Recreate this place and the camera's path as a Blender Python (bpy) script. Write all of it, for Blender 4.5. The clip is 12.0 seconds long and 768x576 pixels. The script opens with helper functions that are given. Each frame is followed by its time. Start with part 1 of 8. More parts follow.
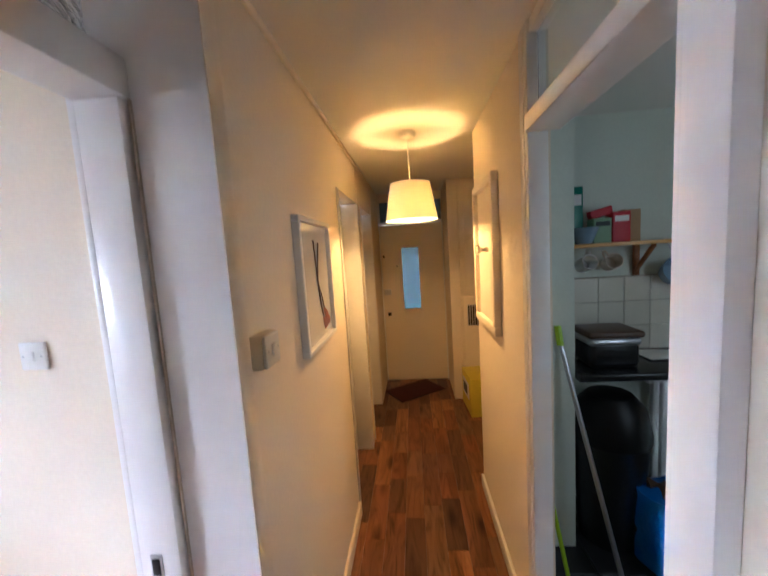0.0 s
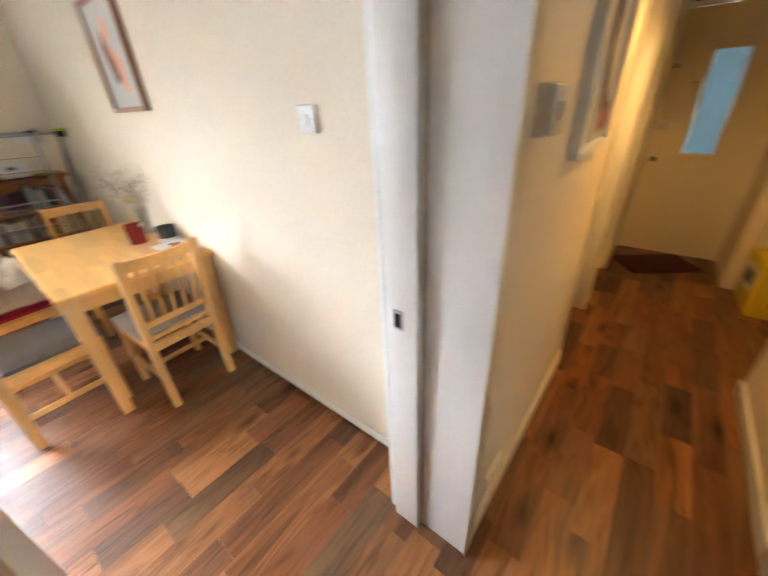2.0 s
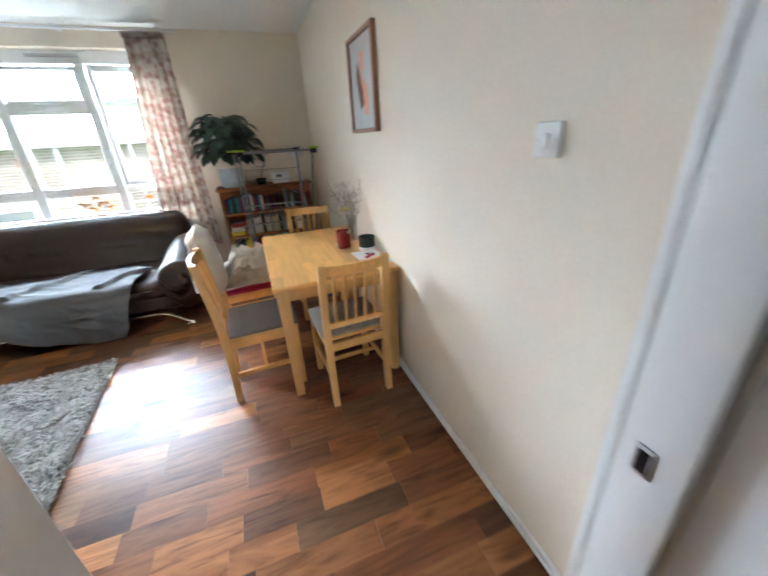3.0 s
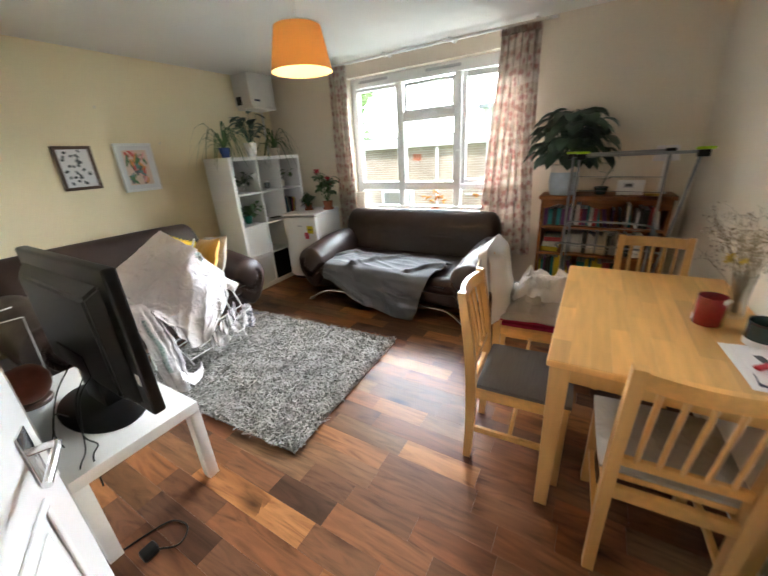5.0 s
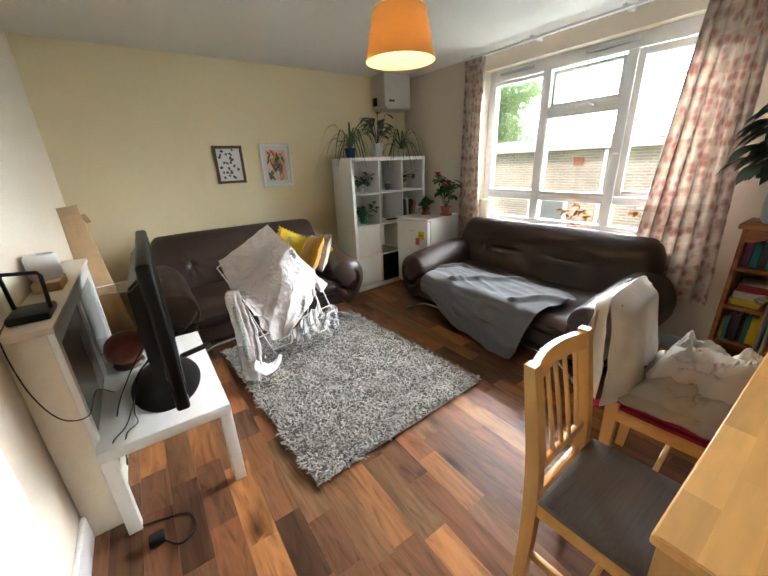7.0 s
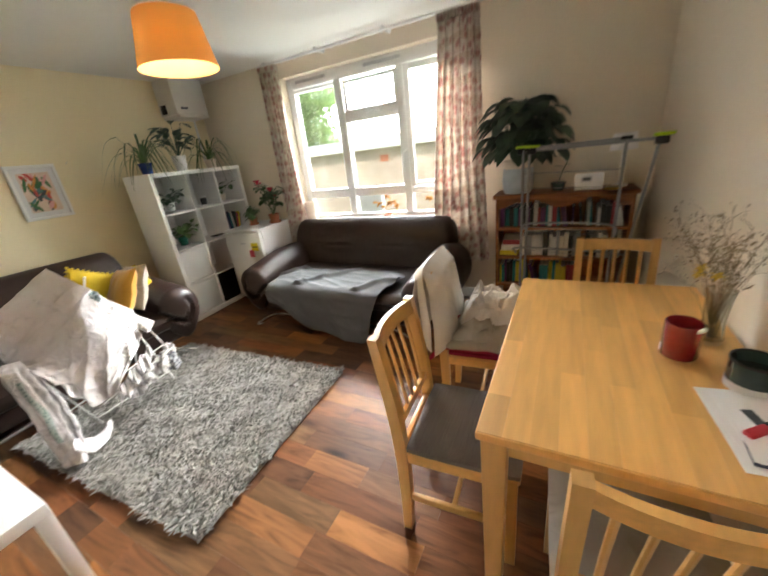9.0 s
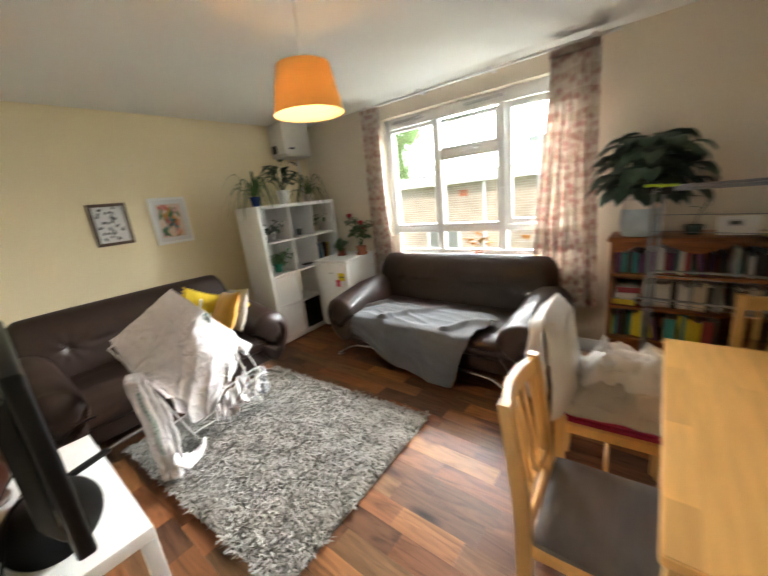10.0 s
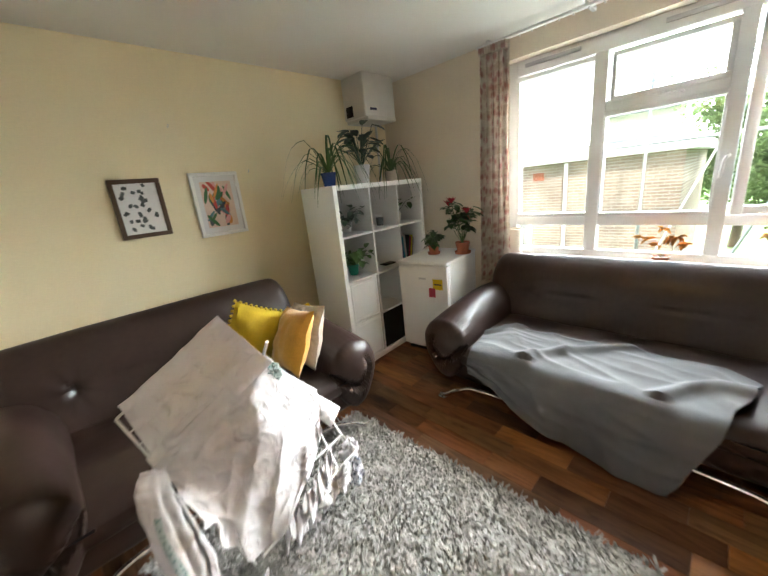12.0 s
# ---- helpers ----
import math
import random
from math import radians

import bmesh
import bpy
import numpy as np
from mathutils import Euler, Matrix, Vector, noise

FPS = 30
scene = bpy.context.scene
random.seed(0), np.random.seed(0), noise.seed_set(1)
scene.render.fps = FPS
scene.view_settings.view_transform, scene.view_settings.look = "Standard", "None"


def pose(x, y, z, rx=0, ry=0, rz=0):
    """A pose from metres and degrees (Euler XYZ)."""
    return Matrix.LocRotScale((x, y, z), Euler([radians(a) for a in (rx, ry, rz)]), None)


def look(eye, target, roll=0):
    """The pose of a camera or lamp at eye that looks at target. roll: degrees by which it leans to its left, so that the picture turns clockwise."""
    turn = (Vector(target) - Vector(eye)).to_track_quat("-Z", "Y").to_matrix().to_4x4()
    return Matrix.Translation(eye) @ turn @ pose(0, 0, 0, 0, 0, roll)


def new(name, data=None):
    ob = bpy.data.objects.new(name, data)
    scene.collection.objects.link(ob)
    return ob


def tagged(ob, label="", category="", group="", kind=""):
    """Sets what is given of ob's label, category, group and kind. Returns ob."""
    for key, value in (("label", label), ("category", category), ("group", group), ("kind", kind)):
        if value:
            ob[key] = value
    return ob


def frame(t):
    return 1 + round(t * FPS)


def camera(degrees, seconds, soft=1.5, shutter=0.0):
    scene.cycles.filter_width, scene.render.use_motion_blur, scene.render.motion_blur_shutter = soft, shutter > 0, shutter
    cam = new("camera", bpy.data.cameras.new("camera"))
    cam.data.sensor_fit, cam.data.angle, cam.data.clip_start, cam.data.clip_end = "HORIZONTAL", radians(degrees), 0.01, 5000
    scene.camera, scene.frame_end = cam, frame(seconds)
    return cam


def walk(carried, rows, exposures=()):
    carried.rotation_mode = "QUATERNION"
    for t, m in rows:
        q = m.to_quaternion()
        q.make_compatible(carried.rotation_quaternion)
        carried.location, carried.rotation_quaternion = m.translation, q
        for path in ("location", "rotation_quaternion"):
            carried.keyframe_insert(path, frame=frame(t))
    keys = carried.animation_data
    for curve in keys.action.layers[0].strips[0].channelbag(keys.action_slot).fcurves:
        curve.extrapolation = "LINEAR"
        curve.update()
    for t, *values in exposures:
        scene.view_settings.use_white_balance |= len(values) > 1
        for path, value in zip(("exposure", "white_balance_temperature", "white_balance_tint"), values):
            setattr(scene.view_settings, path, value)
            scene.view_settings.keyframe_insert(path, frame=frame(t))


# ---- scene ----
cam = camera(96.8, 12.0, shutter=0.5)
PATH = [
    (0, (0.228, 0.27, 1.668), (0.051, 2.252, 1.462), -3.6),
    (0.5, (0.206, 0.298, 1.591), (0.082, 2.236, 1.112), -3.2),
    (1, (0.19, 0.283, 1.501), (0.034, 2.108, 0.697), -2.7),
    (1.5, (0.118, 0.296, 1.461), (-0.38, 1.972, 0.49), -3.1),
    (2, (0.028, 0.369, 1.456), (-1.093, 1.724, 0.503), -3.0),
    (2.5, (-0.029, 0.43, 1.449), (-1.565, 1.361, 0.571), -2.8),
    (3, (-0.203, 0.463, 1.451), (-1.924, 1.076, 0.638), -3.3),
    (3.5, (-0.361, 0.465, 1.452), (-2.193, 0.647, 0.671), -3.9),
    (5.5, (-0.899, 0.567, 1.471), (-2.323, -0.64, 0.755), -3.2),
    (6, (-1.033, 0.603, 1.472), (-2.289, -0.788, 0.773), -2.8),
    (6.5, (-1.172, 0.54, 1.465), (-2.239, -1.007, 0.782), -2.3),
    (8.5, (-1.346, 0.634, 1.448), (-2.577, -0.734, 0.665), -5.9),
    (9, (-1.247, 0.636, 1.464), (-2.872, -0.271, 0.732), -7.0),
    (9.5, (-1.197, 0.609, 1.508), (-2.89, -0.267, 0.902), -6.6),
    (10, (-1.24, 0.408, 1.506), (-2.722, -0.829, 0.984), -6.2),
    (10.5, (-1.327, 0.16, 1.509), (-2.608, -1.269, 0.947), -5.2),
    (11, (-1.353, -0.158, 1.492), (-2.613, -1.592, 0.896), -5.9),
    (11.5, (-1.451, -0.432, 1.479), (-2.736, -1.848, 0.893), -6.4),
    (12, (-1.65, -0.719, 1.484), (-2.974, -2.107, 0.919), -6.0),
]
walk(cam, [(t, look(eye, target, roll)) for t, eye, target, roll in PATH], [
    (0, 2.85, 5300, 17), (0.5, 2.72, 4400, 14), (1.0, 2.8, 5300, 10), (1.5, 2.85, 6250, 9), (2.5, 2.65, 5650, 5), (3.5, 1.93, 5300, 4),
    (5.5, 1.88, 6300, 8), (6.5, 1.8, 6300, 8), (8.5, 1.84, 6650, 8), (9.5, 1.96, 6750, 8), (10.5, 1.86, 6550, 7), (12, 1.98, 6450, 6),
])
SKY, SUN, DAY, LAMP_LR, LAMP_HALL = 0.125, 2.1, 18.5, 2.4, 4.9
GLOW_LR, GLOW_HALL, GLOW_IN = 0.0, 0.0, 0.05

# ---- world and light ----
world = bpy.data.worlds.new("sky")
scene.world = world
world.use_nodes = True
wn = world.node_tree.nodes
sky = wn.new("ShaderNodeTexSky")
sky.sky_type, sky.sun_disc = "NISHITA", False
sky.sun_elevation, sky.sun_rotation = radians(56), radians(126)
sky.air_density, sky.dust_density = 1.0, 3.0
wn["Background"].inputs["Strength"].default_value = SKY
world.node_tree.links.new(sky.outputs[0], wn["Background"].inputs["Color"])

sun = new("sun", bpy.data.lights.new("sun", "SUN"))
sun.data.energy, sun.data.angle, sun.data.color = SUN, radians(4), (1.0, 0.96, 0.9)
sun.matrix_world = look((14, 10, 26), (0, 0, 0))


def area(name, m, w, h, watts, colour):
    ob = new(name, bpy.data.lights.new(name, "AREA"))
    ob.data.shape, ob.data.size, ob.data.size_y, ob.data.energy, ob.data.color = "RECTANGLE", w, h, watts, colour
    ob.matrix_world = m
    return ob


def bulb(name, x, y, z, watts, colour, r=0.03):
    ob = new(name, bpy.data.lights.new(name, "POINT"))
    ob.data.energy, ob.data.color, ob.data.shadow_soft_size = watts, colour, r
    ob.location = (x, y, z)
    return ob


bulb("living_room_bulb", -2.50, -1.0, 2.03, LAMP_LR, (1.0, 0.55, 0.22))
bulb("hall_bulb", 0.235, 2.46, 1.915, LAMP_HALL, (1.0, 0.53, 0.15), 0.03)


# ---- materials ----
def nodes_of(name):
    m = bpy.data.materials.new(name)
    m.use_nodes = True
    n = m.node_tree.nodes
    return m, n, m.node_tree.links, n["Principled BSDF"]


def ramp(n, stops):
    r = n.new("ShaderNodeValToRGB")
    els = r.color_ramp.elements
    while len(els) < len(stops):
        els.new(0.5)
    for e, (p, c) in zip(els, stops):
        e.position, e.color = p, (*c, 1)
    return r


def surface(name, base, rough=0.6, metal=0.0, vary=0.12, grain=60.0, stain=1.5, bump=0.08, coat=0.0, stretch=(1, 1, 1), per_object=0.0, per_island=0.0, sheen=0.0, trans=0.0, alpha=1.0, depth=0.01, spec=0.5):
    """A painted, woven, leather or plastic surface: colour varied at two scales, with fine relief."""
    m, n, l, b = nodes_of(name)
    geo = n.new("ShaderNodeNewGeometry")
    mp = n.new("ShaderNodeVectorMath")
    mp.operation, mp.inputs[1].default_value = "MULTIPLY", stretch
    l.new(geo.outputs["Position"], mp.inputs[0])
    fine, wide = n.new("ShaderNodeTexNoise"), n.new("ShaderNodeTexNoise")
    fine.inputs["Scale"].default_value, wide.inputs["Scale"].default_value = grain, stain
    fine.inputs["Detail"].default_value, wide.inputs["Detail"].default_value = 4, 3
    for t in (fine, wide):
        l.new(mp.outputs[0], t.inputs["Vector"])
    add = n.new("ShaderNodeMath")
    add.operation = "ADD"
    l.new(fine.outputs["Fac"], add.inputs[0])
    l.new(wide.outputs["Fac"], add.inputs[1])
    dark = tuple(c * (1 - vary) for c in base)
    lite = tuple(min(1, c * (1 + vary * 0.7)) for c in base)
    r = ramp(n, [(0.62, dark), (1.38, lite)])
    mr = n.new("ShaderNodeMapRange")
    mr.inputs["From Min"].default_value, mr.inputs["From Max"].default_value = 0.6, 1.4
    l.new(add.outputs[0], mr.inputs["Value"])
    r.color_ramp.elements[0].position, r.color_ramp.elements[1].position = 0.0, 1.0
    l.new(mr.outputs[0], r.inputs["Fac"])
    col = r.outputs["Color"]
    if per_object or per_island:
        hsv = n.new("ShaderNodeHueSaturation")
        vr = n.new("ShaderNodeMapRange")
        k = per_object or per_island
        vr.inputs["To Min"].default_value, vr.inputs["To Max"].default_value = 1 - k, 1 + k
        if per_object:
            l.new(n.new("ShaderNodeObjectInfo").outputs["Random"], vr.inputs["Value"])
        else:
            l.new(geo.outputs["Random Per Island"], vr.inputs["Value"])
        l.new(vr.outputs[0], hsv.inputs["Value"])
        l.new(col, hsv.inputs["Color"])
        col = hsv.outputs["Color"]
    l.new(col, b.inputs["Base Color"])
    b.inputs["Metallic"].default_value = metal
    rr = n.new("ShaderNodeMapRange")
    rr.inputs["To Min"].default_value, rr.inputs["To Max"].default_value = max(0.03, rough - 0.03), min(1, rough + 0.03)
    l.new(wide.outputs["Fac"], rr.inputs["Value"])
    l.new(rr.outputs[0], b.inputs["Roughness"])
    b.inputs["Coat Weight"].default_value, b.inputs["Coat Roughness"].default_value = coat, 0.15
    b.inputs["Sheen Weight"].default_value = sheen
    b.inputs["Transmission Weight"].default_value = trans
    b.inputs["Alpha"].default_value = alpha
    b.inputs["Specular IOR Level"].default_value = spec
    if bump:
        bp = n.new("ShaderNodeBump")
        bp.inputs["Strength"].default_value, bp.inputs["Distance"].default_value = bump, depth
        l.new(fine.outputs["Fac"], bp.inputs["Height"])
        l.new(bp.outputs[0], b.inputs["Normal"])
    return m


def laminate(name, stops, rough=0.3, axis="y", grain=18.0, island=False):
    """Printed wood laminate: each block its own tone, grain along one axis, with knots."""
    m, n, l, b = nodes_of(name)
    geo, info = n.new("ShaderNodeNewGeometry"), n.new("ShaderNodeObjectInfo")
    own = geo.outputs["Random Per Island"] if island else info.outputs["Random"]
    off = n.new("ShaderNodeVectorMath")
    off.operation, off.inputs[1].default_value = "SCALE", (1, 1, 1)
    off.inputs["Scale"].default_value = 37.0
    comb = n.new("ShaderNodeCombineXYZ")
    for i in range(3):
        l.new(own, comb.inputs[i])
    l.new(comb.outputs[0], off.inputs[0])
    st = n.new("ShaderNodeVectorMath")
    st.operation = "MULTIPLY"
    st.inputs[1].default_value = {"y": (1, 0.13, 1), "x": (0.13, 1, 1), "z": (1, 1, 0.1)}[axis]
    l.new(geo.outputs["Position"], st.inputs[0])
    add = n.new("ShaderNodeVectorMath")
    l.new(st.outputs[0], add.inputs[0])
    l.new(off.outputs[0], add.inputs[1])
    g1, g2, g3 = (n.new("ShaderNodeTexNoise") for _ in range(3))
    g1.inputs["Scale"].default_value, g1.inputs["Detail"].default_value, g1.inputs["Distortion"].default_value = grain, 6, 2.2
    g2.inputs["Scale"].default_value, g2.inputs["Detail"].default_value = 140, 3
    g3.inputs["Scale"].default_value, g3.inputs["Detail"].default_value = 5.0, 2
    for g in (g1, g2, g3):
        l.new(add.outputs[0], g.inputs["Vector"])
    tone = ramp(n, stops)
    tone.color_ramp.interpolation = "LINEAR"
    l.new(own, tone.inputs["Fac"])
    gr = ramp(n, [(0.28, (0.40, 0.35, 0.32)), (0.45, (0.88, 0.86, 0.83)), (0.62, (1.22, 1.18, 1.12))])
    l.new(g1.outputs["Fac"], gr.inputs["Fac"])
    mx = n.new("ShaderNodeMix")
    mx.data_type, mx.blend_type = "RGBA", "MULTIPLY"
    mx.inputs["Factor"].default_value = 0.8
    l.new(tone.outputs["Color"], mx.inputs["A"])
    l.new(gr.outputs["Color"], mx.inputs["B"])
    kn = ramp(n, [(0.30, (0.28, 0.22, 0.18)), (0.46, (1, 1, 1))])
    l.new(g3.outputs["Fac"], kn.inputs["Fac"])
    mx2 = n.new("ShaderNodeMix")
    mx2.data_type, mx2.blend_type = "RGBA", "MULTIPLY"
    mx2.inputs["Factor"].default_value = 0.6
    l.new(mx.outputs["Result"], mx2.inputs["A"])
    l.new(kn.outputs["Color"], mx2.inputs["B"])
    vor, pick, spot, both = n.new("ShaderNodeTexVoronoi"), n.new("ShaderNodeSeparateColor"), n.new("ShaderNodeMapRange"), n.new("ShaderNodeMath")
    vst = n.new("ShaderNodeVectorMath")
    vst.operation, vst.inputs[1].default_value = "MULTIPLY", (1, 2.6, 1)
    l.new(add.outputs[0], vst.inputs[0])
    vor.inputs["Scale"].default_value = 8.0
    l.new(vst.outputs[0], vor.inputs["Vector"])
    l.new(vor.outputs["Color"], pick.inputs[0])
    spot.inputs["From Min"].default_value, spot.inputs["From Max"].default_value = 0.05, 0.34
    spot.inputs["To Min"].default_value, spot.inputs["To Max"].default_value = 1.0, 0.0
    l.new(vor.outputs["Distance"], spot.inputs["Value"])
    gate = n.new("ShaderNodeMath")
    gate.operation, gate.inputs[1].default_value = "GREATER_THAN", 0.66
    l.new(pick.outputs[0], gate.inputs[0])
    both.operation = "MULTIPLY"
    l.new(spot.outputs[0], both.inputs[0])
    l.new(gate.outputs[0], both.inputs[1])
    mx3 = n.new("ShaderNodeMix")
    mx3.data_type, mx3.blend_type = "RGBA", "MULTIPLY"
    mx3.inputs["B"].default_value = (0.22, 0.16, 0.13, 1)
    l.new(both.outputs[0], mx3.inputs["Factor"])
    l.new(mx2.outputs["Result"], mx3.inputs["A"])
    l.new(mx3.outputs["Result"], b.inputs["Base Color"])
    rr = n.new("ShaderNodeMapRange")
    rr.inputs["To Min"].default_value, rr.inputs["To Max"].default_value = rough - 0.06, rough + 0.10
    l.new(g1.outputs["Fac"], rr.inputs["Value"])
    l.new(rr.outputs[0], b.inputs["Roughness"])
    b.inputs["Coat Weight"].default_value, b.inputs["Coat Roughness"].default_value = 0.0, 0.14
    b.inputs["Specular IOR Level"].default_value = 0.22
    bp = n.new("ShaderNodeBump")
    bp.inputs["Strength"].default_value, bp.inputs["Distance"].default_value = 0.05, 0.004
    l.new(g2.outputs["Fac"], bp.inputs["Height"])
    l.new(bp.outputs[0], b.inputs["Normal"])
    return m


def glass(name, rough=0.0, tint=(1, 1, 1), bump=0.0, scale=40.0):
    m, n, l, b = nodes_of(name)
    b.inputs["Base Color"].default_value = (*tint, 1)
    b.inputs["Transmission Weight"].default_value, b.inputs["Roughness"].default_value, b.inputs["IOR"].default_value = 1.0, rough, 1.45
    if bump:
        v, bp = n.new("ShaderNodeTexVoronoi"), n.new("ShaderNodeBump")
        v.inputs["Scale"].default_value = scale
        bp.inputs["Strength"].default_value, bp.inputs["Distance"].default_value = bump, 0.01
        l.new(v.outputs["Distance"], bp.inputs["Height"])
        l.new(bp.outputs[0], b.inputs["Normal"])
    return m


def shade_cloth(name, colour, strength, glow, thin=0.45):
    """A lampshade's cloth: lets the bulb's light through and glows with it."""
    m, n, l, b = nodes_of(name)
    w = n.new("ShaderNodeTexNoise")
    w.inputs["Scale"].default_value = 300
    b.inputs["Base Color"].default_value = (*colour, 1)
    b.inputs["Roughness"].default_value = 0.9
    b.inputs["Emission Color"].default_value = (*glow, 1)
    b.inputs["Emission Strength"].default_value = strength
    tr = n.new("ShaderNodeBsdfTranslucent")
    tr.inputs["Color"].default_value = (*colour, 1)
    mix = n.new("ShaderNodeMixShader")
    mix.inputs[0].default_value = thin
    l.new(b.outputs[0], mix.inputs[1])
    l.new(tr.outputs[0], mix.inputs[2])
    l.new(mix.outputs[0], n["Material Output"].inputs["Surface"])
    bp = n.new("ShaderNodeBump")
    bp.inputs["Strength"].default_value, bp.inputs["Distance"].default_value = 0.1, 0.002
    l.new(w.outputs["Fac"], bp.inputs["Height"])
    l.new(bp.outputs[0], b.inputs["Normal"])
    return m


def cloth_print(name, base, spots, scale, pass_light=0.5, weave=0.6):
    """Printed cloth: faded blotches and leaf bands on a pale ground, with a weave; lets some light through."""
    m, n, l, b = nodes_of(name)
    tc = n.new("ShaderNodeNewGeometry")
    vor, band, nz = n.new("ShaderNodeTexVoronoi"), n.new("ShaderNodeTexWave"), n.new("ShaderNodeTexNoise")
    vor.inputs["Scale"].default_value = scale
    band.wave_type, band.bands_direction = "BANDS", "Z"
    band.inputs["Scale"].default_value, band.inputs["Distortion"].default_value, band.inputs["Detail"].default_value = 2.2, 5.0, 2
    nz.inputs["Scale"].default_value, nz.inputs["Detail"].default_value = 26, 3
    for t in (vor, band, nz):
        l.new(tc.outputs["Position"], t.inputs["Vector"])
    r1 = ramp(n, [(0.0, spots[0]), (0.22, spots[0]), (0.55, base)])
    l.new(vor.outputs["Distance"], r1.inputs["Fac"])
    r2 = ramp(n, [(0.0, (1, 1, 1)), (0.55, (1, 1, 1)), (0.7, spots[1])])
    l.new(band.outputs["Fac"], r2.inputs["Fac"])
    mx = n.new("ShaderNodeMix")
    mx.data_type, mx.blend_type = "RGBA", "MULTIPLY"
    mx.inputs["Factor"].default_value = 0.85
    l.new(r1.outputs["Color"], mx.inputs["A"])
    l.new(r2.outputs["Color"], mx.inputs["B"])
    r3 = ramp(n, [(0.35, (0.88, 0.86, 0.85)), (0.6, (1, 1, 1))])
    l.new(nz.outputs["Fac"], r3.inputs["Fac"])
    mx2 = n.new("ShaderNodeMix")
    mx2.data_type, mx2.blend_type = "RGBA", "MULTIPLY"
    mx2.inputs["Factor"].default_value = weave
    l.new(mx.outputs["Result"], mx2.inputs["A"])
    l.new(r3.outputs["Color"], mx2.inputs["B"])
    l.new(mx2.outputs["Result"], b.inputs["Base Color"])
    b.inputs["Roughness"].default_value = 0.95
    tr = n.new("ShaderNodeBsdfTranslucent")
    l.new(mx2.outputs["Result"], tr.inputs["Color"])
    mix = n.new("ShaderNodeMixShader")
    mix.inputs[0].default_value = pass_light
    l.new(b.outputs[0], mix.inputs[1])
    l.new(tr.outputs[0], mix.inputs[2])
    l.new(mix.outputs[0], n["Material Output"].inputs["Surface"])
    return m


def creased_cotton(name, base, scale=7.0, depth=0.02, thin=0.15):
    """Unironed cotton: sharp random creases over a fine weave, a little see-through."""
    m, n, l, b = nodes_of(name)
    tc, warp = n.new("ShaderNodeNewGeometry"), n.new("ShaderNodeTexNoise")
    big, small, weave = n.new("ShaderNodeTexNoise"), n.new("ShaderNodeTexNoise"), n.new("ShaderNodeTexNoise")
    for t, sc, d in ((big, scale, 1.6), (small, scale * 3.1, 1.0)):
        t.noise_type = "RIDGED_MULTIFRACTAL"
        t.inputs["Scale"].default_value, t.inputs["Detail"].default_value, t.inputs["Distortion"].default_value = sc, 2.0, d
        l.new(tc.outputs["Position"], t.inputs["Vector"])
    weave.inputs["Scale"].default_value = 420
    l.new(tc.outputs["Position"], weave.inputs["Vector"])
    warp.inputs["Scale"].default_value = 6
    l.new(tc.outputs["Position"], warp.inputs["Vector"])
    r = ramp(n, [(0.3, tuple(c * 0.95 for c in base)), (0.7, base)])
    l.new(warp.outputs["Fac"], r.inputs["Fac"])
    l.new(r.outputs["Color"], b.inputs["Base Color"])
    b.inputs["Roughness"].default_value, b.inputs["Specular IOR Level"].default_value = 0.95, 0.2
    last = None
    for t, st, d in ((big, 0.6, depth), (small, 0.4, depth * 0.35), (weave, 0.2, 0.001)):
        bp = n.new("ShaderNodeBump")
        bp.inputs["Strength"].default_value, bp.inputs["Distance"].default_value = st, d
        l.new(t.outputs["Fac"], bp.inputs["Height"])
        if last:
            l.new(last.outputs[0], bp.inputs["Normal"])
        last = bp
    l.new(last.outputs[0], b.inputs["Normal"])
    tr, mix = n.new("ShaderNodeBsdfTranslucent"), n.new("ShaderNodeMixShader")
    l.new(r.outputs["Color"], tr.inputs["Color"])
    l.new(last.outputs[0], tr.inputs["Normal"])
    mix.inputs[0].default_value = thin
    l.new(b.outputs[0], mix.inputs[1])
    l.new(tr.outputs[0], mix.inputs[2])
    l.new(mix.outputs[0], n["Material Output"].inputs["Surface"])
    return m


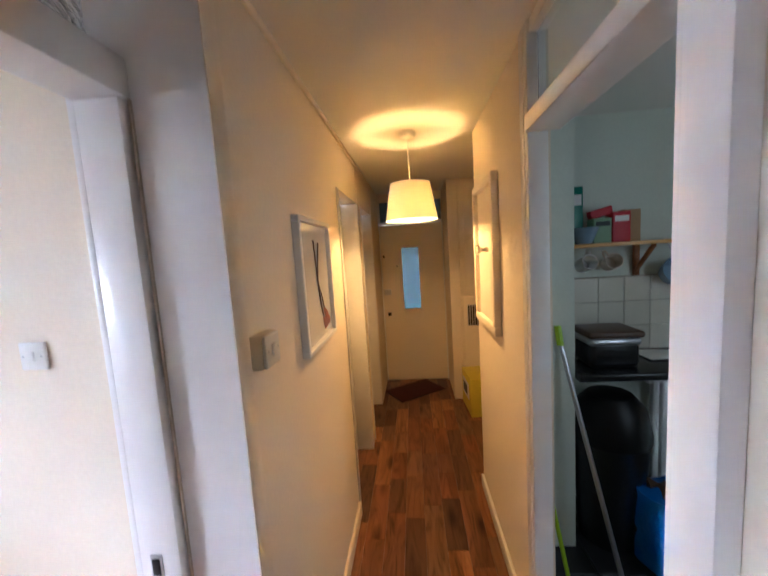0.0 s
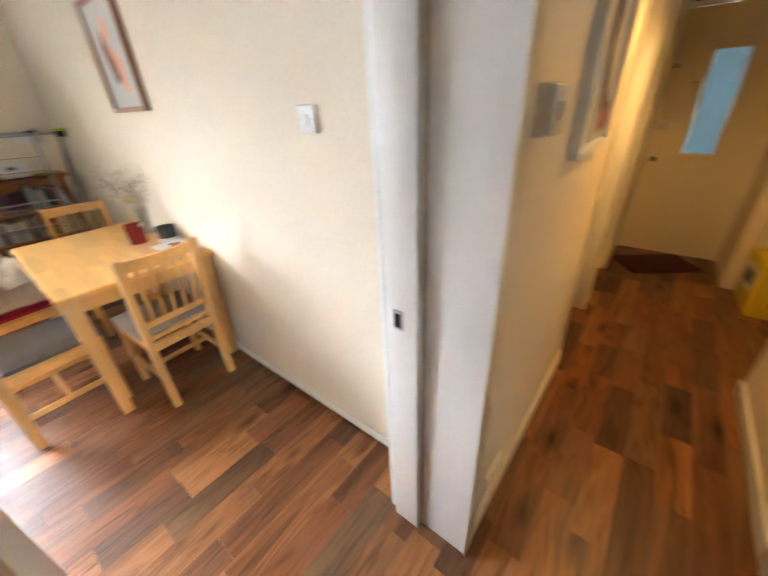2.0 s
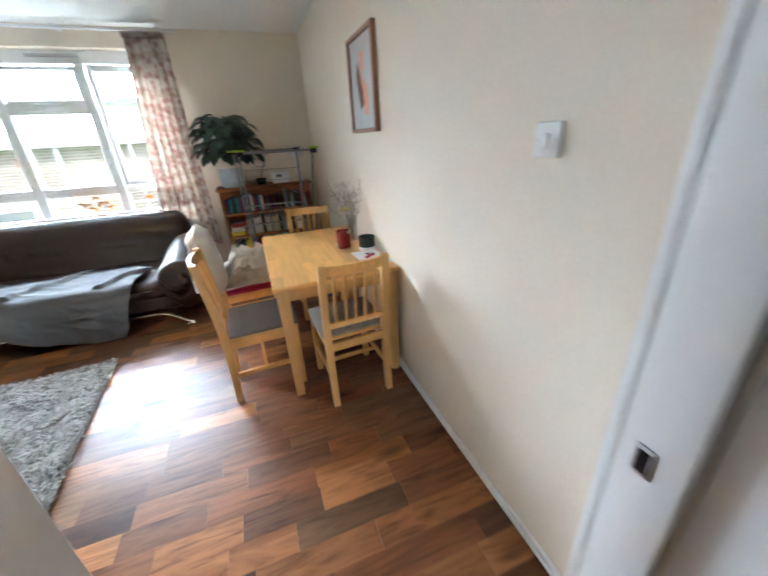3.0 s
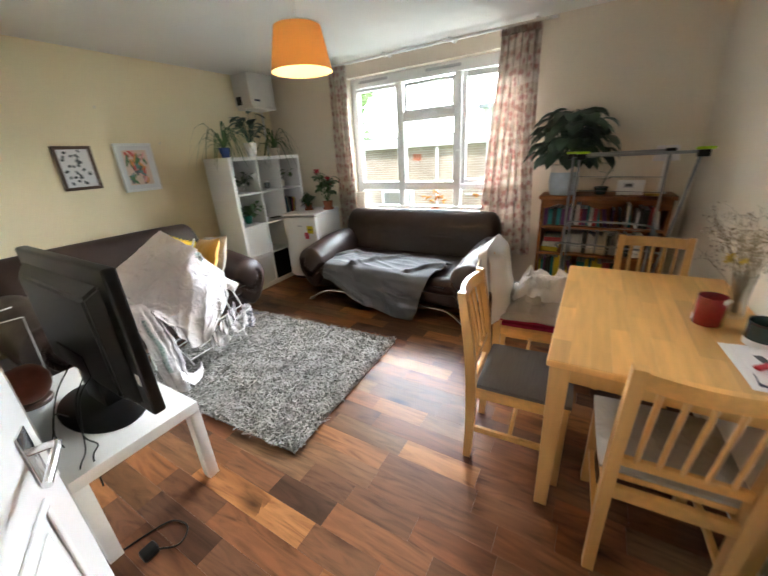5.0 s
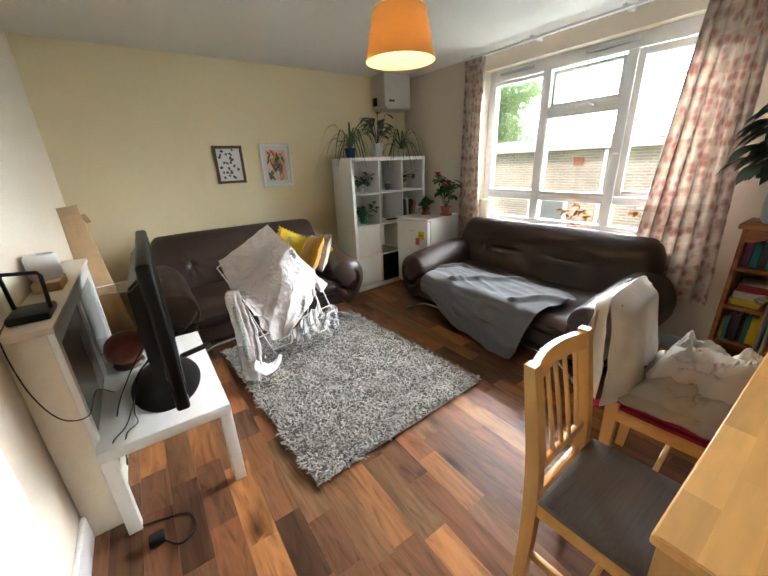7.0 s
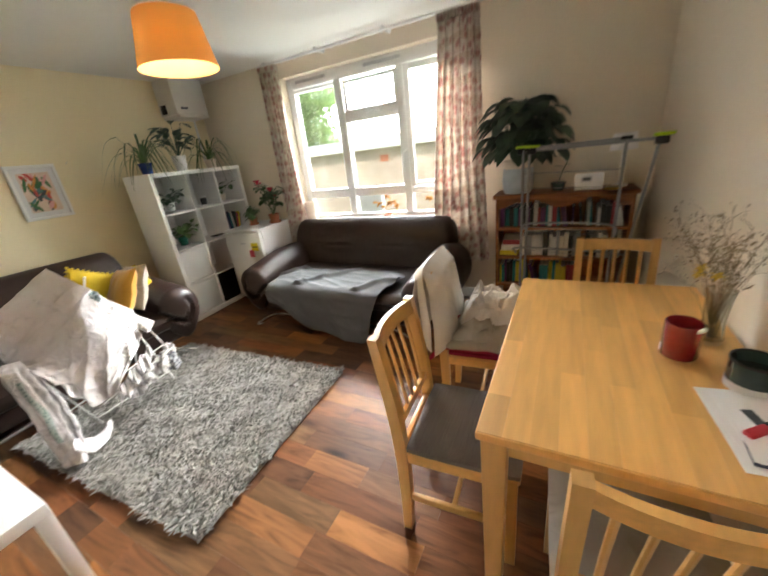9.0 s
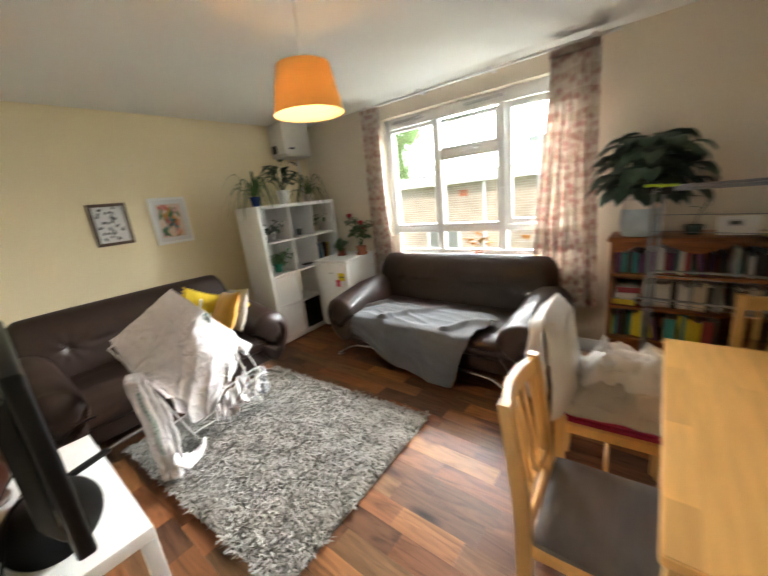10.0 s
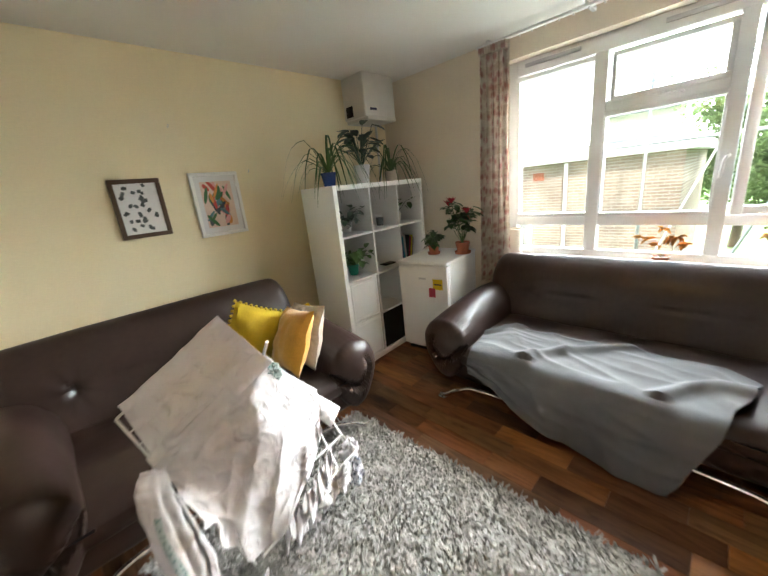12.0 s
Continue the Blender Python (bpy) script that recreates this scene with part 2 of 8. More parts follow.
def brickwork(name):
    m, n, l, b = nodes_of(name)
    g, t, z = n.new("ShaderNodeNewGeometry"), n.new("ShaderNodeTexBrick"), n.new("ShaderNodeTexNoise")
    sw = n.new("ShaderNodeSeparateXYZ")
    cb = n.new("ShaderNodeCombineXYZ")
    l.new(g.outputs["Position"], sw.inputs[0])
    l.new(sw.outputs["Y"], cb.inputs["X"])
    l.new(sw.outputs["Z"], cb.inputs["Y"])
    l.new(cb.outputs[0], t.inputs["Vector"])
    t.inputs["Scale"].default_value, t.inputs["Brick Width"].default_value, t.inputs["Row Height"].default_value, t.inputs["Mortar Size"].default_value = 1.0, 0.225, 0.075, 0.011
    # Brick tones greyed, so outdoor haze is put into their colour.
    t.inputs["Color1"].default_value, t.inputs["Color2"].default_value, t.inputs["Mortar"].default_value = (0.42, 0.33, 0.26, 1), (0.34, 0.25, 0.19, 1), (0.5, 0.47, 0.42, 1)
    z.inputs["Scale"].default_value = 1.2
    l.new(g.outputs["Position"], z.inputs["Vector"])
    r = ramp(n, [(0.3, (0.75, 0.72, 0.7)), (0.7, (1.1, 1.08, 1.05))])
    l.new(z.outputs["Fac"], r.inputs["Fac"])
    mx = n.new("ShaderNodeMix")
    mx.data_type, mx.blend_type = "RGBA", "MULTIPLY"
    mx.inputs["Factor"].default_value = 1.0
    l.new(t.outputs["Color"], mx.inputs["A"])
    l.new(r.outputs["Color"], mx.inputs["B"])
    l.new(mx.outputs["Result"], b.inputs["Base Color"])
    b.inputs["Roughness"].default_value = 0.9
    bp = n.new("ShaderNodeBump")
    bp.inputs["Strength"].default_value, bp.inputs["Distance"].default_value, bp.invert = 0.6, 0.01, True
    l.new(t.outputs["Fac"], bp.inputs["Height"])
    l.new(bp.outputs[0], b.inputs["Normal"])
    return m


def overcast(name, strength):
    """The bright cloud cover behind the roofs."""
    m, n, l, b = nodes_of(name)
    e, g, t = n.new("ShaderNodeEmission"), n.new("ShaderNodeNewGeometry"), n.new("ShaderNodeTexNoise")
    t.inputs["Scale"].default_value, t.inputs["Detail"].default_value = 0.03, 4
    l.new(g.outputs["Position"], t.inputs["Vector"])
    r = ramp(n, [(0.3, (0.90, 0.95, 1.0)), (0.7, (1.0, 1.0, 1.0))])
    l.new(t.outputs["Fac"], r.inputs["Fac"])
    l.new(r.outputs["Color"], e.inputs["Color"])
    e.inputs["Strength"].default_value = strength
    l.new(e.outputs[0], n["Material Output"].inputs["Surface"])
    return m


M = {}
M["cloud"] = overcast("overcast_cloud", DAY)
M["magnolia"] = surface("magnolia_paint", (0.78, 0.70, 0.57), 0.7, vary=0.05, grain=70, stain=0.9, bump=0.05, depth=0.004)
# Yellower than the cream of the other walls.
M["yellow_cream"] = surface("yellow_cream_wall", (0.78, 0.68, 0.45), 0.7, vary=0.05, grain=90, stain=0.9, bump=0.10, depth=0.004)
M["ceiling"] = surface("ceiling_paint", (0.80, 0.78, 0.73), 0.85, vary=0.04, grain=120, bump=0.12, depth=0.004)
M["white_gloss"] = surface("white_gloss_paint", (0.80, 0.79, 0.77), 0.30, vary=0.02, grain=30, stain=2, bump=0.03, coat=0.3)
M["white_satin"] = surface("white_satin", (0.78, 0.78, 0.76), 0.42, vary=0.03, grain=50, bump=0.02)
M["upvc"] = surface("white_window_plastic", (0.82, 0.83, 0.82), 0.3, vary=0.03, grain=20, bump=0.0)
WALNUT = [(0.0, (0.095, 0.048, 0.030)), (0.25, (0.17, 0.075, 0.037)), (0.45, (0.23, 0.088, 0.037)), (0.62, (0.17, 0.095, 0.05)), (0.8, (0.28, 0.118, 0.046)), (1.0, (0.37, 0.165, 0.062))]
M["floor_wood"] = laminate("walnut_laminate", WALNUT, 0.34)
M["floor_wood_rest"] = laminate("walnut_laminate_joined", WALNUT, 0.34, island=True)
M["beech"] = surface("beech_wood", (0.74, 0.41, 0.125), 0.33, vary=0.2, grain=38, stain=9, bump=0.02, stretch=(0.12, 1, 1), per_object=0.13)
M["beech_z"] = surface("beech_wood_upright", (0.68, 0.385, 0.13), 0.35, vary=0.14, grain=38, stain=9, bump=0.02, stretch=(1, 1, 0.12), per_object=0.06)
M["pine_dark"] = laminate("stained_pine", [(0.0, (0.27, 0.10, 0.034)), (1.0, (0.34, 0.135, 0.048))], 0.4, "y", 12.0)
M["leather"] = surface("brown_leather", (0.030, 0.0165, 0.013), 0.37, vary=0.25, grain=34, stain=5, bump=0.10, depth=0.006, spec=0.42)
M["airer_grey"] = surface("grey_coated_tube", (0.26, 0.27, 0.285), 0.42, metal=0.4, vary=0.1, bump=0.0)
M["chrome"] = surface("chrome", (0.80, 0.80, 0.81), 0.2, metal=1.0, vary=0.05, bump=0.0)
M["steel"] = surface("grey_steel", (0.55, 0.56, 0.58), 0.3, metal=0.9, vary=0.08, bump=0.0)
M["black_plastic"] = surface("black_plastic", (0.004, 0.004, 0.0045), 0.42, vary=0.3, grain=80, bump=0.03, spec=0.28)
M["screen"] = surface("dark_screen", (0.0018, 0.0018, 0.002), 0.4, vary=0.1, bump=0.0, spec=0.03)
M["grey_cloth"] = surface("grey_throw_cloth", (0.115, 0.118, 0.124), 0.95, vary=0.18, grain=350, stain=6, bump=0.25, sheen=0.05, depth=0.003)
M["cushion_grey"] = surface("grey_seat_cloth", (0.165, 0.148, 0.140), 0.95, vary=0.22, grain=150, stain=5, bump=0.5, sheen=0.1, depth=0.006, stretch=(0.04, 1, 1), spec=0.15)
M["white_cloth"] = creased_cotton("white_cotton", (0.76, 0.735, 0.745), 8.0, 0.035, 0.14)
M["grey_stripe"] = cloth_print("grey_striped_cotton", (0.62, 0.63, 0.67), ((0.10, 0.11, 0.16), (1, 1, 1)), 60, 0.3, 0.3)
M["sage_print"] = cloth_print("faded_green_print", (0.52, 0.60, 0.58), ((0.22, 0.32, 0.30), (1, 1, 1)), 70, 0.3, 0.3)
M["seal_brown"] = surface("brown_draught_strip", (0.60, 0.52, 0.42), 0.9, vary=0.2, grain=120)
M["grout_pale"] = surface("pale_tile_grout", (0.40, 0.36, 0.29), 0.9)
M["navy_cloth"] = surface("navy_cotton", (0.02, 0.025, 0.05), 0.95, vary=0.3, grain=200, bump=0.15, depth=0.003)
M["grey_panel"] = surface("grey_cabinet_glass", (0.30, 0.31, 0.29), 0.2, vary=0.15, grain=4, stain=1.5, bump=0.0, coat=0.4)
M["shirt_cloth"] = creased_cotton("off_white_cotton", (0.66, 0.62, 0.57), 5.0, 0.012, 0.08)
M["beige_cloth"] = creased_cotton("beige_linen", (0.44, 0.39, 0.33), 8.0, 0.016, 0.02)
M["red_cloth"] = surface("crimson_cloth", (0.32, 0.008, 0.045), 0.9, vary=0.15, grain=200, bump=0.15, depth=0.003)
M["mustard"] = surface("mustard_velvet", (0.60, 0.42, 0.012), 0.9, vary=0.18, grain=120, stain=9, bump=0.2, sheen=0.3, depth=0.003)
M["ochre"] = surface("ochre_velvet", (0.60, 0.30, 0.03), 0.85, vary=0.2, grain=120, stain=8, bump=0.2, sheen=0.4, depth=0.003)
M["shag"] = surface("grey_shag_wool", (0.35, 0.335, 0.31), 0.95, vary=0.15, grain=70, stain=3, bump=0.0, per_island=0.27, sheen=0.2)
M["rug_back"] = surface("rug_backing", (0.16, 0.155, 0.15), 1.0, vary=0.2, grain=200)
M["cardboard"] = surface("cardboard", (0.42, 0.28, 0.15), 0.85, vary=0.12, grain=90, bump=0.06, depth=0.003)
M["salt"] = surface("salt_rock", (0.30, 0.075, 0.04), 0.45, vary=0.3, grain=25, stain=12, bump=0.3)
M["leaf"] = surface("green_leaf", (0.06, 0.13, 0.035), 0.45, vary=0.3, grain=30, stain=10, bump=0.05, per_island=0.3)
M["leaf_dark"] = surface("dark_leaf", (0.052, 0.095, 0.062), 0.5, vary=0.3, grain=30, stain=10, bump=0.05, per_island=0.35)
M["leaf_red"] = surface("red_bract", (0.42, 0.01, 0.03), 0.5, vary=0.2, grain=30)
M["tree_leaf"] = shade_cloth("tree_leaf", (0.11, 0.16, 0.06), 0.0, (0, 0, 0), 0.5)
M["bark"] = surface("bark", (0.12, 0.085, 0.06), 0.9, vary=0.3, grain=20, bump=0.3)
M["soil"] = surface("soil", (0.04, 0.028, 0.02), 1.0, vary=0.3, grain=80, bump=0.3)
M["terracotta"] = surface("terracotta", (0.40, 0.13, 0.065), 0.75, vary=0.12, grain=60, bump=0.08)
M["pale_glaze"] = surface("pale_blue_glaze", (0.42, 0.50, 0.56), 0.3, vary=0.2, grain=14, stain=6, bump=0.03)
M["old_white"] = surface("yellowed_white_enamel", (0.66, 0.64, 0.58), 0.45, vary=0.06, grain=12, stain=3, bump=0.02)
M["amber_leaf"] = surface("withered_orange_leaf", (0.50, 0.20, 0.03), 0.8, vary=0.3, grain=30)
M["blue_glaze"] = surface("blue_grey_glaze", (0.22, 0.32, 0.42), 0.25, vary=0.15, grain=20, stain=5, bump=0.03)
M["cream_glaze"] = surface("cream_glaze", (0.68, 0.60, 0.50), 0.3, vary=0.08, grain=40)
M["cobalt"] = surface("cobalt_glaze", (0.02, 0.05, 0.22), 0.2, vary=0.15)
M["teal"] = surface("teal_plastic", (0.0, 0.16, 0.11), 0.35, vary=0.1)
M["frame_brown"] = surface("brown_frame_wood", (0.085, 0.045, 0.025), 0.45, vary=0.25, grain=60, stretch=(1, 1, 0.2))
M["frame_oak"] = surface("red_oak_frame", (0.30, 0.15, 0.085), 0.45, vary=0.2, grain=60)
M["paper"] = surface("white_paper", (0.78, 0.77, 0.75), 0.8, vary=0.03, bump=0.0)
M["print_stem"] = surface("printed_brown", (0.30, 0.20, 0.15), 0.6, vary=0.2)
M["ink"] = surface("dark_ink", (0.07, 0.08, 0.085), 0.8, vary=0.3, bump=0.0, per_object=0.5)
M["print_ground"] = surface("print_ground", (0.66, 0.50, 0.40), 0.6, vary=0.12, grain=20)
M["print_red"] = surface("print_red", (0.50, 0.07, 0.05), 0.6, vary=0.2)
M["print_orange"] = surface("print_orange", (0.60, 0.25, 0.06), 0.6, vary=0.2)
M["print_green"] = surface("print_green", (0.05, 0.14, 0.05), 0.6, vary=0.3)
M["print_teal"] = surface("print_teal", (0.10, 0.20, 0.20), 0.6, vary=0.3)
M["print_pink"] = surface("print_pink", (0.65, 0.32, 0.30), 0.6, vary=0.2)
M["print_peach"] = surface("peach_print", (0.72, 0.36, 0.24), 0.8, vary=0.1)
M["print_brown"] = surface("brown_print", (0.15, 0.07, 0.05), 0.8, vary=0.2)
M["picture_glass"] = surface("picture_paper_under_glass", (0.72, 0.72, 0.72), 0.15, vary=0.03, bump=0.0, coat=0.6)
M["glass"] = glass("clear_glass", 0.0, (0.84, 0.87, 0.87))
M["glass_frost"] = glass("patterned_glass", 0.12, (0.9, 0.95, 0.95), 0.7, 55)
M["glass_blue"] = glass("wired_glass", 0.35, (0.038, 0.058, 0.078), 0.1, 90)
M["glass_grey"] = glass("dull_wired_glass", 0.35, (0.014, 0.019, 0.019), 0.1, 90)
M["curtain"] = cloth_print("faded_floral_cotton", (0.74, 0.69, 0.62), ((0.55, 0.33, 0.31), (0.86, 0.81, 0.76)), 17, 0.34)
M["red_glass"] = surface("red_candle_glass", (0.26, 0.015, 0.02), 0.08, vary=0.15, bump=0.0, coat=0.6)
M["dark_glass"] = surface("dark_candle_glass", (0.03, 0.055, 0.05), 0.08, vary=0.15, bump=0.0, coat=0.6)
M["lime"] = surface("lime_plastic", (0.40, 0.62, 0.01), 0.4, vary=0.1)
M["dry_stem"] = surface("dried_stems", (0.30, 0.24, 0.15), 0.9, vary=0.3)
M["yellow_flower"] = surface("yellow_flower", (0.65, 0.45, 0.05), 0.8, vary=0.2)
M["black_tile"] = surface("black_floor_tile", (0.018, 0.018, 0.02), 0.3, vary=0.2, grain=40, bump=0.04)
M["grout"] = surface("grey_grout", (0.10, 0.10, 0.10), 0.9)
M["white_tile"] = surface("cream_wall_tile", (0.68, 0.64, 0.54), 0.2, vary=0.05, per_object=0.04, bump=0.02)
M["worktop"] = surface("black_worktop", (0.015, 0.015, 0.016), 0.22, vary=0.4, grain=250, bump=0.02)
M["kitchen_paint"] = surface("kitchen_paint", (0.66, 0.70, 0.62), 0.6, vary=0.05)
M["blue_bag"] = surface("blue_woven_plastic", (0.01, 0.14, 0.50), 0.35, vary=0.2, grain=90, stain=9, bump=0.3)
M["bin_black"] = surface("black_bin_bag", (0.01, 0.01, 0.011), 0.3, vary=0.3, grain=30, bump=0.25)
M["brass"] = surface("brass_strip", (0.70, 0.48, 0.16), 0.3, metal=1.0, vary=0.1)
M["mat_red"] = surface("dark_red_doormat", (0.06, 0.012, 0.012), 1.0, vary=0.3, grain=250, bump=0.4)
M["box_yellow"] = surface("yellow_printed_card", (0.68, 0.56, 0.01), 0.55, vary=0.06)
M["carton_red"] = surface("red_carton", (0.50, 0.02, 0.035), 0.5, vary=0.08)
M["carton_green"] = surface("green_carton", (0.22, 0.36, 0.22), 0.5, vary=0.08)
M["navy"] = surface("navy_card", (0.02, 0.025, 0.06), 0.5)
M["pink"] = surface("pink_card", (0.60, 0.08, 0.12), 0.5)
M["brick"] = brickwork("yellow_stock_brick")
M["roof"] = surface("grey_roofing", (0.30, 0.31, 0.33), 0.8, vary=0.15, grain=12)
M["grass"] = surface("grass", (0.09, 0.16, 0.04), 0.95, vary=0.35, grain=6, stain=0.3)
M["shade_orange"] = shade_cloth("orange_lit_shade", (0.60, 0.34, 0.11), GLOW_LR, (1.0, 0.40, 0.07), 0.16)
M["shade_cream"] = shade_cloth("cream_lit_shade", (0.75, 0.72, 0.62), GLOW_HALL, (1.0, 0.66, 0.22), 0.075)
M["shade_in"] = shade_cloth("white_shade_lining", (0.80, 0.76, 0.62), GLOW_IN, (1.0, 0.72, 0.36), 0.5)
BOOKS = [surface("book_cover_%s" % nm, c, 0.6, vary=0.1, grain=60, bump=0.02) for nm, c in (
    ("navy", (0.03, 0.05, 0.12)), ("teal", (0.02, 0.20, 0.22)), ("white", (0.6, 0.58, 0.54)), ("black", (0.025, 0.025, 0.025)), ("red", (0.30, 0.03, 0.04)),
    ("yellow", (0.62, 0.48, 0.03)), ("grey", (0.25, 0.26, 0.27)), ("purple", (0.11, 0.03, 0.12)), ("cream", (0.55, 0.48, 0.36)))]


# ---- building helpers ----
def mesh_of(name, bm, sharp=35):
    me = bpy.data.meshes.new(name)
    for f in bm.faces:
        f.smooth = True
    bm.to_mesh(me)
    bm.free()
    me.set_sharp_from_angle(angle=radians(sharp))
    return me


def part(name, bm, material, parent=None, label="", m=None):
    ob = new(name, mesh_of(name, bm))
    ob.data.materials.append(material)
    if m is not None:
        ob.matrix_basis = m
    if parent is not None:
        ob.parent = parent
    if label:
        tagged(ob, label)
    return ob


def thing(name, m, label, category, group="", kind=""):
    ob = new(name)
    ob.empty_display_size = 0.1
    ob.matrix_basis = m
    return tagged(ob, label, category, group, kind)


def box(x0, x1, y0, y1, z0, z1, bevel=0.0, seg=2, bm=None):
    bm = bm or bmesh.new()
    r = bmesh.ops.create_cube(bm, size=1.0)
    vs = r["verts"]
    for v in vs:
        v.co = Vector((x0 + (v.co.x + 0.5) * (x1 - x0), y0 + (v.co.y + 0.5) * (y1 - y0), z0 + (v.co.z + 0.5) * (z1 - z0)))
    if bevel:
        es = list({e for v in vs for e in v.link_edges})
        bmesh.ops.bevel(bm, geom=es, offset=bevel, segments=seg, affect="EDGES", profile=0.5)
    return bm


def lathe(profile, seg=24, bm=None):
    """Turned shape from (radius, height) pairs."""
    bm = bm or bmesh.new()
    rings = []
    for r, z in profile:
        if r < 1e-5:
            rings.append([bm.verts.new((0, 0, z))])
        else:
            rings.append([bm.verts.new((r * math.cos(2 * math.pi * i / seg), r * math.sin(2 * math.pi * i / seg), z)) for i in range(seg)])
    for a, b in zip(rings, rings[1:]):
        for i in range(seg):
            j = (i + 1) % seg
            if len(a) == 1 and len(b) == 1:
                continue
            if len(a) == 1:
                bm.faces.new((a[0], b[i], b[j]))
            elif len(b) == 1:
                bm.faces.new((a[i], a[j], b[0]))
            else:
                bm.faces.new((a[i], a[j], b[j], b[i]))
    bmesh.ops.recalc_face_normals(bm, faces=bm.faces)
    return bm


def tube(points, r, seg=8, bm=None, taper=1.0, flat=1.0):
    """A round bar or stem along points."""
    bm = bm or bmesh.new()
    pts = [Vector(p) for p in points]
    rings = []
    side = None
    for i, p in enumerate(pts):
        d = (pts[min(i + 1, len(pts) - 1)] - pts[max(i - 1, 0)]).normalized()
        if side is None:
            side = d.orthogonal().normalized()
        side = (side - d * side.dot(d)).normalized()
        up = d.cross(side)
        k = r * (1 + (taper - 1) * i / max(1, len(pts) - 1))
        rings.append([bm.verts.new(p + side * k * math.cos(2 * math.pi * a / seg) + up * k * flat * math.sin(2 * math.pi * a / seg)) for a in range(seg)])
    for a, b in zip(rings, rings[1:]):
        for i in range(seg):
            bm.faces.new((a[i], a[(i + 1) % seg], b[(i + 1) % seg], b[i]))
    bm.faces.new(rings[0][::-1])
    bm.faces.new(rings[-1])
    bmesh.ops.recalc_face_normals(bm, faces=bm.faces)
    return bm


def bend(points, n=8):
    """A smooth curve through points."""
    p = [Vector(q) for q in points]
    p = [p[0] * 2 - p[1]] + p + [p[-1] * 2 - p[-2]]
    out = []
    for i in range(1, len(p) - 2):
        for k in range(n):
            t = k / n
            a, b, c, d = p[i - 1], p[i], p[i + 1], p[i + 2]
            out.append(0.5 * ((2 * b) + (c - a) * t + (2 * a - 5 * b + 4 * c - d) * t * t + (3 * b - a - 3 * c + d) * t * t * t))
    out.append(p[-2])
    return out


def sheet(fn, nu, nv, thick=0.004, bm=None):
    """A cloth from fn(u, v) -> place, with thickness."""
    bm = bm or bmesh.new()
    g = [[Vector(fn(i / nu, j / nv)) for j in range(nv + 1)] for i in range(nu + 1)]
    top, low = [], []
    for i in range(nu + 1):
        tr, lr = [], []
        for j in range(nv + 1):
            du = g[min(i + 1, nu)][j] - g[max(i - 1, 0)][j]
            dv = g[i][min(j + 1, nv)] - g[i][max(j - 1, 0)]
            nrm = du.cross(dv)
            nrm = nrm.normalized() if nrm.length > 1e-9 else Vector((0, 0, 1))
            tr.append(bm.verts.new(g[i][j] + nrm * thick / 2))
            lr.append(bm.verts.new(g[i][j] - nrm * thick / 2))
        top.append(tr)
        low.append(lr)
    for i in range(nu):
        for j in range(nv):
            bm.faces.new((top[i][j], top[i + 1][j], top[i + 1][j + 1], top[i][j + 1]))
            bm.faces.new((low[i][j + 1], low[i + 1][j + 1], low[i + 1][j], low[i][j]))
    for i in range(nu):
        bm.faces.new((top[i][0], low[i][0], low[i + 1][0], top[i + 1][0]))
        bm.faces.new((top[i + 1][nv], low[i + 1][nv], low[i][nv], top[i][nv]))
    for j in range(nv):
        bm.faces.new((low[0][j], top[0][j], top[0][j + 1], low[0][j + 1]))
        bm.faces.new((top[nu][j], low[nu][j], low[nu][j + 1], top[nu][j + 1]))
    return bm


def leaf(bm, base, tip, width, droop=0.0, curl=0.15, n=5):
    """A leaf blade from base to tip with a folded midrib."""
    a, b = Vector(base), Vector(tip)
    d = b - a
    side = d.cross(Vector((0, 0, 1)))
    side = side.normalized() if side.length > 1e-6 else Vector((1, 0, 0))
    up = side.cross(d).normalized()
    rows = []
    for i in range(n + 1):
        t = i / n
        w = width * math.sin(math.pi * min(0.97, t * 0.86 + 0.1)) ** 0.8 * (0.02 if t == 1 else 1)
        c = a + d * t + Vector((0, 0, -droop * t * t))
        rows.append([bm.verts.new(c - side * w / 2 + up * curl * w), bm.verts.new(c), bm.verts.new(c + side * w / 2 + up * curl * w)])
    for p, q in zip(rows, rows[1:]):
        bm.faces.new((p[0], p[1], q[1], q[0]))
        bm.faces.new((p[1], p[2], q[2], q[1]))


def blade(bm, points, width):
    """A strap leaf along points."""
    pts = [Vector(p) for p in points]
    prev = None
    for i, p in enumerate(pts):
        d = pts[min(i + 1, len(pts) - 1)] - pts[max(i - 1, 0)]
        s = d.cross(Vector((0, 0, 1)))
        s = s.normalized() if s.length > 1e-6 else Vector((1, 0, 0))
        w = width * (1 - (i / (len(pts) - 1)) ** 2 * 0.9)
        row = [bm.verts.new(p - s * w / 2), bm.verts.new(p - Vector((0, 0, w * 0.25))), bm.verts.new(p + s * w / 2)]
        if prev:
            bm.faces.new((prev[0], prev[1], row[1], row[0]))
            bm.faces.new((prev[1], prev[2], row[2], row[1]))
        prev = row


def crumple(x, y, amp, s, seed=0.0):
    return amp * noise.noise(Vector((x * s + seed, y * s - seed, seed))) + amp * 0.5 * noise.noise(Vector((x * s * 2.3 - seed, y * s * 2.3, seed + 3)))


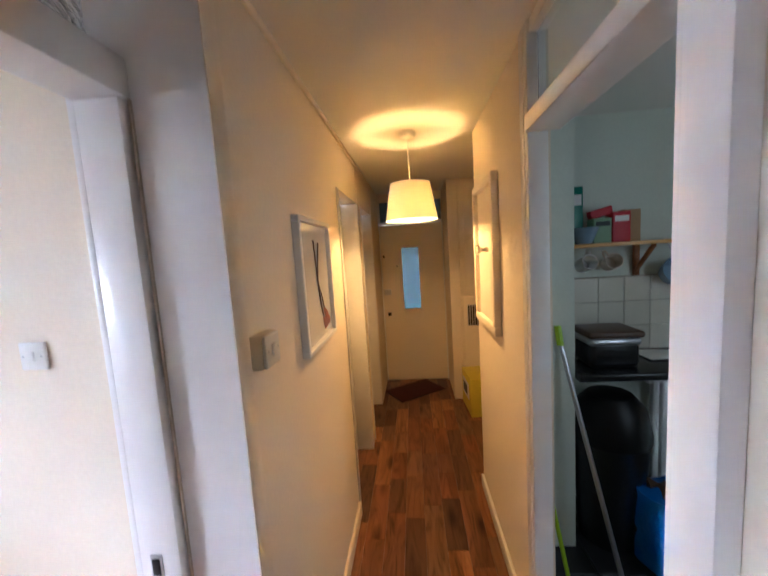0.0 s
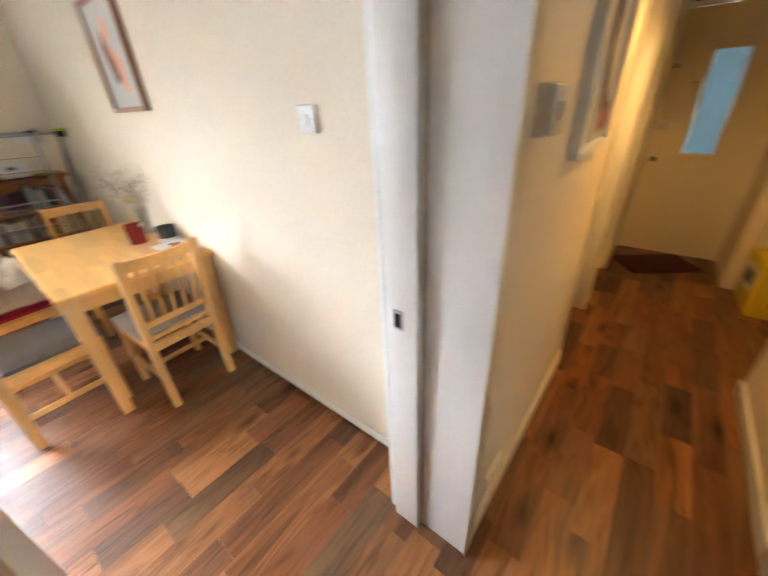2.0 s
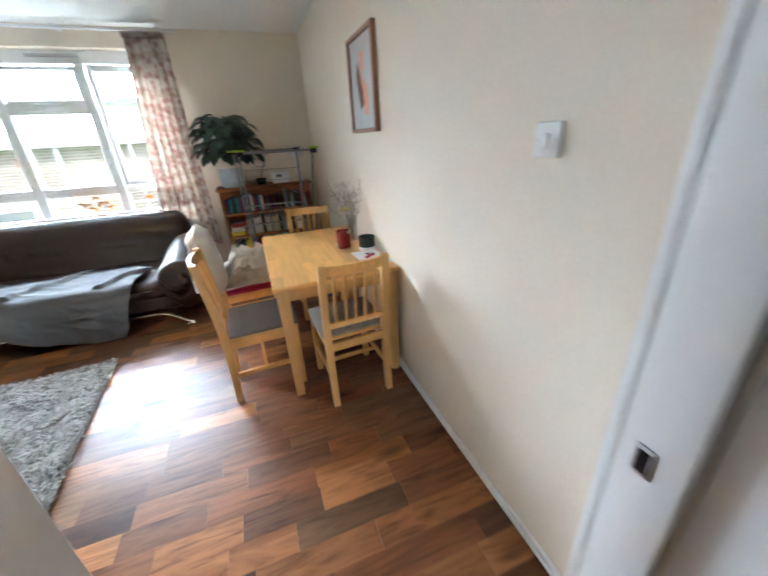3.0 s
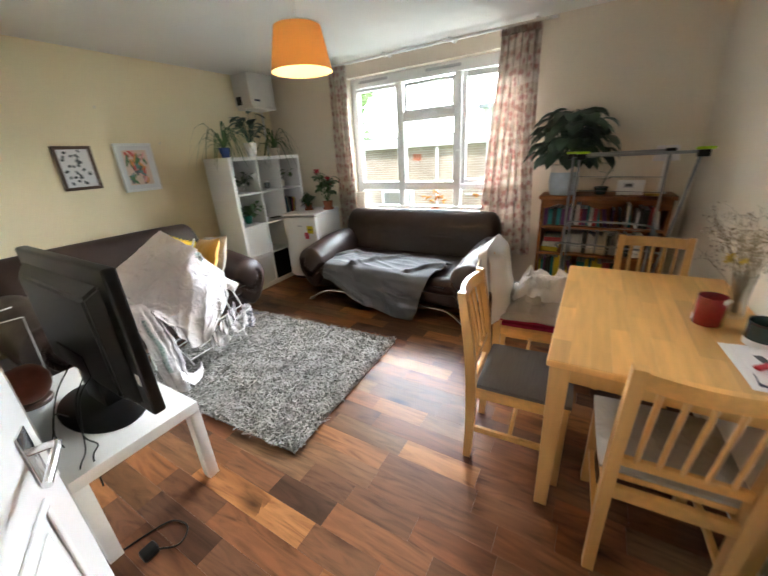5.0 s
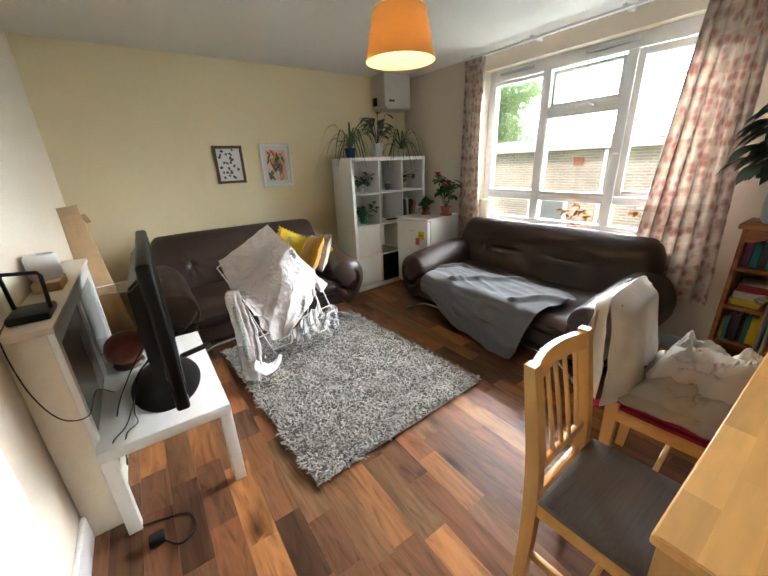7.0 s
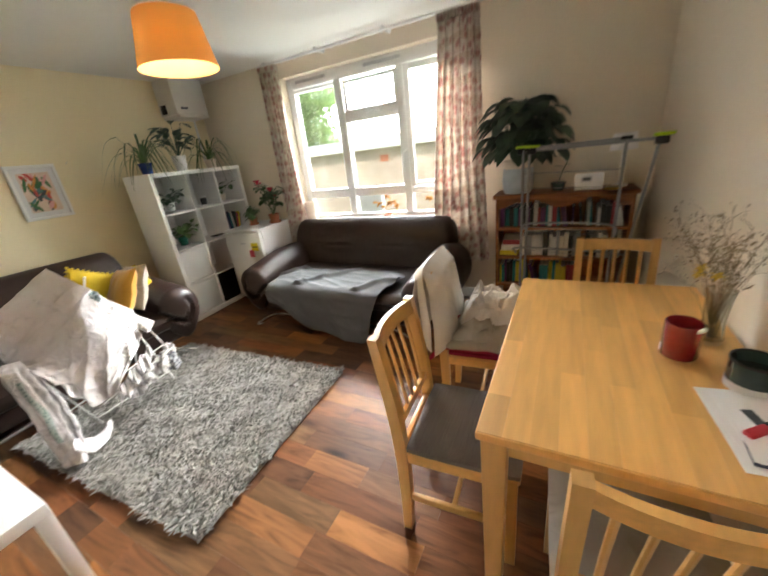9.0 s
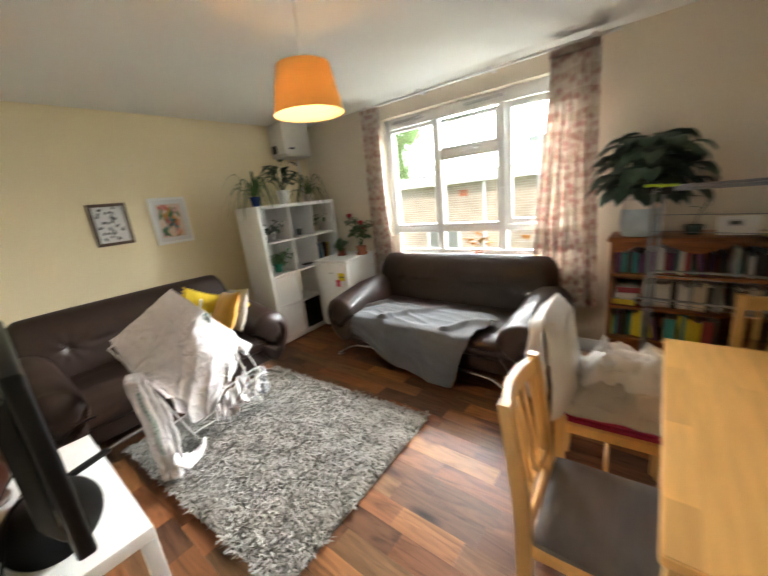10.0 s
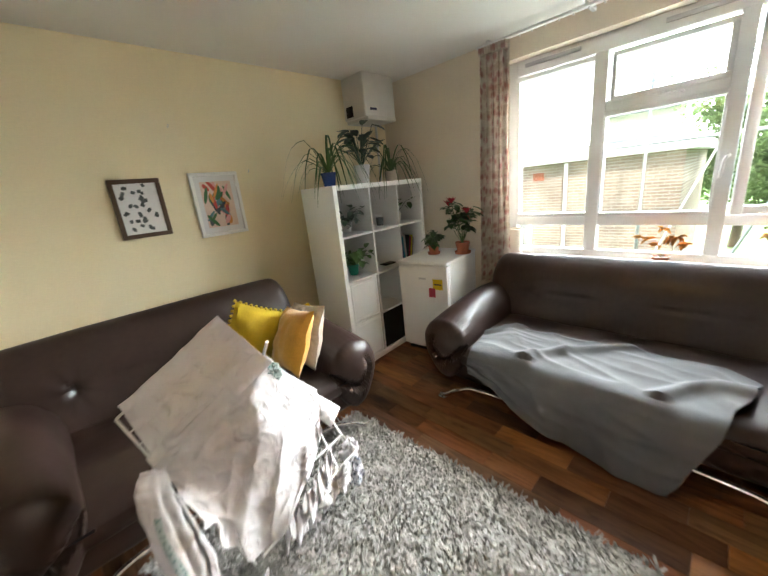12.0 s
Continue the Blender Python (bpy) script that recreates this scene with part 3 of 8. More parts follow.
def ridges(u, v, seed, s=3.0, along=(1.0, 0.35)):
    """Sharp cloth creases, 0 to 1."""
    a = noise.noise(Vector((u * s * along[0] + seed, v * s * along[1] + 0.6 * noise.noise(Vector((u * 2, v * 2, seed))), seed)))
    b2 = noise.noise(Vector((u * s * 2.1 * along[1] - seed, v * s * 2.1 * along[0], seed + 9)))
    return 0.65 * max(0, 1 - abs(a) * 2.4) ** 1.5 + 0.35 * max(0, 1 - abs(b2) * 2.4) ** 1.5


def along(pts, u):
    k = min(len(pts) - 2, int(u * (len(pts) - 1)))
    t = u * (len(pts) - 1) - k
    p = [Vector(q) for q in pts]
    a, b, c, d = p[max(0, k - 1)], p[k], p[k + 1], p[min(len(p) - 1, k + 2)]
    return 0.5 * (2 * b + (c - a) * t + (2 * a - 5 * b + 4 * c - d) * t * t + (3 * b - a - 3 * c + d) * t ** 3)


def structure(name, bm, material, label, category):
    ob = part(name, bm, material)
    return tagged(ob, label, category, kind="structure")


# ---- the large structure ----
CEIL, HALL_CEIL = 2.455, 2.39
XW, YP, YS = -4.47, -3.41, 1.20          # window wall, picture wall, switch wall
WY0, WY1, WZ0, WZ1 = -2.10, -0.12, 0.80, 2.295  # window opening
b = box(XW - 0.25, XW, YP - 0.15, WY0, 0, CEIL)
box(XW - 0.25, XW, WY1, YS + 0.15, 0, CEIL, bm=b)
box(XW - 0.25, XW, WY0, WY1, 0, WZ0, bm=b)
box(XW - 0.25, XW, WY0, WY1, WZ1, CEIL, bm=b)
structure("wall_west", b, M["magnolia"], "cream painted plaster wall round the wide window", "wall")
structure("wall_south", box(XW, -0.50, YP - 0.15, YP, 0, CEIL), M["yellow_cream"], "pale yellow cream wall with two framed pictures", "wall")
structure("wall_north", box(XW, -0.485, YS, YS + 0.15, 0, CEIL), M["magnolia"], "cream painted wall with a light switch", "wall")
b = box(-0.78, -0.50, YP, -0.52, 0, CEIL)
box(-0.50, -0.20, -0.95, 0.17, 0, CEIL, bm=b)
structure("wall_east", b, M["magnolia"], "cream painted wall behind the open door", "wall")
# hall walls
b = box(-0.32, -0.20, 1.065, 2.29, 0, HALL_CEIL)
box(-0.485, -0.32, 1.065, 1.20, 0, HALL_CEIL, bm=b)
box(-0.36, -0.20, 2.29, 3.05, 2.07, HALL_CEIL, bm=b)
box(-0.36, -0.195, 3.05, 3.17, 0, HALL_CEIL, bm=b)
box(-0.36, -0.20, 3.17, 3.91, 2.07, HALL_CEIL, bm=b)
box(-0.36, -0.185, 3.91, 4.60, 0, HALL_CEIL, bm=b)
structure("wall_hall_left", b, M["magnolia"], "cream hall wall with two doorways", "wall")
b = box(0.645, 0.72, 1.53, 2.56, 0, HALL_CEIL)
box(0.645, 0.72, -0.95, 0.80, 0, HALL_CEIL, bm=b)
structure("wall_hall_right", b, M["magnolia"], "cream hall wall beside the kitchen doorway", "wall")
b = box(0.615, 1.6, 3.97, 4.6, 0, HALL_CEIL)
box(0.72, 1.6, 2.50, 2.56, 0, HALL_CEIL, bm=b)
box(1.5, 1.6, 2.56, 3.97, 0, HALL_CEIL, bm=b)
structure("wall_alcove", b, M["magnolia"], "cream walls of the hall alcove", "wall")
b = box(-0.36, -0.18, 4.60, 4.75, 0, HALL_CEIL)
box(0.62, 1.6, 4.60, 4.75, 0, HALL_CEIL, bm=b)
box(-0.18, 0.62, 4.60, 4.75, 2.28, HALL_CEIL, bm=b)
structure("wall_hall_end", b, M["magnolia"], "cream wall round the front door", "wall")
structure("wall_hall_back", box(-0.5, 2.3, -1.1, -0.95, 0, CEIL), M["magnolia"], "plain cream wall closing the hall", "wall")
# kitchen walls
b = box(0.72, 2.3, 2.45, 2.50, 0, CEIL)
box(0.72, 1.035, 2.06, 2.45, 0, CEIL, bm=b)
box(2.2, 2.3, -0.95, 2.45, 0, CEIL, bm=b)
structure("wall_kitchen", b, M["kitchen_paint"], "pale green kitchen walls", "wall")
structure("ceiling_living_room", box(XW - 0.2, -0.20, YP - 0.1, YS + 0.1, CEIL, CEIL + 0.1), M["ceiling"], "white painted living room ceiling", "ceiling")
structure("ceiling_hall", box(-0.485, 2.3, -1.1, 4.75, HALL_CEIL, HALL_CEIL + 0.06), M["ceiling"], "white painted hall ceiling", "ceiling")
floor = structure("floor", box(-4.72, 0.70, -3.56, 4.75, -0.06, -0.009), M["rug_back"], "brown walnut laminate floor in staggered blocks", "floor")
structure("floor_alcove", box(0.70, 1.6, 2.5, 4.75, -0.06, -0.009), M["rug_back"], "laminate floor of the alcove", "floor")
kfloor = structure("floor_kitchen", box(0.70, 2.3, -1.0, 2.5, -0.06, -0.014), M["grout"], "black kitchen floor tiles with grey grout", "floor")
structure("baseboard_north", box(-4.46, -0.49, YS - 0.015, YS, 0.0, 0.055, 0.004), M["white_gloss"], "low white skirting under the switch wall", "skirting")
structure("baseboard_west", box(XW, XW + 0.016, -3.40, 1.18, 0.0, 0.10, 0.004), M["white_gloss"], "white skirting board", "skirting")
structure("baseboard_south", box(-4.45, -0.80, YP, YP + 0.016, 0.0, 0.10, 0.004), M["white_gloss"], "white skirting board", "skirting")
structure("baseboard_east", box(-0.80, -0.78, -1.02, -0.54, 0.0, 0.13, 0.006), M["white_gloss"], "white skirting board", "skirting")
structure("baseboard_hall_left", box(-0.20, -0.183, 1.07, 2.29, 0.0, 0.085, 0.004), M["magnolia"], "cream painted hall skirting", "skirting")
structure("baseboard_hall_right", box(0.628, 0.645, 1.58, 2.56, 0.0, 0.085, 0.004), M["white_gloss"], "white hall skirting", "skirting")
structure("trim_hall_ceiling", box(-0.20, -0.185, 1.07, 4.59, HALL_CEIL - 0.025, HALL_CEIL, 0.004), M["magnolia"], "thin cream cornice strip", "trim")

# ---- living room doorway: posts, head, patterned fanlight, door leaf ----
doorway = thing("door_1", pose(0, 0, 0), "white gloss doorway with patterned glass above", "doorway", kind="structure")
part("door_post", box(-0.485, -0.185, 1.0, 1.063, 0, HALL_CEIL - 0.002, 0.004), M["white_gloss"], doorway)
part("door_post", box(-0.485, -0.185, 0.172, 0.235, 0, HALL_CEIL - 0.002, 0.004), M["white_gloss"], doorway)
part("post_face", box(-0.185, -0.181, 0.996, 1.058, 0, HALL_CEIL - 0.03, 0.001), M["magnolia"], doorway, "cream painted hall side")
part("draught_strip", box(-0.364, -0.358, 0.992, 0.9995, 0.004, 2.03, 0.002), M["seal_brown"], doorway, "brown draught strip")
part("door_stop", box(-0.47, -0.368, 0.972, 1.001, 0, 2.03, 0.004), M["white_gloss"], doorway)
part("door_stop", box(-0.47, -0.368, 0.234, 0.262, 0, 2.03, 0.004), M["white_gloss"], doorway)
part("door_head", box(-0.478, -0.36, 0.235, 1.0, 2.03, 2.115, 0.004), M["white_gloss"], doorway)
part("fanlight_frame", box(-0.47, -0.42, 0.236, 0.999, 2.33, 2.385, 0.004), M["white_gloss"], doorway)
part("fanlight_glass", box(-0.45, -0.444, 0.236, 0.999, 2.11, 2.335), M["glass_frost"], doorway, "patterned obscured glass")
part("strike_plate", box(-0.442, -0.412, 0.968, 0.974, 0.918, 0.978, 0.002), M["steel"], doorway, "worn steel strike plate")
part("latch_hole", box(-0.437, -0.417, 0.9665, 0.9685, 0.926, 0.970, 0.001), M["black_plastic"], doorway, "dark latch hole")
part("architrave", box(-0.505, -0.485, 0.99, 1.05, 0, 2.10, 0.004), M["white_gloss"], doorway)


def panel_door(name, w, h, m, label, handle=True):
    """A panelled door leaf: hinge at x = 0, leaf along +x, thickness along y."""
    d = thing(name, m, label, "door", kind="structure")
    part("leaf", box(0, w, -0.018, 0.018, 0.006, h, 0.003), M["white_gloss"], d)
    for z0, z1 in ((0.22, 0.82), (1.08, h - 0.14)):
        for x0, x1 in ((0.11, w / 2 - 0.05), (w / 2 + 0.05, w - 0.11)):
            for s in (-1, 1):
                y = s * 0.018
                bm = bmesh.new()
                for q in ((x0, x1, z0, z0 + 0.022), (x0, x1, z1 - 0.022, z1), (x0, x0 + 0.022, z0 + 0.022, z1 - 0.022), (x1 - 0.022, x1, z0 + 0.022, z1 - 0.022)):
                    box(q[0], q[1], min(y, y + s * 0.008), max(y, y + s * 0.008), q[2], q[3], 0.004, 2, bm)
                part("panel_moulding", bm, M["white_gloss"], d)
                part("door_panel", box(x0 + 0.05, x1 - 0.05, min(y, y + s * 0.005), max(y, y + s * 0.005), z0 + 0.05, z1 - 0.05, 0.004), M["white_gloss"], d)
    if handle:
        for s in (-1, 1):
            y = s * 0.018
            hp = part("handle_plate", box(w - 0.095, w - 0.045, min(y, y + s * 0.006), max(y, y + s * 0.006), 0.83, 0.97, 0.002), M["chrome"], d, "chrome handle plate")
            pts = bend([(w - 0.07, y + s * 0.005, 0.915), (w - 0.07, y + s * 0.04, 0.915), (w - 0.085, y + s * 0.05, 0.915), (w - 0.19, y + s * 0.05, 0.905)], 6)
            part("lever", tube(pts, 0.009, 10), M["chrome"], hp, "chrome lever")
    return d


panel_door("door_2", 0.80, 2.0, pose(-0.50, 0.20, 0, 0, 0, 243.5), "white panelled door standing open with chrome lever handle")

# ---- kitchen doorway ----
kd = thing("door_3", pose(0, 0, 0), "white gloss kitchen doorway with glass above", "doorway", kind="structure")
part("door_post", box(0.632, 0.70, 1.495, 1.53, 0, HALL_CEIL - 0.002, 0.004), M["white_gloss"], kd)
part("door_post", box(0.628, 0.735, 0.80, 0.84, 0, HALL_CEIL - 0.002, 0.004), M["white_gloss"], kd)
part("architrave", box(0.630, 0.645, 1.53, 1.575, 0, HALL_CEIL - 0.003, 0.006), M["white_gloss"], kd)
part("architrave", box(0.607, 0.645, 0.72, 0.80, 0, HALL_CEIL - 0.003, 0.006), M["white_gloss"], kd)
part("door_head", box(0.62, 0.735, 0.845, 1.49, 2.035, 2.09, 0.004), M["white_gloss"], kd)
part("fanlight_frame", box(0.64, 0.70, 0.845, 1.49, 2.345, 2.388, 0.004), M["white_gloss"], kd)
part("fanlight_glass", box(0.667, 0.673, 0.845, 1.49, 2.09, 2.345), M["glass"], kd)
part("threshold_strip", box(0.675, 0.715, 0.845, 1.49, -0.012, 0.006, 0.003), M["brass"], kd, "brass threshold strip")

# ---- far hall: two closed doors in the recesses, jambs, front door ----
for nm, y0, y1 in (("door_4", 2.30, 3.04), ("door_5", 3.18, 3.90)):
    dd = thing(nm, pose(0, 0, 0), "plain white painted hall door set back in its frame", "door", kind="structure")
    part("leaf", box(-0.358, -0.325, y0, y1, 0.005, 2.06, 0.003), M["white_gloss"], dd)
    part("jamb", box(-0.325, -0.19, y1 - 0.03, y1 + 0.008, 0, 2.068, 0.003), M["white_gloss"], dd)
    part("jamb", box(-0.325, -0.19, y0 - 0.008, y0 + 0.02, 0, 2.068, 0.003), M["white_gloss"], dd)
fd = thing("door_6", pose(0, 0, 0), "cream front door with a narrow glass pane", "door", kind="structure")
bm = box(-0.165, 0.092, 4.585, 4.625, 0.003, 2.0)
box(0.302, 0.60, 4.585, 4.625, 0.003, 2.0, bm=bm)
box(0.092, 0.302, 4.585, 4.625, 0.003, 0.935, bm=bm)
box(0.092, 0.302, 4.585, 4.625, 1.71, 2.0, bm=bm)
part("leaf", bm, M["magnolia"], fd)
part("pane", box(0.093, 0.301, 4.60, 4.606, 0.936, 1.709), M["glass_blue"], fd, "blue-grey wired glass pane")
part("pane_bead", box(0.085, 0.309, 4.580, 4.586, 0.917, 0.934, 0.002), M["magnolia"], fd)
part("letterbox", box(0.085, 0.32, 4.576, 4.586, 0.81, 0.90, 0.004), M["magnolia"], fd)
part("frame", box(-0.18, -0.165, 4.57, 4.64, 0, 2.03), M["white_gloss"], fd)
part("frame", box(0.60, 0.62, 4.57, 4.64, 0, 2.03), M["white_gloss"], fd)
part("frame", box(-0.165, 0.60, 4.57, 4.64, 2.003, 2.04), M["white_gloss"], fd)
part("fanlight", box(-0.17, 0.61, 4.60, 4.606, 2.035, 2.285), M["glass_grey"], fd, "dull grey fanlight panes")
for x in (-0.175, 0.10, 0.36, 0.60):
    part("glazing_bar", box(x, x + 0.02, 4.585, 4.625, 2.04, 2.28), M["magnolia"], fd)
for x, z, w, h, mt in ((-0.145, 1.60, 0.02, 0.03, "black_plastic"), (-0.155, 1.13, 0.09, 0.07, "steel"), (-0.12, 0.86, 0.04, 0.04, "black_plastic"), (0.02, 1.48, 0.015, 0.015, "black_plastic")):
    part("lock", box(x, x + w, 4.555, 4.586, z, z + h, 0.003), M[mt], fd, "dark metal lock")
# Added enclosure that holds sky light back from the front door panes.
b = box(-1.6, 2.2, 5.7, 5.8, -0.1, 2.7)
box(-1.7, -1.6, 4.76, 5.8, -0.1, 2.7, bm=b)
box(2.2, 2.3, 4.76, 5.8, -0.1, 2.63, bm=b)
box(-1.6, 2.2, 4.76, 5.7, 2.6, 2.7, bm=b)
box(-1.6, 2.2, 4.76, 5.7, -0.1, -0.01, bm=b)
structure("wall_light_shield", b, M["kitchen_paint"], "plain pale enclosure added outside to dim the front door panes", "wall")

# ---- the window ----
win = thing("window_1", pose(0, 0, 0), "white plastic window of six panes, one casement ajar", "window", kind="structure")
XF0, XF1 = -4.63, -4.56


def wframe(y0, y1, z0, z1, name="window_frame", parent=None, x0=None, x1=None):
    return part(name, box(x0 or XF0, x1 or XF1, y0, y1, z0, z1, 0.006), M["upvc"], parent or win)


wframe(WY0, -2.03, WZ0, WZ1)
wframe(-0.19, WY1, WZ0, WZ1)
wframe(-2.03, -0.19, 2.19, WZ1)
wframe(-2.03, -0.19, WZ0, 0.87)
wframe(-2.03, -0.19, 1.055, 1.12)
wframe(-1.50, -1.42, 0.87, 2.19, x1=-4.545)
wframe(-0.82, -0.745, 0.87, 2.19, x1=-4.545)
wframe(-1.42, -0.82, 1.80, 1.89, "transom_bar")
PANES = {"left": (-2.01, -1.505, 1.15, 2.15), "top_light": (-1.37, -0.85, 1.905, 2.14), "middle": (-1.41, -0.83, 1.145, 1.79),
         "low": (-2.01, -1.505, 0.875, 1.05), "low2": (-1.405, -0.83, 0.875, 1.05), "low3": (-0.735, -0.20, 0.875, 1.05)}
for y0, y1, z0, z1 in PANES.values():
    p = part("pane", box(-4.603, -4.597, y0 - 0.01, y1 + 0.01, z0 - 0.01, z1 + 0.01), M["glass"], win, "clear glass pane")
    p.visible_shadow = False
for y0, y1, z0, z1 in (PANES["left"], PANES["top_light"], PANES["middle"]):
    bm = bmesh.new()
    for q in ((y0 - 0.03, y1 + 0.03, z1, z1 + 0.03), (y0 - 0.03, y1 + 0.03, z0 - 0.03, z0), (y0 - 0.03, y0, z0, z1), (y1, y1 + 0.03, z0, z1)):
        box(-4.625, -4.552, q[0], q[1], q[2], q[3], 0.004, 2, bm)
    part("sash", bm, M["upvc"], win)
casement = part("casement", box(0, 0.05, 0.0, 0.05, 0, 1.05, 0.005), M["upvc"], win, "white casement standing ajar", pose(-4.63, -0.20, 1.125, 0, 0, 8))
bm = bmesh.new()
for q in ((-0.54, -0.49, 0, 1.05), (-0.49, 0.0, 1.0, 1.05), (-0.49, 0.0, 0.0, 0.05)):
    box(0, 0.05, q[0], q[1], q[2], q[3], 0.004, 2, bm)
part("casement_rail", bm, M["upvc"], casement)
p = part("pane", box(0.022, 0.028, -0.50, 0.01, 0.04, 1.01), M["glass"], casement, "clear glass pane")
p.visible_shadow = False
part("window_handle", tube(bend([(-4.55, -0.775, 1.46), (-4.51, -0.775, 1.46), (-4.50, -0.79, 1.44), (-4.50, -0.80, 1.34)], 4), 0.008, 8), M["upvc"], win, "white window handle")
part("window_handle", tube(bend([(-4.55, -1.02, 1.85), (-4.51, -1.03, 1.855), (-4.505, -1.06, 1.86), (-4.505, -1.15, 1.845)], 4), 0.008, 8), M["upvc"], win, "white window handle")
for y in (-1.78, -0.95):
    part("trickle_vent", box(-4.56, -4.545, y - 0.19, y + 0.19, 2.235, 2.262, 0.003), M["steel"], win, "grey trickle vent strip")
bm = bmesh.new()
bm.faces.new([bm.verts.new(c) for c in ((-48, -52, 1.0), (-48, 34, 1.0), (-48, 34, 42), (-48, -52, 42))])
structure("backdrop", bm, M["cloud"], "bright overcast sky beyond the roofs", "sky")
structure("window_sill", box(-4.56, -4.43, WY0 - 0.03, WY1 + 0.03, WZ0 - 0.03, WZ0 + 0.002, 0.006), M["white_gloss"], "white window sill", "sill")


# ---- dining table and chairs ----
table = thing("dining_table", pose(-2.545, 0.835, 0), "light beech dining table against the wall", "table")
top = part("tabletop", box(-0.59, 0.59, -0.372, 0.360, 0.715, 0.7415, 0.006), M["beech"], table, "butcher-block beech top")
stave = mesh_of("stave", box(0, 1, 0, 1, -0.002, 0))
stave.materials.append(M["beech"])
rs = random.Random(3)
for k in range(11):
    x = -0.585
    while x < 0.584:
        ln = min(rs.uniform(0.22, 0.52), 0.585 - x)
        if 0.585 - x - ln < 0.12:
            ln = 0.585 - x
        ob = new("stave", stave)
        ob.location, ob.scale = (x + 0.0002, -0.367 + k * 0.0656, 0.7435), (ln - 0.0004, 0.0652, 1)
        ob.parent = top
        x += ln
for y in (-0.315, 0.305):
    part("apron", box(-0.52, 0.52, y - 0.011, y + 0.011, 0.635, 0.714), M["beech"], table)
for x in (-0.53, 0.53):
    part("apron", box(x - 0.011, x + 0.011, -0.29, 0.28, 0.635, 0.714), M["beech_z"], table)
for x in (-0.545, 0.545):
    for y in (-0.325, 0.315):
        bm = box(x - 0.035, x + 0.035, y - 0.035, y + 0.035, 0.0, 0.714, 0.005)
        for v in bm.verts:
            if v.co.z < 0.1:
                v.co.x, v.co.y = x + (v.co.x - x) * 0.72, y + (v.co.y - y) * 0.72
        part("leg", bm, M["beech_z"], table)


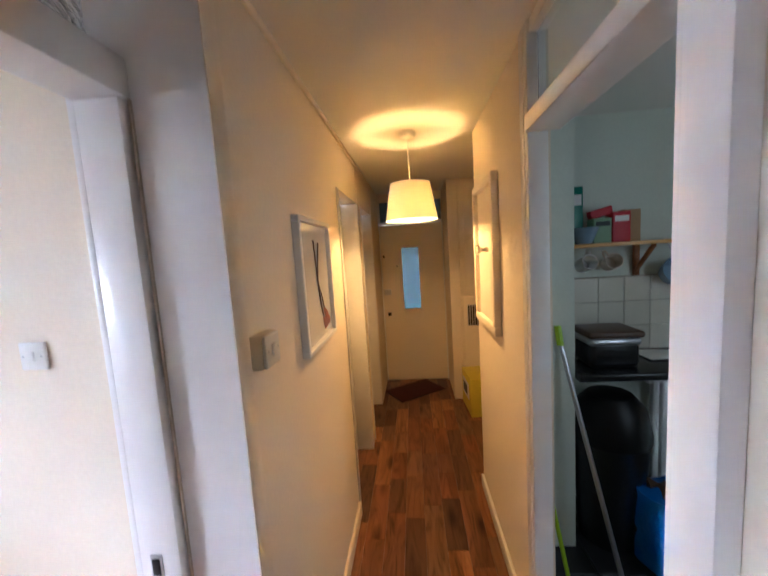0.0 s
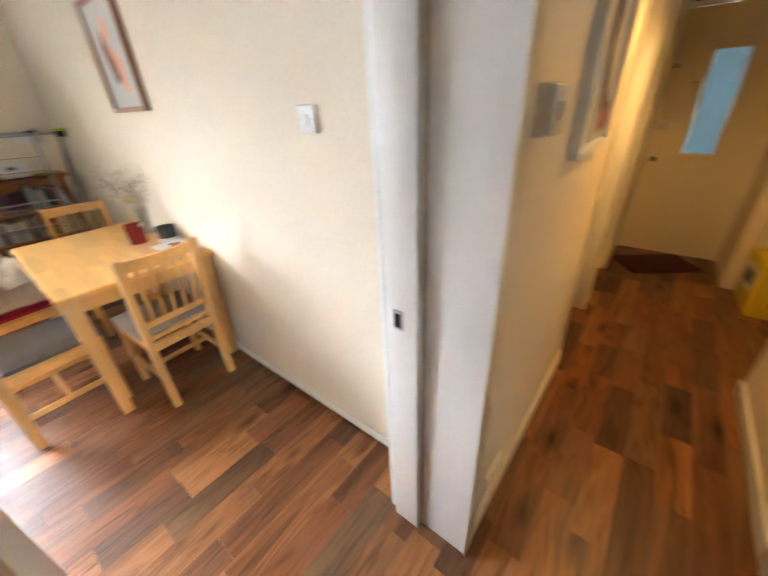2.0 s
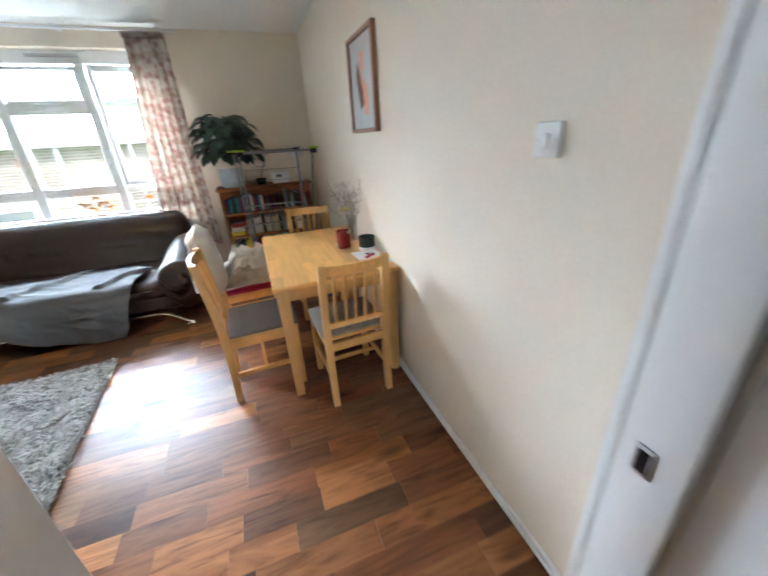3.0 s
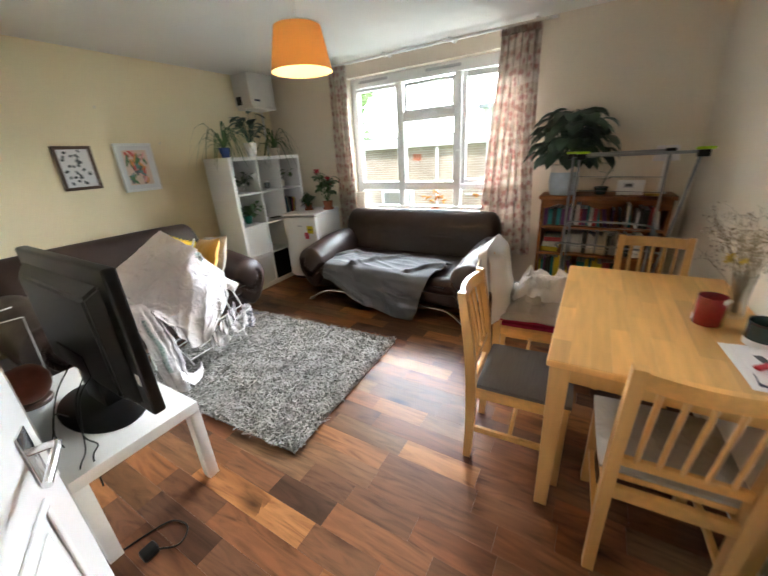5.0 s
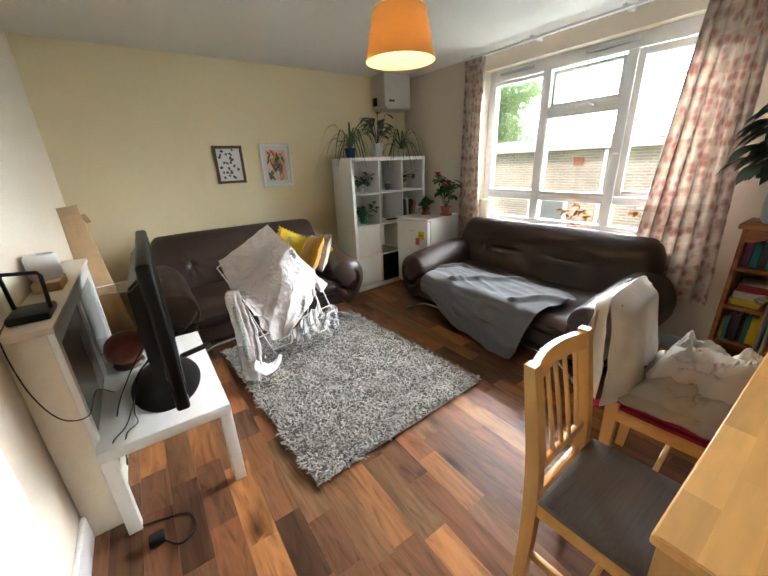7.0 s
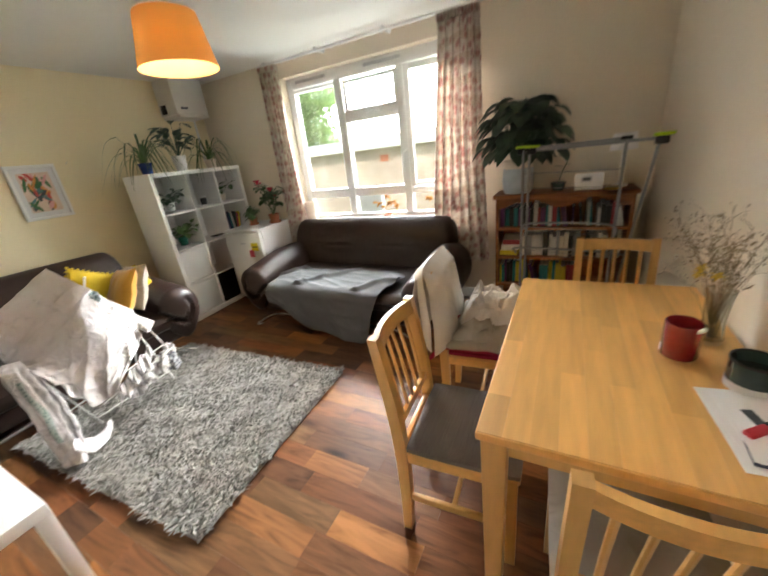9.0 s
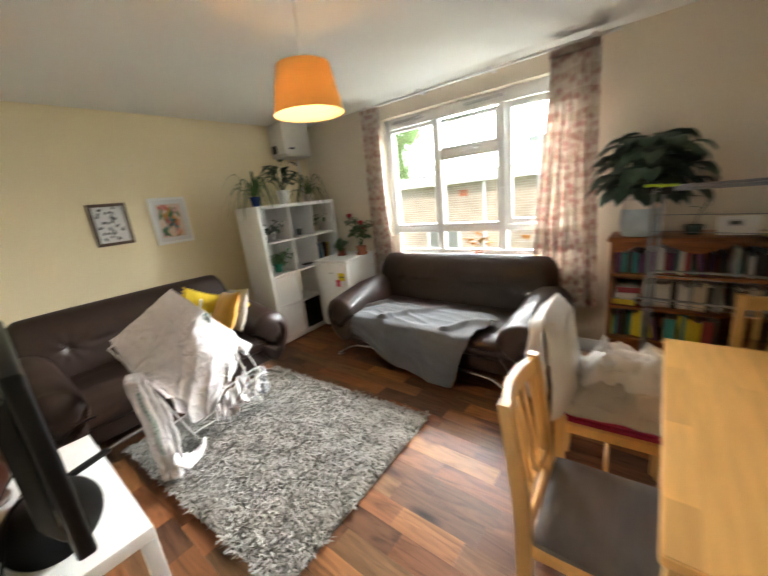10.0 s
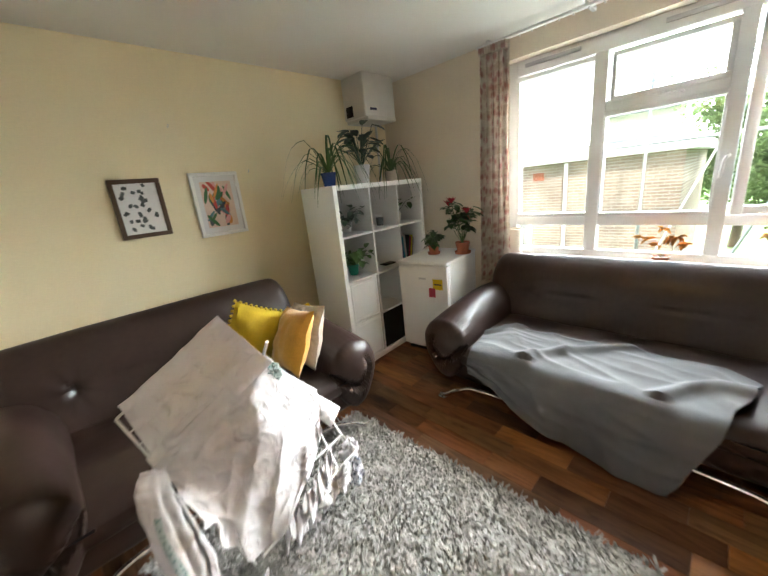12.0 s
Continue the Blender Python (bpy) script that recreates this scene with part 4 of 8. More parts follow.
def chair(m, label, seat_mat, seat_label, cushion=0.05):
    """Slat-backed chair; it faces +y, its back posts at y = -0.2."""
    c = thing("dining_chair", m, label, "chair", "chairs round the table")
    for x in (-0.17, 0.17):
        pts = [(x, -0.205, 0.0), (x, -0.196, 0.22), (x, -0.198, 0.43), (x, -0.212, 0.62), (x, -0.252, 0.90)]
        bm = bmesh.new()
        prev = None
        for px, py, pz in bend(pts, 5):
            w, d = 0.018, 0.017 + 0.006 * math.sin(math.pi * min(1, pz / 0.9))
            ring = [bm.verts.new((px + sx * w, py + sy * d, pz)) for sx, sy in ((-1, -1), (1, -1), (1, 1), (-1, 1))]
            if prev:
                for i in range(4):
                    bm.faces.new((prev[i], prev[(i + 1) % 4], ring[(i + 1) % 4], ring[i]))
            else:
                bm.faces.new(ring[::-1])
            prev = ring
        bm.faces.new(prev)
        bmesh.ops.bevel(bm, geom=[e for e in bm.edges if abs(e.calc_face_angle(0)) > 1.0], offset=0.005, segments=2, affect="EDGES")
        part("back_post", bm, M["beech_z"], c)
        part("front_leg", box(x - 0.018, x + 0.018, 0.175, 0.211, 0, 0.425, 0.004), M["beech_z"], c)
        part("side_rail", box(x - 0.011, x + 0.011, -0.19, 0.18, 0.375, 0.425, 0.003), M["beech"], c)
        part("stretcher", box(x - 0.009, x + 0.009, -0.20, 0.18, 0.17, 0.20, 0.003), M["beech"], c)
    part("front_rail", box(-0.155, 0.155, 0.182, 0.204, 0.375, 0.425, 0.003), M["beech"], c)
    part("back_rail", box(-0.155, 0.155, -0.216, -0.194, 0.375, 0.425, 0.003), M["beech"], c)
    part("cross_stretcher", box(-0.165, 0.165, -0.02, -0.002, 0.172, 0.198, 0.003), M["beech"], c)

    def bow(z0, z1, name):
        bm = bmesh.new()
        prev = None
        for i in range(11):
            t = i / 10 * 2 - 1
            x, off = t * 0.155, -0.028 * (1 - t * t)
            ring = [bm.verts.new((x, y + off, z)) for y, z in ((-0.228, z0), (-0.252, z0), (-0.263, z1), (-0.240, z1))]
            if prev:
                for k in range(4):
                    bm.faces.new((prev[k], prev[(k + 1) % 4], ring[(k + 1) % 4], ring[k]))
            prev = ring
        bmesh.ops.recalc_face_normals(bm, faces=bm.faces)
        part(name, bm, M["beech"], c)

    bow(0.835, 0.892, "top_rail")
    bm = box(-0.155, 0.155, -0.212, -0.194, 0.515, 0.55, 0.003)
    part("lower_rail", bm, M["beech"], c)
    for i in range(5):
        x = -0.112 + i * 0.056
        off = -0.024 * (1 - (x / 0.155) ** 2)
        bm = tube([(x, -0.203, 0.54), (x, -0.218 + off * 0.5, 0.68), (x, -0.240 + off, 0.84)], 0.013, 8, flat=0.55)
        part("back_slat", bm, M["beech_z"], c)
    part("seat", box(-0.188, 0.188, -0.176, 0.215, 0.42, 0.446, 0.008), M["cream_glaze"] if cushion < 0.01 else M["beech"], c)
    bm = box(-0.198, 0.198, -0.172, 0.222, 0.446, 0.446 + max(cushion, 0.02))
    bmesh.ops.subdivide_edges(bm, edges=bm.edges, cuts=9, use_grid_fill=True)
    for v in bm.verts:
        ex, ey = abs(v.co.x) / 0.198, abs(v.co.y - 0.025) / 0.197
        if v.co.z > 0.447:
            v.co.z -= 0.6 * cushion * max(ex ** 8, ey ** 8) * (v.co.z - 0.446) / max(cushion, 0.02) - crumple(v.co.x, v.co.y, 0.004, 7, label.count("e"))
        v.co.x *= 1 - 0.02 * ey ** 6
        v.co.y = 0.025 + (v.co.y - 0.025) * (1 - 0.02 * ex ** 6)
    part("seat_pad", bm, seat_mat, c, seat_label)
    return c


chair(pose(-2.272, 0.345, 0, 0, 0, 3), "beech slat-backed dining chair with grey seat pad", M["cushion_grey"], "dark grey ribbed seat pad", 0.042)
chair(pose(-2.02, 0.855, 0, 0, 0, 93), "beech slat-backed dining chair with pale seat tucked under the table", M["beige_cloth"], "pale seat pad", 0.025)
chair(pose(-3.135, 0.885, 0, 0, 0, -93), "beech slat-backed dining chair at the far end of the table", M["beige_cloth"], "pale seat pad", 0.025)
chair(pose(-2.93, 0.305, 0, 0, 0, 4), "beech dining chair under a pile of folded clothes", M["red_cloth"], "crimson cloth over the seat", 0.04)


# clothes on the far chair
def pile_fn(u, v, w=0.44, d=0.38, z0=0.512, h=0.10, seed=2.0, amp=1.0):
    x, y = (u - 0.5) * w, (v - 0.5) * d + 0.02
    e = min(u, 1 - u, v, 1 - v)
    k = min(1, e * 5)
    swell = h * (1 - (1 - k) ** 2.2)
    z = z0 + swell + amp * (0.030 * crumple(u, v, 1.0, 3.2, seed) + 0.045 * (ridges(u, v, seed, 3.8, (1, 0.7)) - 0.25) + 0.012 * ridges(u, v, seed + 4, 9.0, (1, 0.5))) * k
    return (x + 0.035 * crumple(v, u, 1.0, 2.6, seed + 5), y + 0.03 * crumple(u, v, 1.0, 2.4, seed + 8), z)


clothes = thing("folded_clothes", pose(-2.96, 0.33, 0, 0, 0, 4), "crumpled beige folded clothes on a chair", "clothes")
part("folded_layer", sheet(lambda u, v: pile_fn(u, v, 0.50, 0.44, 0.512, 0.022, 6.0, 0.25), 40, 36, 0.012), M["beige_cloth"], clothes)
part("folded_layer", sheet(lambda u, v: pile_fn(u, v, 0.46, 0.40, 0.535, 0.045, 3.0, 0.8), 60, 54, 0.008), M["beige_cloth"], clothes)
part("crumpled_garment", sheet(lambda u, v: Vector(pile_fn(u, v, 0.33, 0.34, 0.575, 0.085, 2.0, 1.5)) + Vector((-0.02, 0.0, 0)), 80, 70, 0.006), M["shirt_cloth"], clothes, "crumpled pale garment on top")


def shirt_fn(u, v):
    s = (v - 0.5) * 0.95
    x = (-0.225 + 0.45 * u) * (1 + 0.16 * abs(s)) + 0.03 * s
    z = 0.932 - abs(s) * (0.86 + 0.10 * math.sin(5 * u + 2)) - 0.022 * abs(2 * u - 1) ** 6
    lean = -0.214 - 0.14 * max(0, z - 0.60)
    side = (0.066 if s > 0 else -0.075) * min(1, abs(s) * 14) * (1 - 0.88 * abs(2 * u - 1) ** 7)
    fold = 0.014 * math.sin(9 * u + 1.5 * v) * min(1, abs(s) * 3) + 0.010 * ridges(u, v, 4.0, 3, (1, 0.3)) * min(1, abs(s) * 5)
    return (x + crumple(z, x, 0.010, 6, 7), lean + side + (fold if s > 0 else -fold) - 0.012, z)


def shirt_sleeve(u, v):
    a = 2 * math.pi * u
    c = along(((0.16, -0.315, 0.85), (0.17, -0.335, 0.72), (0.165, -0.34, 0.60), (0.15, -0.345, 0.50)), v)
    r = 0.040 + 0.010 * math.sin(2.6 * v) + 0.008 * math.sin(3 * a + 6 * v) + 0.012 * ridges(u, v, 3.0, 3.0, (1, 0.3))
    return c + Vector((0.9 * r * math.cos(a), 0.28 * r * math.sin(a), 0.25 * r * math.cos(a)))


shirt = thing("white_shirt", pose(-2.93, 0.305, 0, 0, 0, 4), "white cotton shirt hung over a chair back", "clothes")
part("shirt_body", sheet(shirt_fn, 44, 72, 0.004), M["shirt_cloth"], shirt)
part("sleeve", sheet(shirt_sleeve, 32, 30, 0.003), M["shirt_cloth"], shirt, "limp hanging sleeve")
bm = box(-0.225, 0.225, -0.195, 0.235, 0.462, 0.483, 0.009, 3)
tube(bend([(0.21, -0.20, 0.46), (0.235, -0.24, 0.43), (0.225, -0.26, 0.40)], 5), 0.018, 8, bm, 0.5)
tube(bend([(-0.21, -0.20, 0.45), (-0.25, -0.26, 0.43), (-0.29, -0.27, 0.42)], 5), 0.02, 8, bm, 0.6)
tagged(part("red_scarf", bm, M["red_cloth"], None, "", pose(-2.93, 0.305, 0.028, 0, 0, 4)), "crimson cloth knotted round a chair seat", "cloth")

# things on the table
jar = thing("candle_jar", pose(-2.505, 1.00, 0.742), "red glass candle jar with white label", "candle")
part("jar", lathe([(0, 0), (0.046, 0), (0.05, 0.006), (0.05, 0.118), (0.047, 0.122), (0.045, 0.118), (0.045, 0.072), (0, 0.07)], 28), M["red_glass"], jar)
bm = bmesh.new()
for i in range(8):
    a0, a1 = -2.6 + i * 0.14, -2.6 + (i + 1) * 0.14
    bm.faces.new([bm.verts.new((0.0507 * math.cos(a), 0.0507 * math.sin(a), z)) for a, z in ((a0, 0.012), (a1, 0.012), (a1, 0.038), (a0, 0.038))])
part("label", bm, M["paper"], jar, "white paper label")
part("spoon", tube([(0.01, 0.01, 0.075), (0.06, 0.035, 0.13)], 0.006, 8), M["white_satin"], jar, "white handle leaning in the jar")
jar = thing("candle_jar", pose(-2.365, 1.128, 0.742), "dark green glass candle jar", "candle")
part("jar", lathe([(0, 0), (0.05, 0), (0.055, 0.006), (0.055, 0.088), (0.052, 0.092), (0.05, 0.088), (0.05, 0.06), (0, 0.058)], 28), M["dark_glass"], jar)
part("rim", lathe([(0.0535, 0.088), (0.0565, 0.088), (0.0565, 0.096), (0.0535, 0.096), (0.0535, 0.088)], 28), M["black_plastic"], jar, "black rim")
part("label", lathe([(0.0553, 0.006), (0.0556, 0.03)], 28), M["paper"], jar, "white label band")

vase = thing("flower_vase", pose(-2.62, 1.105, 0.742), "glass vase of dried sprigs and yellow flowers", "vase")
part("vase", lathe([(0, 0), (0.034, 0), (0.036, 0.01), (0.03, 0.08), (0.034, 0.16), (0.040, 0.19), (0.037, 0.19), (0.031, 0.16), (0.027, 0.08), (0.03, 0.015), (0, 0.012)], 20), M["glass"], vase)
rs = random.Random(5)
bm, fl = bmesh.new(), bmesh.new()
for i in range(26):
    a, sp, hgt = rs.uniform(0, 6.28), rs.uniform(0.03, 0.17), rs.uniform(0.24, 0.42)
    top = Vector((sp * math.cos(a) - 0.02, min(0.07, sp * math.sin(a) - 0.02), hgt))
    mid = Vector((top.x * 0.35, top.y * 0.35, hgt * 0.6))
    tube([(rs.uniform(-0.01, 0.01), rs.uniform(-0.01, 0.01), 0.02), mid, top], 0.0014, 4, bm, 0.5)
    for k in range(7):
        q = mid.lerp(top, rs.uniform(0.2, 1.0))
        e = q + Vector((rs.uniform(-0.06, 0.06), rs.uniform(-0.05, 0.03), rs.uniform(0.0, 0.05)))
        tube([q, (q + e) / 2 + Vector((0, 0, 0.006)), e], 0.0009, 3, bm, 0.6)
        for _ in range(3):
            c = e + Vector((rs.uniform(-0.012, 0.012), rs.uniform(-0.012, 0.012), rs.uniform(-0.01, 0.012)))
            leaf(bm, c, c + Vector((rs.uniform(-0.01, 0.01), rs.uniform(-0.01, 0.01), 0.01)), 0.005, n=2)
tagged(part("dried_sprig", bm, M["dry_stem"], vase, "brown dried sprigs"), kind="stuff")
for cx, cy, cz in ((-0.06, -0.045, 0.245), (-0.02, -0.06, 0.235), (0.035, -0.03, 0.25)):
    for k in range(14):
        a = k * 2.4
        leaf(fl, (cx, cy, cz), (cx + 0.022 * math.cos(a), cy + 0.022 * math.sin(a), cz + 0.012 * math.sin(k)), 0.012, n=3)
    part("flower_head", fl, M["yellow_flower"], vase, "yellow flower head")
    fl = bmesh.new()

post = thing("papers", pose(-2.185, 1.035, 0.742), "stack of opened white letters and leaflets", "papers")
for i, (dx, dy, a, w, d, mt) in enumerate(((0, 0.06, 4, 0.29, 0.17, "paper"), (-0.01, 0.058, 9, 0.28, 0.15, "paper"), (0.03, 0.04, -3, 0.20, 0.06, "navy"), (0.0, 0.062, 6, 0.24, 0.12, "paper"), (0.03, 0.066, -5, 0.21, 0.11, "paper"))):
    part("sheet", sheet(lambda u, v: ((u - 0.5) * w, (v - 0.5) * d, 0.003 * math.sin(3 * u + i) * u), 6, 4, 0.0015), M[mt], post, "", pose(dx, dy, 0.003 + 0.0035 * i, 0, 0, a))
part("address_lines", box(-0.03, 0.03, -0.012, 0.012, 0.021, 0.0222), M["ink"], post, "printed lines", pose(-0.02, 0.05, 0, 0, 0, 15))
lt = thing("lighter", pose(-2.15, 1.075, 0.766, 0, 0, 40), "red plastic lighter lying on letters", "lighter")
part("body", box(-0.012, 0.012, -0.04, 0.025, 0, 0.012, 0.005, 3), M["carton_red"], lt)
part("cap", box(-0.012, 0.012, 0.025, 0.042, 0.0, 0.012, 0.003), M["black_plastic"], lt)

# picture and switch on the north wall
pic = thing("framed_picture", pose(-2.41, YS, 1.735), "abstract peach and brown print in a red oak frame", "picture")
bm = bmesh.new()
for q in ((-0.235, 0.235, 0.235, 0.258), (-0.235, 0.235, -0.258, -0.235), (-0.235, -0.212, -0.235, 0.235), (0.212, 0.235, -0.235, 0.235)):
    box(q[0], q[1], -0.028, 0.0, q[2], q[3], 0.002, 1, bm)
part("frame", bm, M["frame_oak"], pic)
part("mount", box(-0.212, 0.212, -0.014, -0.004, -0.235, 0.235), M["picture_glass"], pic, "white mount")
for pts, mt in (([(0.02, -0.15), (0.10, -0.17), (0.09, -0.02), (0.02, 0.03), (-0.05, 0.10), (0.0, -0.02)], "print_peach"), ([(-0.05, -0.13), (0.03, -0.10), (0.0, 0.02), (-0.06, 0.12), (-0.10, 0.05)], "print_brown"), ([(-0.03, 0.08), (0.04, 0.06), (0.05, 0.15), (-0.02, 0.17)], "print_peach")):
    bm = bmesh.new()
    f = bm.faces.new([bm.verts.new((x, -0.0155, z)) for x, z in pts])
    r = bmesh.ops.extrude_face_region(bm, geom=[f])
    for v in [e for e in r["geom"] if isinstance(e, bmesh.types.BMVert)]:
        v.co.y += 0.001
    bmesh.ops.recalc_face_normals(bm, faces=bm.faces)
    part("printed_shape", bm, M[mt], pic)


def switch(m, label, w=0.086, rocker=True):
    s = thing("light_switch", m, label, "switch")
    part("plate", box(-w / 2, w / 2, -0.011, 0.0, -0.043, 0.043, 0.004, 3), M["white_satin"], s)
    if rocker:
        part("rocker", box(-0.009, 0.009, -0.016, -0.010, -0.016, 0.016, 0.002), M["white_satin"], s)
    for x in (-w * 0.36, w * 0.36):
        part("screw", lathe([(0, 0), (0.003, 0), (0.003, 0.001), (0, 0.001)], 8), M["steel"], s, "", pose(x, -0.011, 0, 90, 0, 0))
    return s


switch(pose(-0.942, YS, 1.420), "white light switch on the cream wall")
hs = switch(pose(-0.168, 1.135, 1.43, 0, 0, 90), "white hall light switch on a surface box")
part("pattress", box(-0.045, 0.045, 0.0, 0.032, -0.045, 0.045, 0.004, 2), M["magnolia"], hs, "cream painted surface box")
sk = switch(pose(-0.20, 1.245, 0.175, 0, 0, 90), "white low wall socket", 0.146)
cb = bend([(-0.50, 1.176, 0.03), (-1.2, 1.18, 0.045), (-2.0, 1.178, 0.03), (-3.0, 1.18, 0.04), (-4.0, 1.178, 0.03)], 8)
tagged(part("wall_cable", tube(cb, 0.004, 6), M["white_satin"]), "thin white cable along the skirting", "cable")


# ---- sofas ----
def sofa(m, label, width, dimple=1.0, group="pair of leather sofas"):
    """Leather sofa with scroll arms on bent chrome runners. It faces +y; x along its width, back at y = -0.5."""
    s = thing("sofa", m, label, "sofa", group)
    hw = width / 2

    def cushion_box(x0, x1, y0, y1, z0, z1, r, amp=0.008, seed=0.0):
        bm = box(x0, x1, y0, y1, z0, z1)
        bmesh.ops.subdivide_edges(bm, edges=bm.edges, cuts=14, use_grid_fill=True)
        c = Vector(((x0 + x1) / 2, (y0 + y1) / 2, (z0 + z1) / 2))
        hx, hy, hz = (x1 - x0) / 2, (y1 - y0) / 2, (z1 - z0) / 2
        for v in bm.verts:
            p = v.co - c
            q = Vector((max(-hx + r, min(hx - r, p.x)), max(-hy + r, min(hy - r, p.y)), max(-hz + r, min(hz - r, p.z))))
            d = p - q
            if d.length > 1e-6:
                p = q + d.normalized() * min(r, r)
            v.co = c + p + Vector((0, 0, crumple(p.x, p.y, amp, 5, seed)))
        return bm

    part("base", cushion_box(-hw + 0.12, hw - 0.12, -0.42, 0.42, 0.13, 0.31, 0.05), M["leather"], s)
    seat = cushion_box(-hw + 0.15, hw - 0.15, -0.30, 0.47, 0.25, 0.43, 0.085, 0.012, 3)
    for v in seat.verts:
        if v.co.y > 0.2 and v.co.z > 0.36:
            v.co.z -= 0.03 * (v.co.y - 0.2) / 0.27
    part("seat_cushion", seat, M["leather"], s)
    back = bmesh.new()
    prof = [(-0.20, 0.36), (-0.222, 0.46), (-0.246, 0.56), (-0.262, 0.66), (-0.292, 0.75), (-0.35, 0.838), (-0.415, 0.875), (-0.475, 0.86), (-0.50, 0.80), (-0.49, 0.60), (-0.47, 0.34)]
    prof = [(p.x, p.y) for p in bend([(a, b, 0) for a, b in prof], 8)]
    n = 110
    prev = None
    for i in range(n + 1):
        t = i / n * 2 - 1
        x = t * (hw - 0.115)
        e = max(0.0, (abs(t) - 0.86) / 0.14)
        k = math.sqrt(max(0.0, 1 - e ** 2.4))
        ring = []
        for j, (y, z) in enumerate(prof):
            cz = 0.34 + (z - 0.34) * (0.62 + 0.38 * k)
            cy = -0.38 + (y + 0.38) * (0.25 + 0.75 * k)
            tuck = 0.009 * math.exp(-((z - 0.62) / 0.018) ** 2) * math.exp(-((abs(t) - 0.32) / 0.16) ** 4) * (1 if y > -0.36 else 0)
            for bx in (-0.62, 0.62):
                dx, dz = (t - bx) * hw, z - 0.62
                rr = math.hypot(dx, dz)
                if y > -0.36:
                    tuck += dimple * (0.03 * math.exp(-(rr / 0.035) ** 2) + 0.006 * math.exp(-(rr / 0.11) ** 2) * math.cos(7 * math.atan2(dz, dx)))
            crease = 0.006 * noise.noise(Vector((x * 6, z * 9, 1.0 + width))) if y > -0.45 else 0
            ring.append(back.verts.new((x, cy - tuck + crease, cz - 0.012 * abs(t) ** 3)))
        if prev:
            for j in range(len(prof) - 1):
                back.faces.new((prev[j], ring[j], ring[j + 1], prev[j + 1]))
        else:
            back.faces.new(ring)
        prev = ring
    back.faces.new(prev[::-1])
    bmesh.ops.recalc_face_normals(back, faces=back.faces)
    part("backrest", back, M["leather"], s)
    for sx in (-1, 1):
        # scroll arm: a fat roll that falls to the front, where it curls in on itself
        bm = bmesh.new()
        prev = None
        cx, eye, front = hw - 0.172, 0.41, 0.42
        for i in range(56):
            t = min(1.0, i / 39)
            cap = max(0, i - 39) / 16
            rho = math.cos(cap * math.pi / 2)
            start = math.sqrt(max(0.0, 1 - max(0.0, (0.08 - t) / 0.08) ** 2)) * 0.4 + 0.6
            y = -0.46 + (front + 0.46) * t + 0.10 * math.sin(cap * math.pi / 2)
            top = 0.605 + 0.055 * math.sin(math.pi * min(1, t * 0.85 + 0.15)) - 0.03 * t * t
            ring = []
            for a in range(96):
                ang = 2 * math.pi * a / 96
                px, pz = math.cos(ang), math.sin(ang)
                rx = 0.175 if pz > -0.25 else 0.175 * (1.0 - 0.30 * (-pz - 0.25))
                rz = (top - eye) if pz > 0 else (eye - 0.13)
                turn = (ang - math.pi * 0.97) % (2 * math.pi)
                depth = 0.0
                line = 0.40 + 0.58 * math.exp(-turn / 0.55)
                if cap > 0 and turn < 4.6:
                    near = abs(rho - line)
                    depth = (0.060 * math.exp(-(near / 0.085) ** 2) + 0.006 * math.sin(34 * ang + 2 * px) * math.exp(-(near / 0.22) ** 2)) * min(1, (4.6 - turn) / 1.6)
                swell = 1 + 0.025 * noise.noise(Vector((px * 2, pz * 3, t * 5 + width))) - 0.010 * max(0, math.sin(30 * ang)) * math.exp(-((t - 1.0) / 0.07) ** 2)
                ring.append(bm.verts.new((sx * (cx + rx * px * rho * start * swell), y - depth, eye + rz * pz * rho * start * swell)))
            if prev:
                for a in range(96):
                    bm.faces.new((prev[a], prev[(a + 1) % 96], ring[(a + 1) % 96], ring[a]))
            else:
                bm.faces.new(ring)
            prev = ring
            if rho < 0.12:
                break
        bm.faces.new(prev)
        bmesh.ops.recalc_face_normals(bm, faces=bm.faces)
        part("arm", bm, M["leather"], s, "puckered leather scroll arm")
        pts = bend([(sx * (hw - 0.16), 0.50, 0.018), (sx * (hw - 0.20), 0.50, 0.03), (sx * (hw - 0.30), 0.47, 0.085), (sx * (hw - 0.45), 0.44, 0.115), (sx * 0.02, 0.43, 0.12)], 8)
        leg = part("runner", tube(pts, 0.014, 10), M["chrome"], s, "bent chrome runner")
        part("foot", box(sx * (hw - 0.175) - 0.03, sx * (hw - 0.175) + 0.03, 0.475, 0.525, 0, 0.014, 0.006), M["chrome"], leg)
        part("rear_leg", box(sx * (hw - 0.3) - 0.02, sx * (hw - 0.3) + 0.02, -0.40, -0.36, 0, 0.14, 0.005), M["black_plastic"], s)
    return s


sofa(pose(-3.865, -1.145, 0, 0, 0, -90), "dark brown leather sofa under the window on chrome runners", 2.10, 0.25)
s1 = sofa(pose(-2.06, -2.72, 0, 0, 0, 0), "dark brown leather sofa with scroll arms by the yellow wall", 1.84)
s1.scale = (1, 1, 1.05)


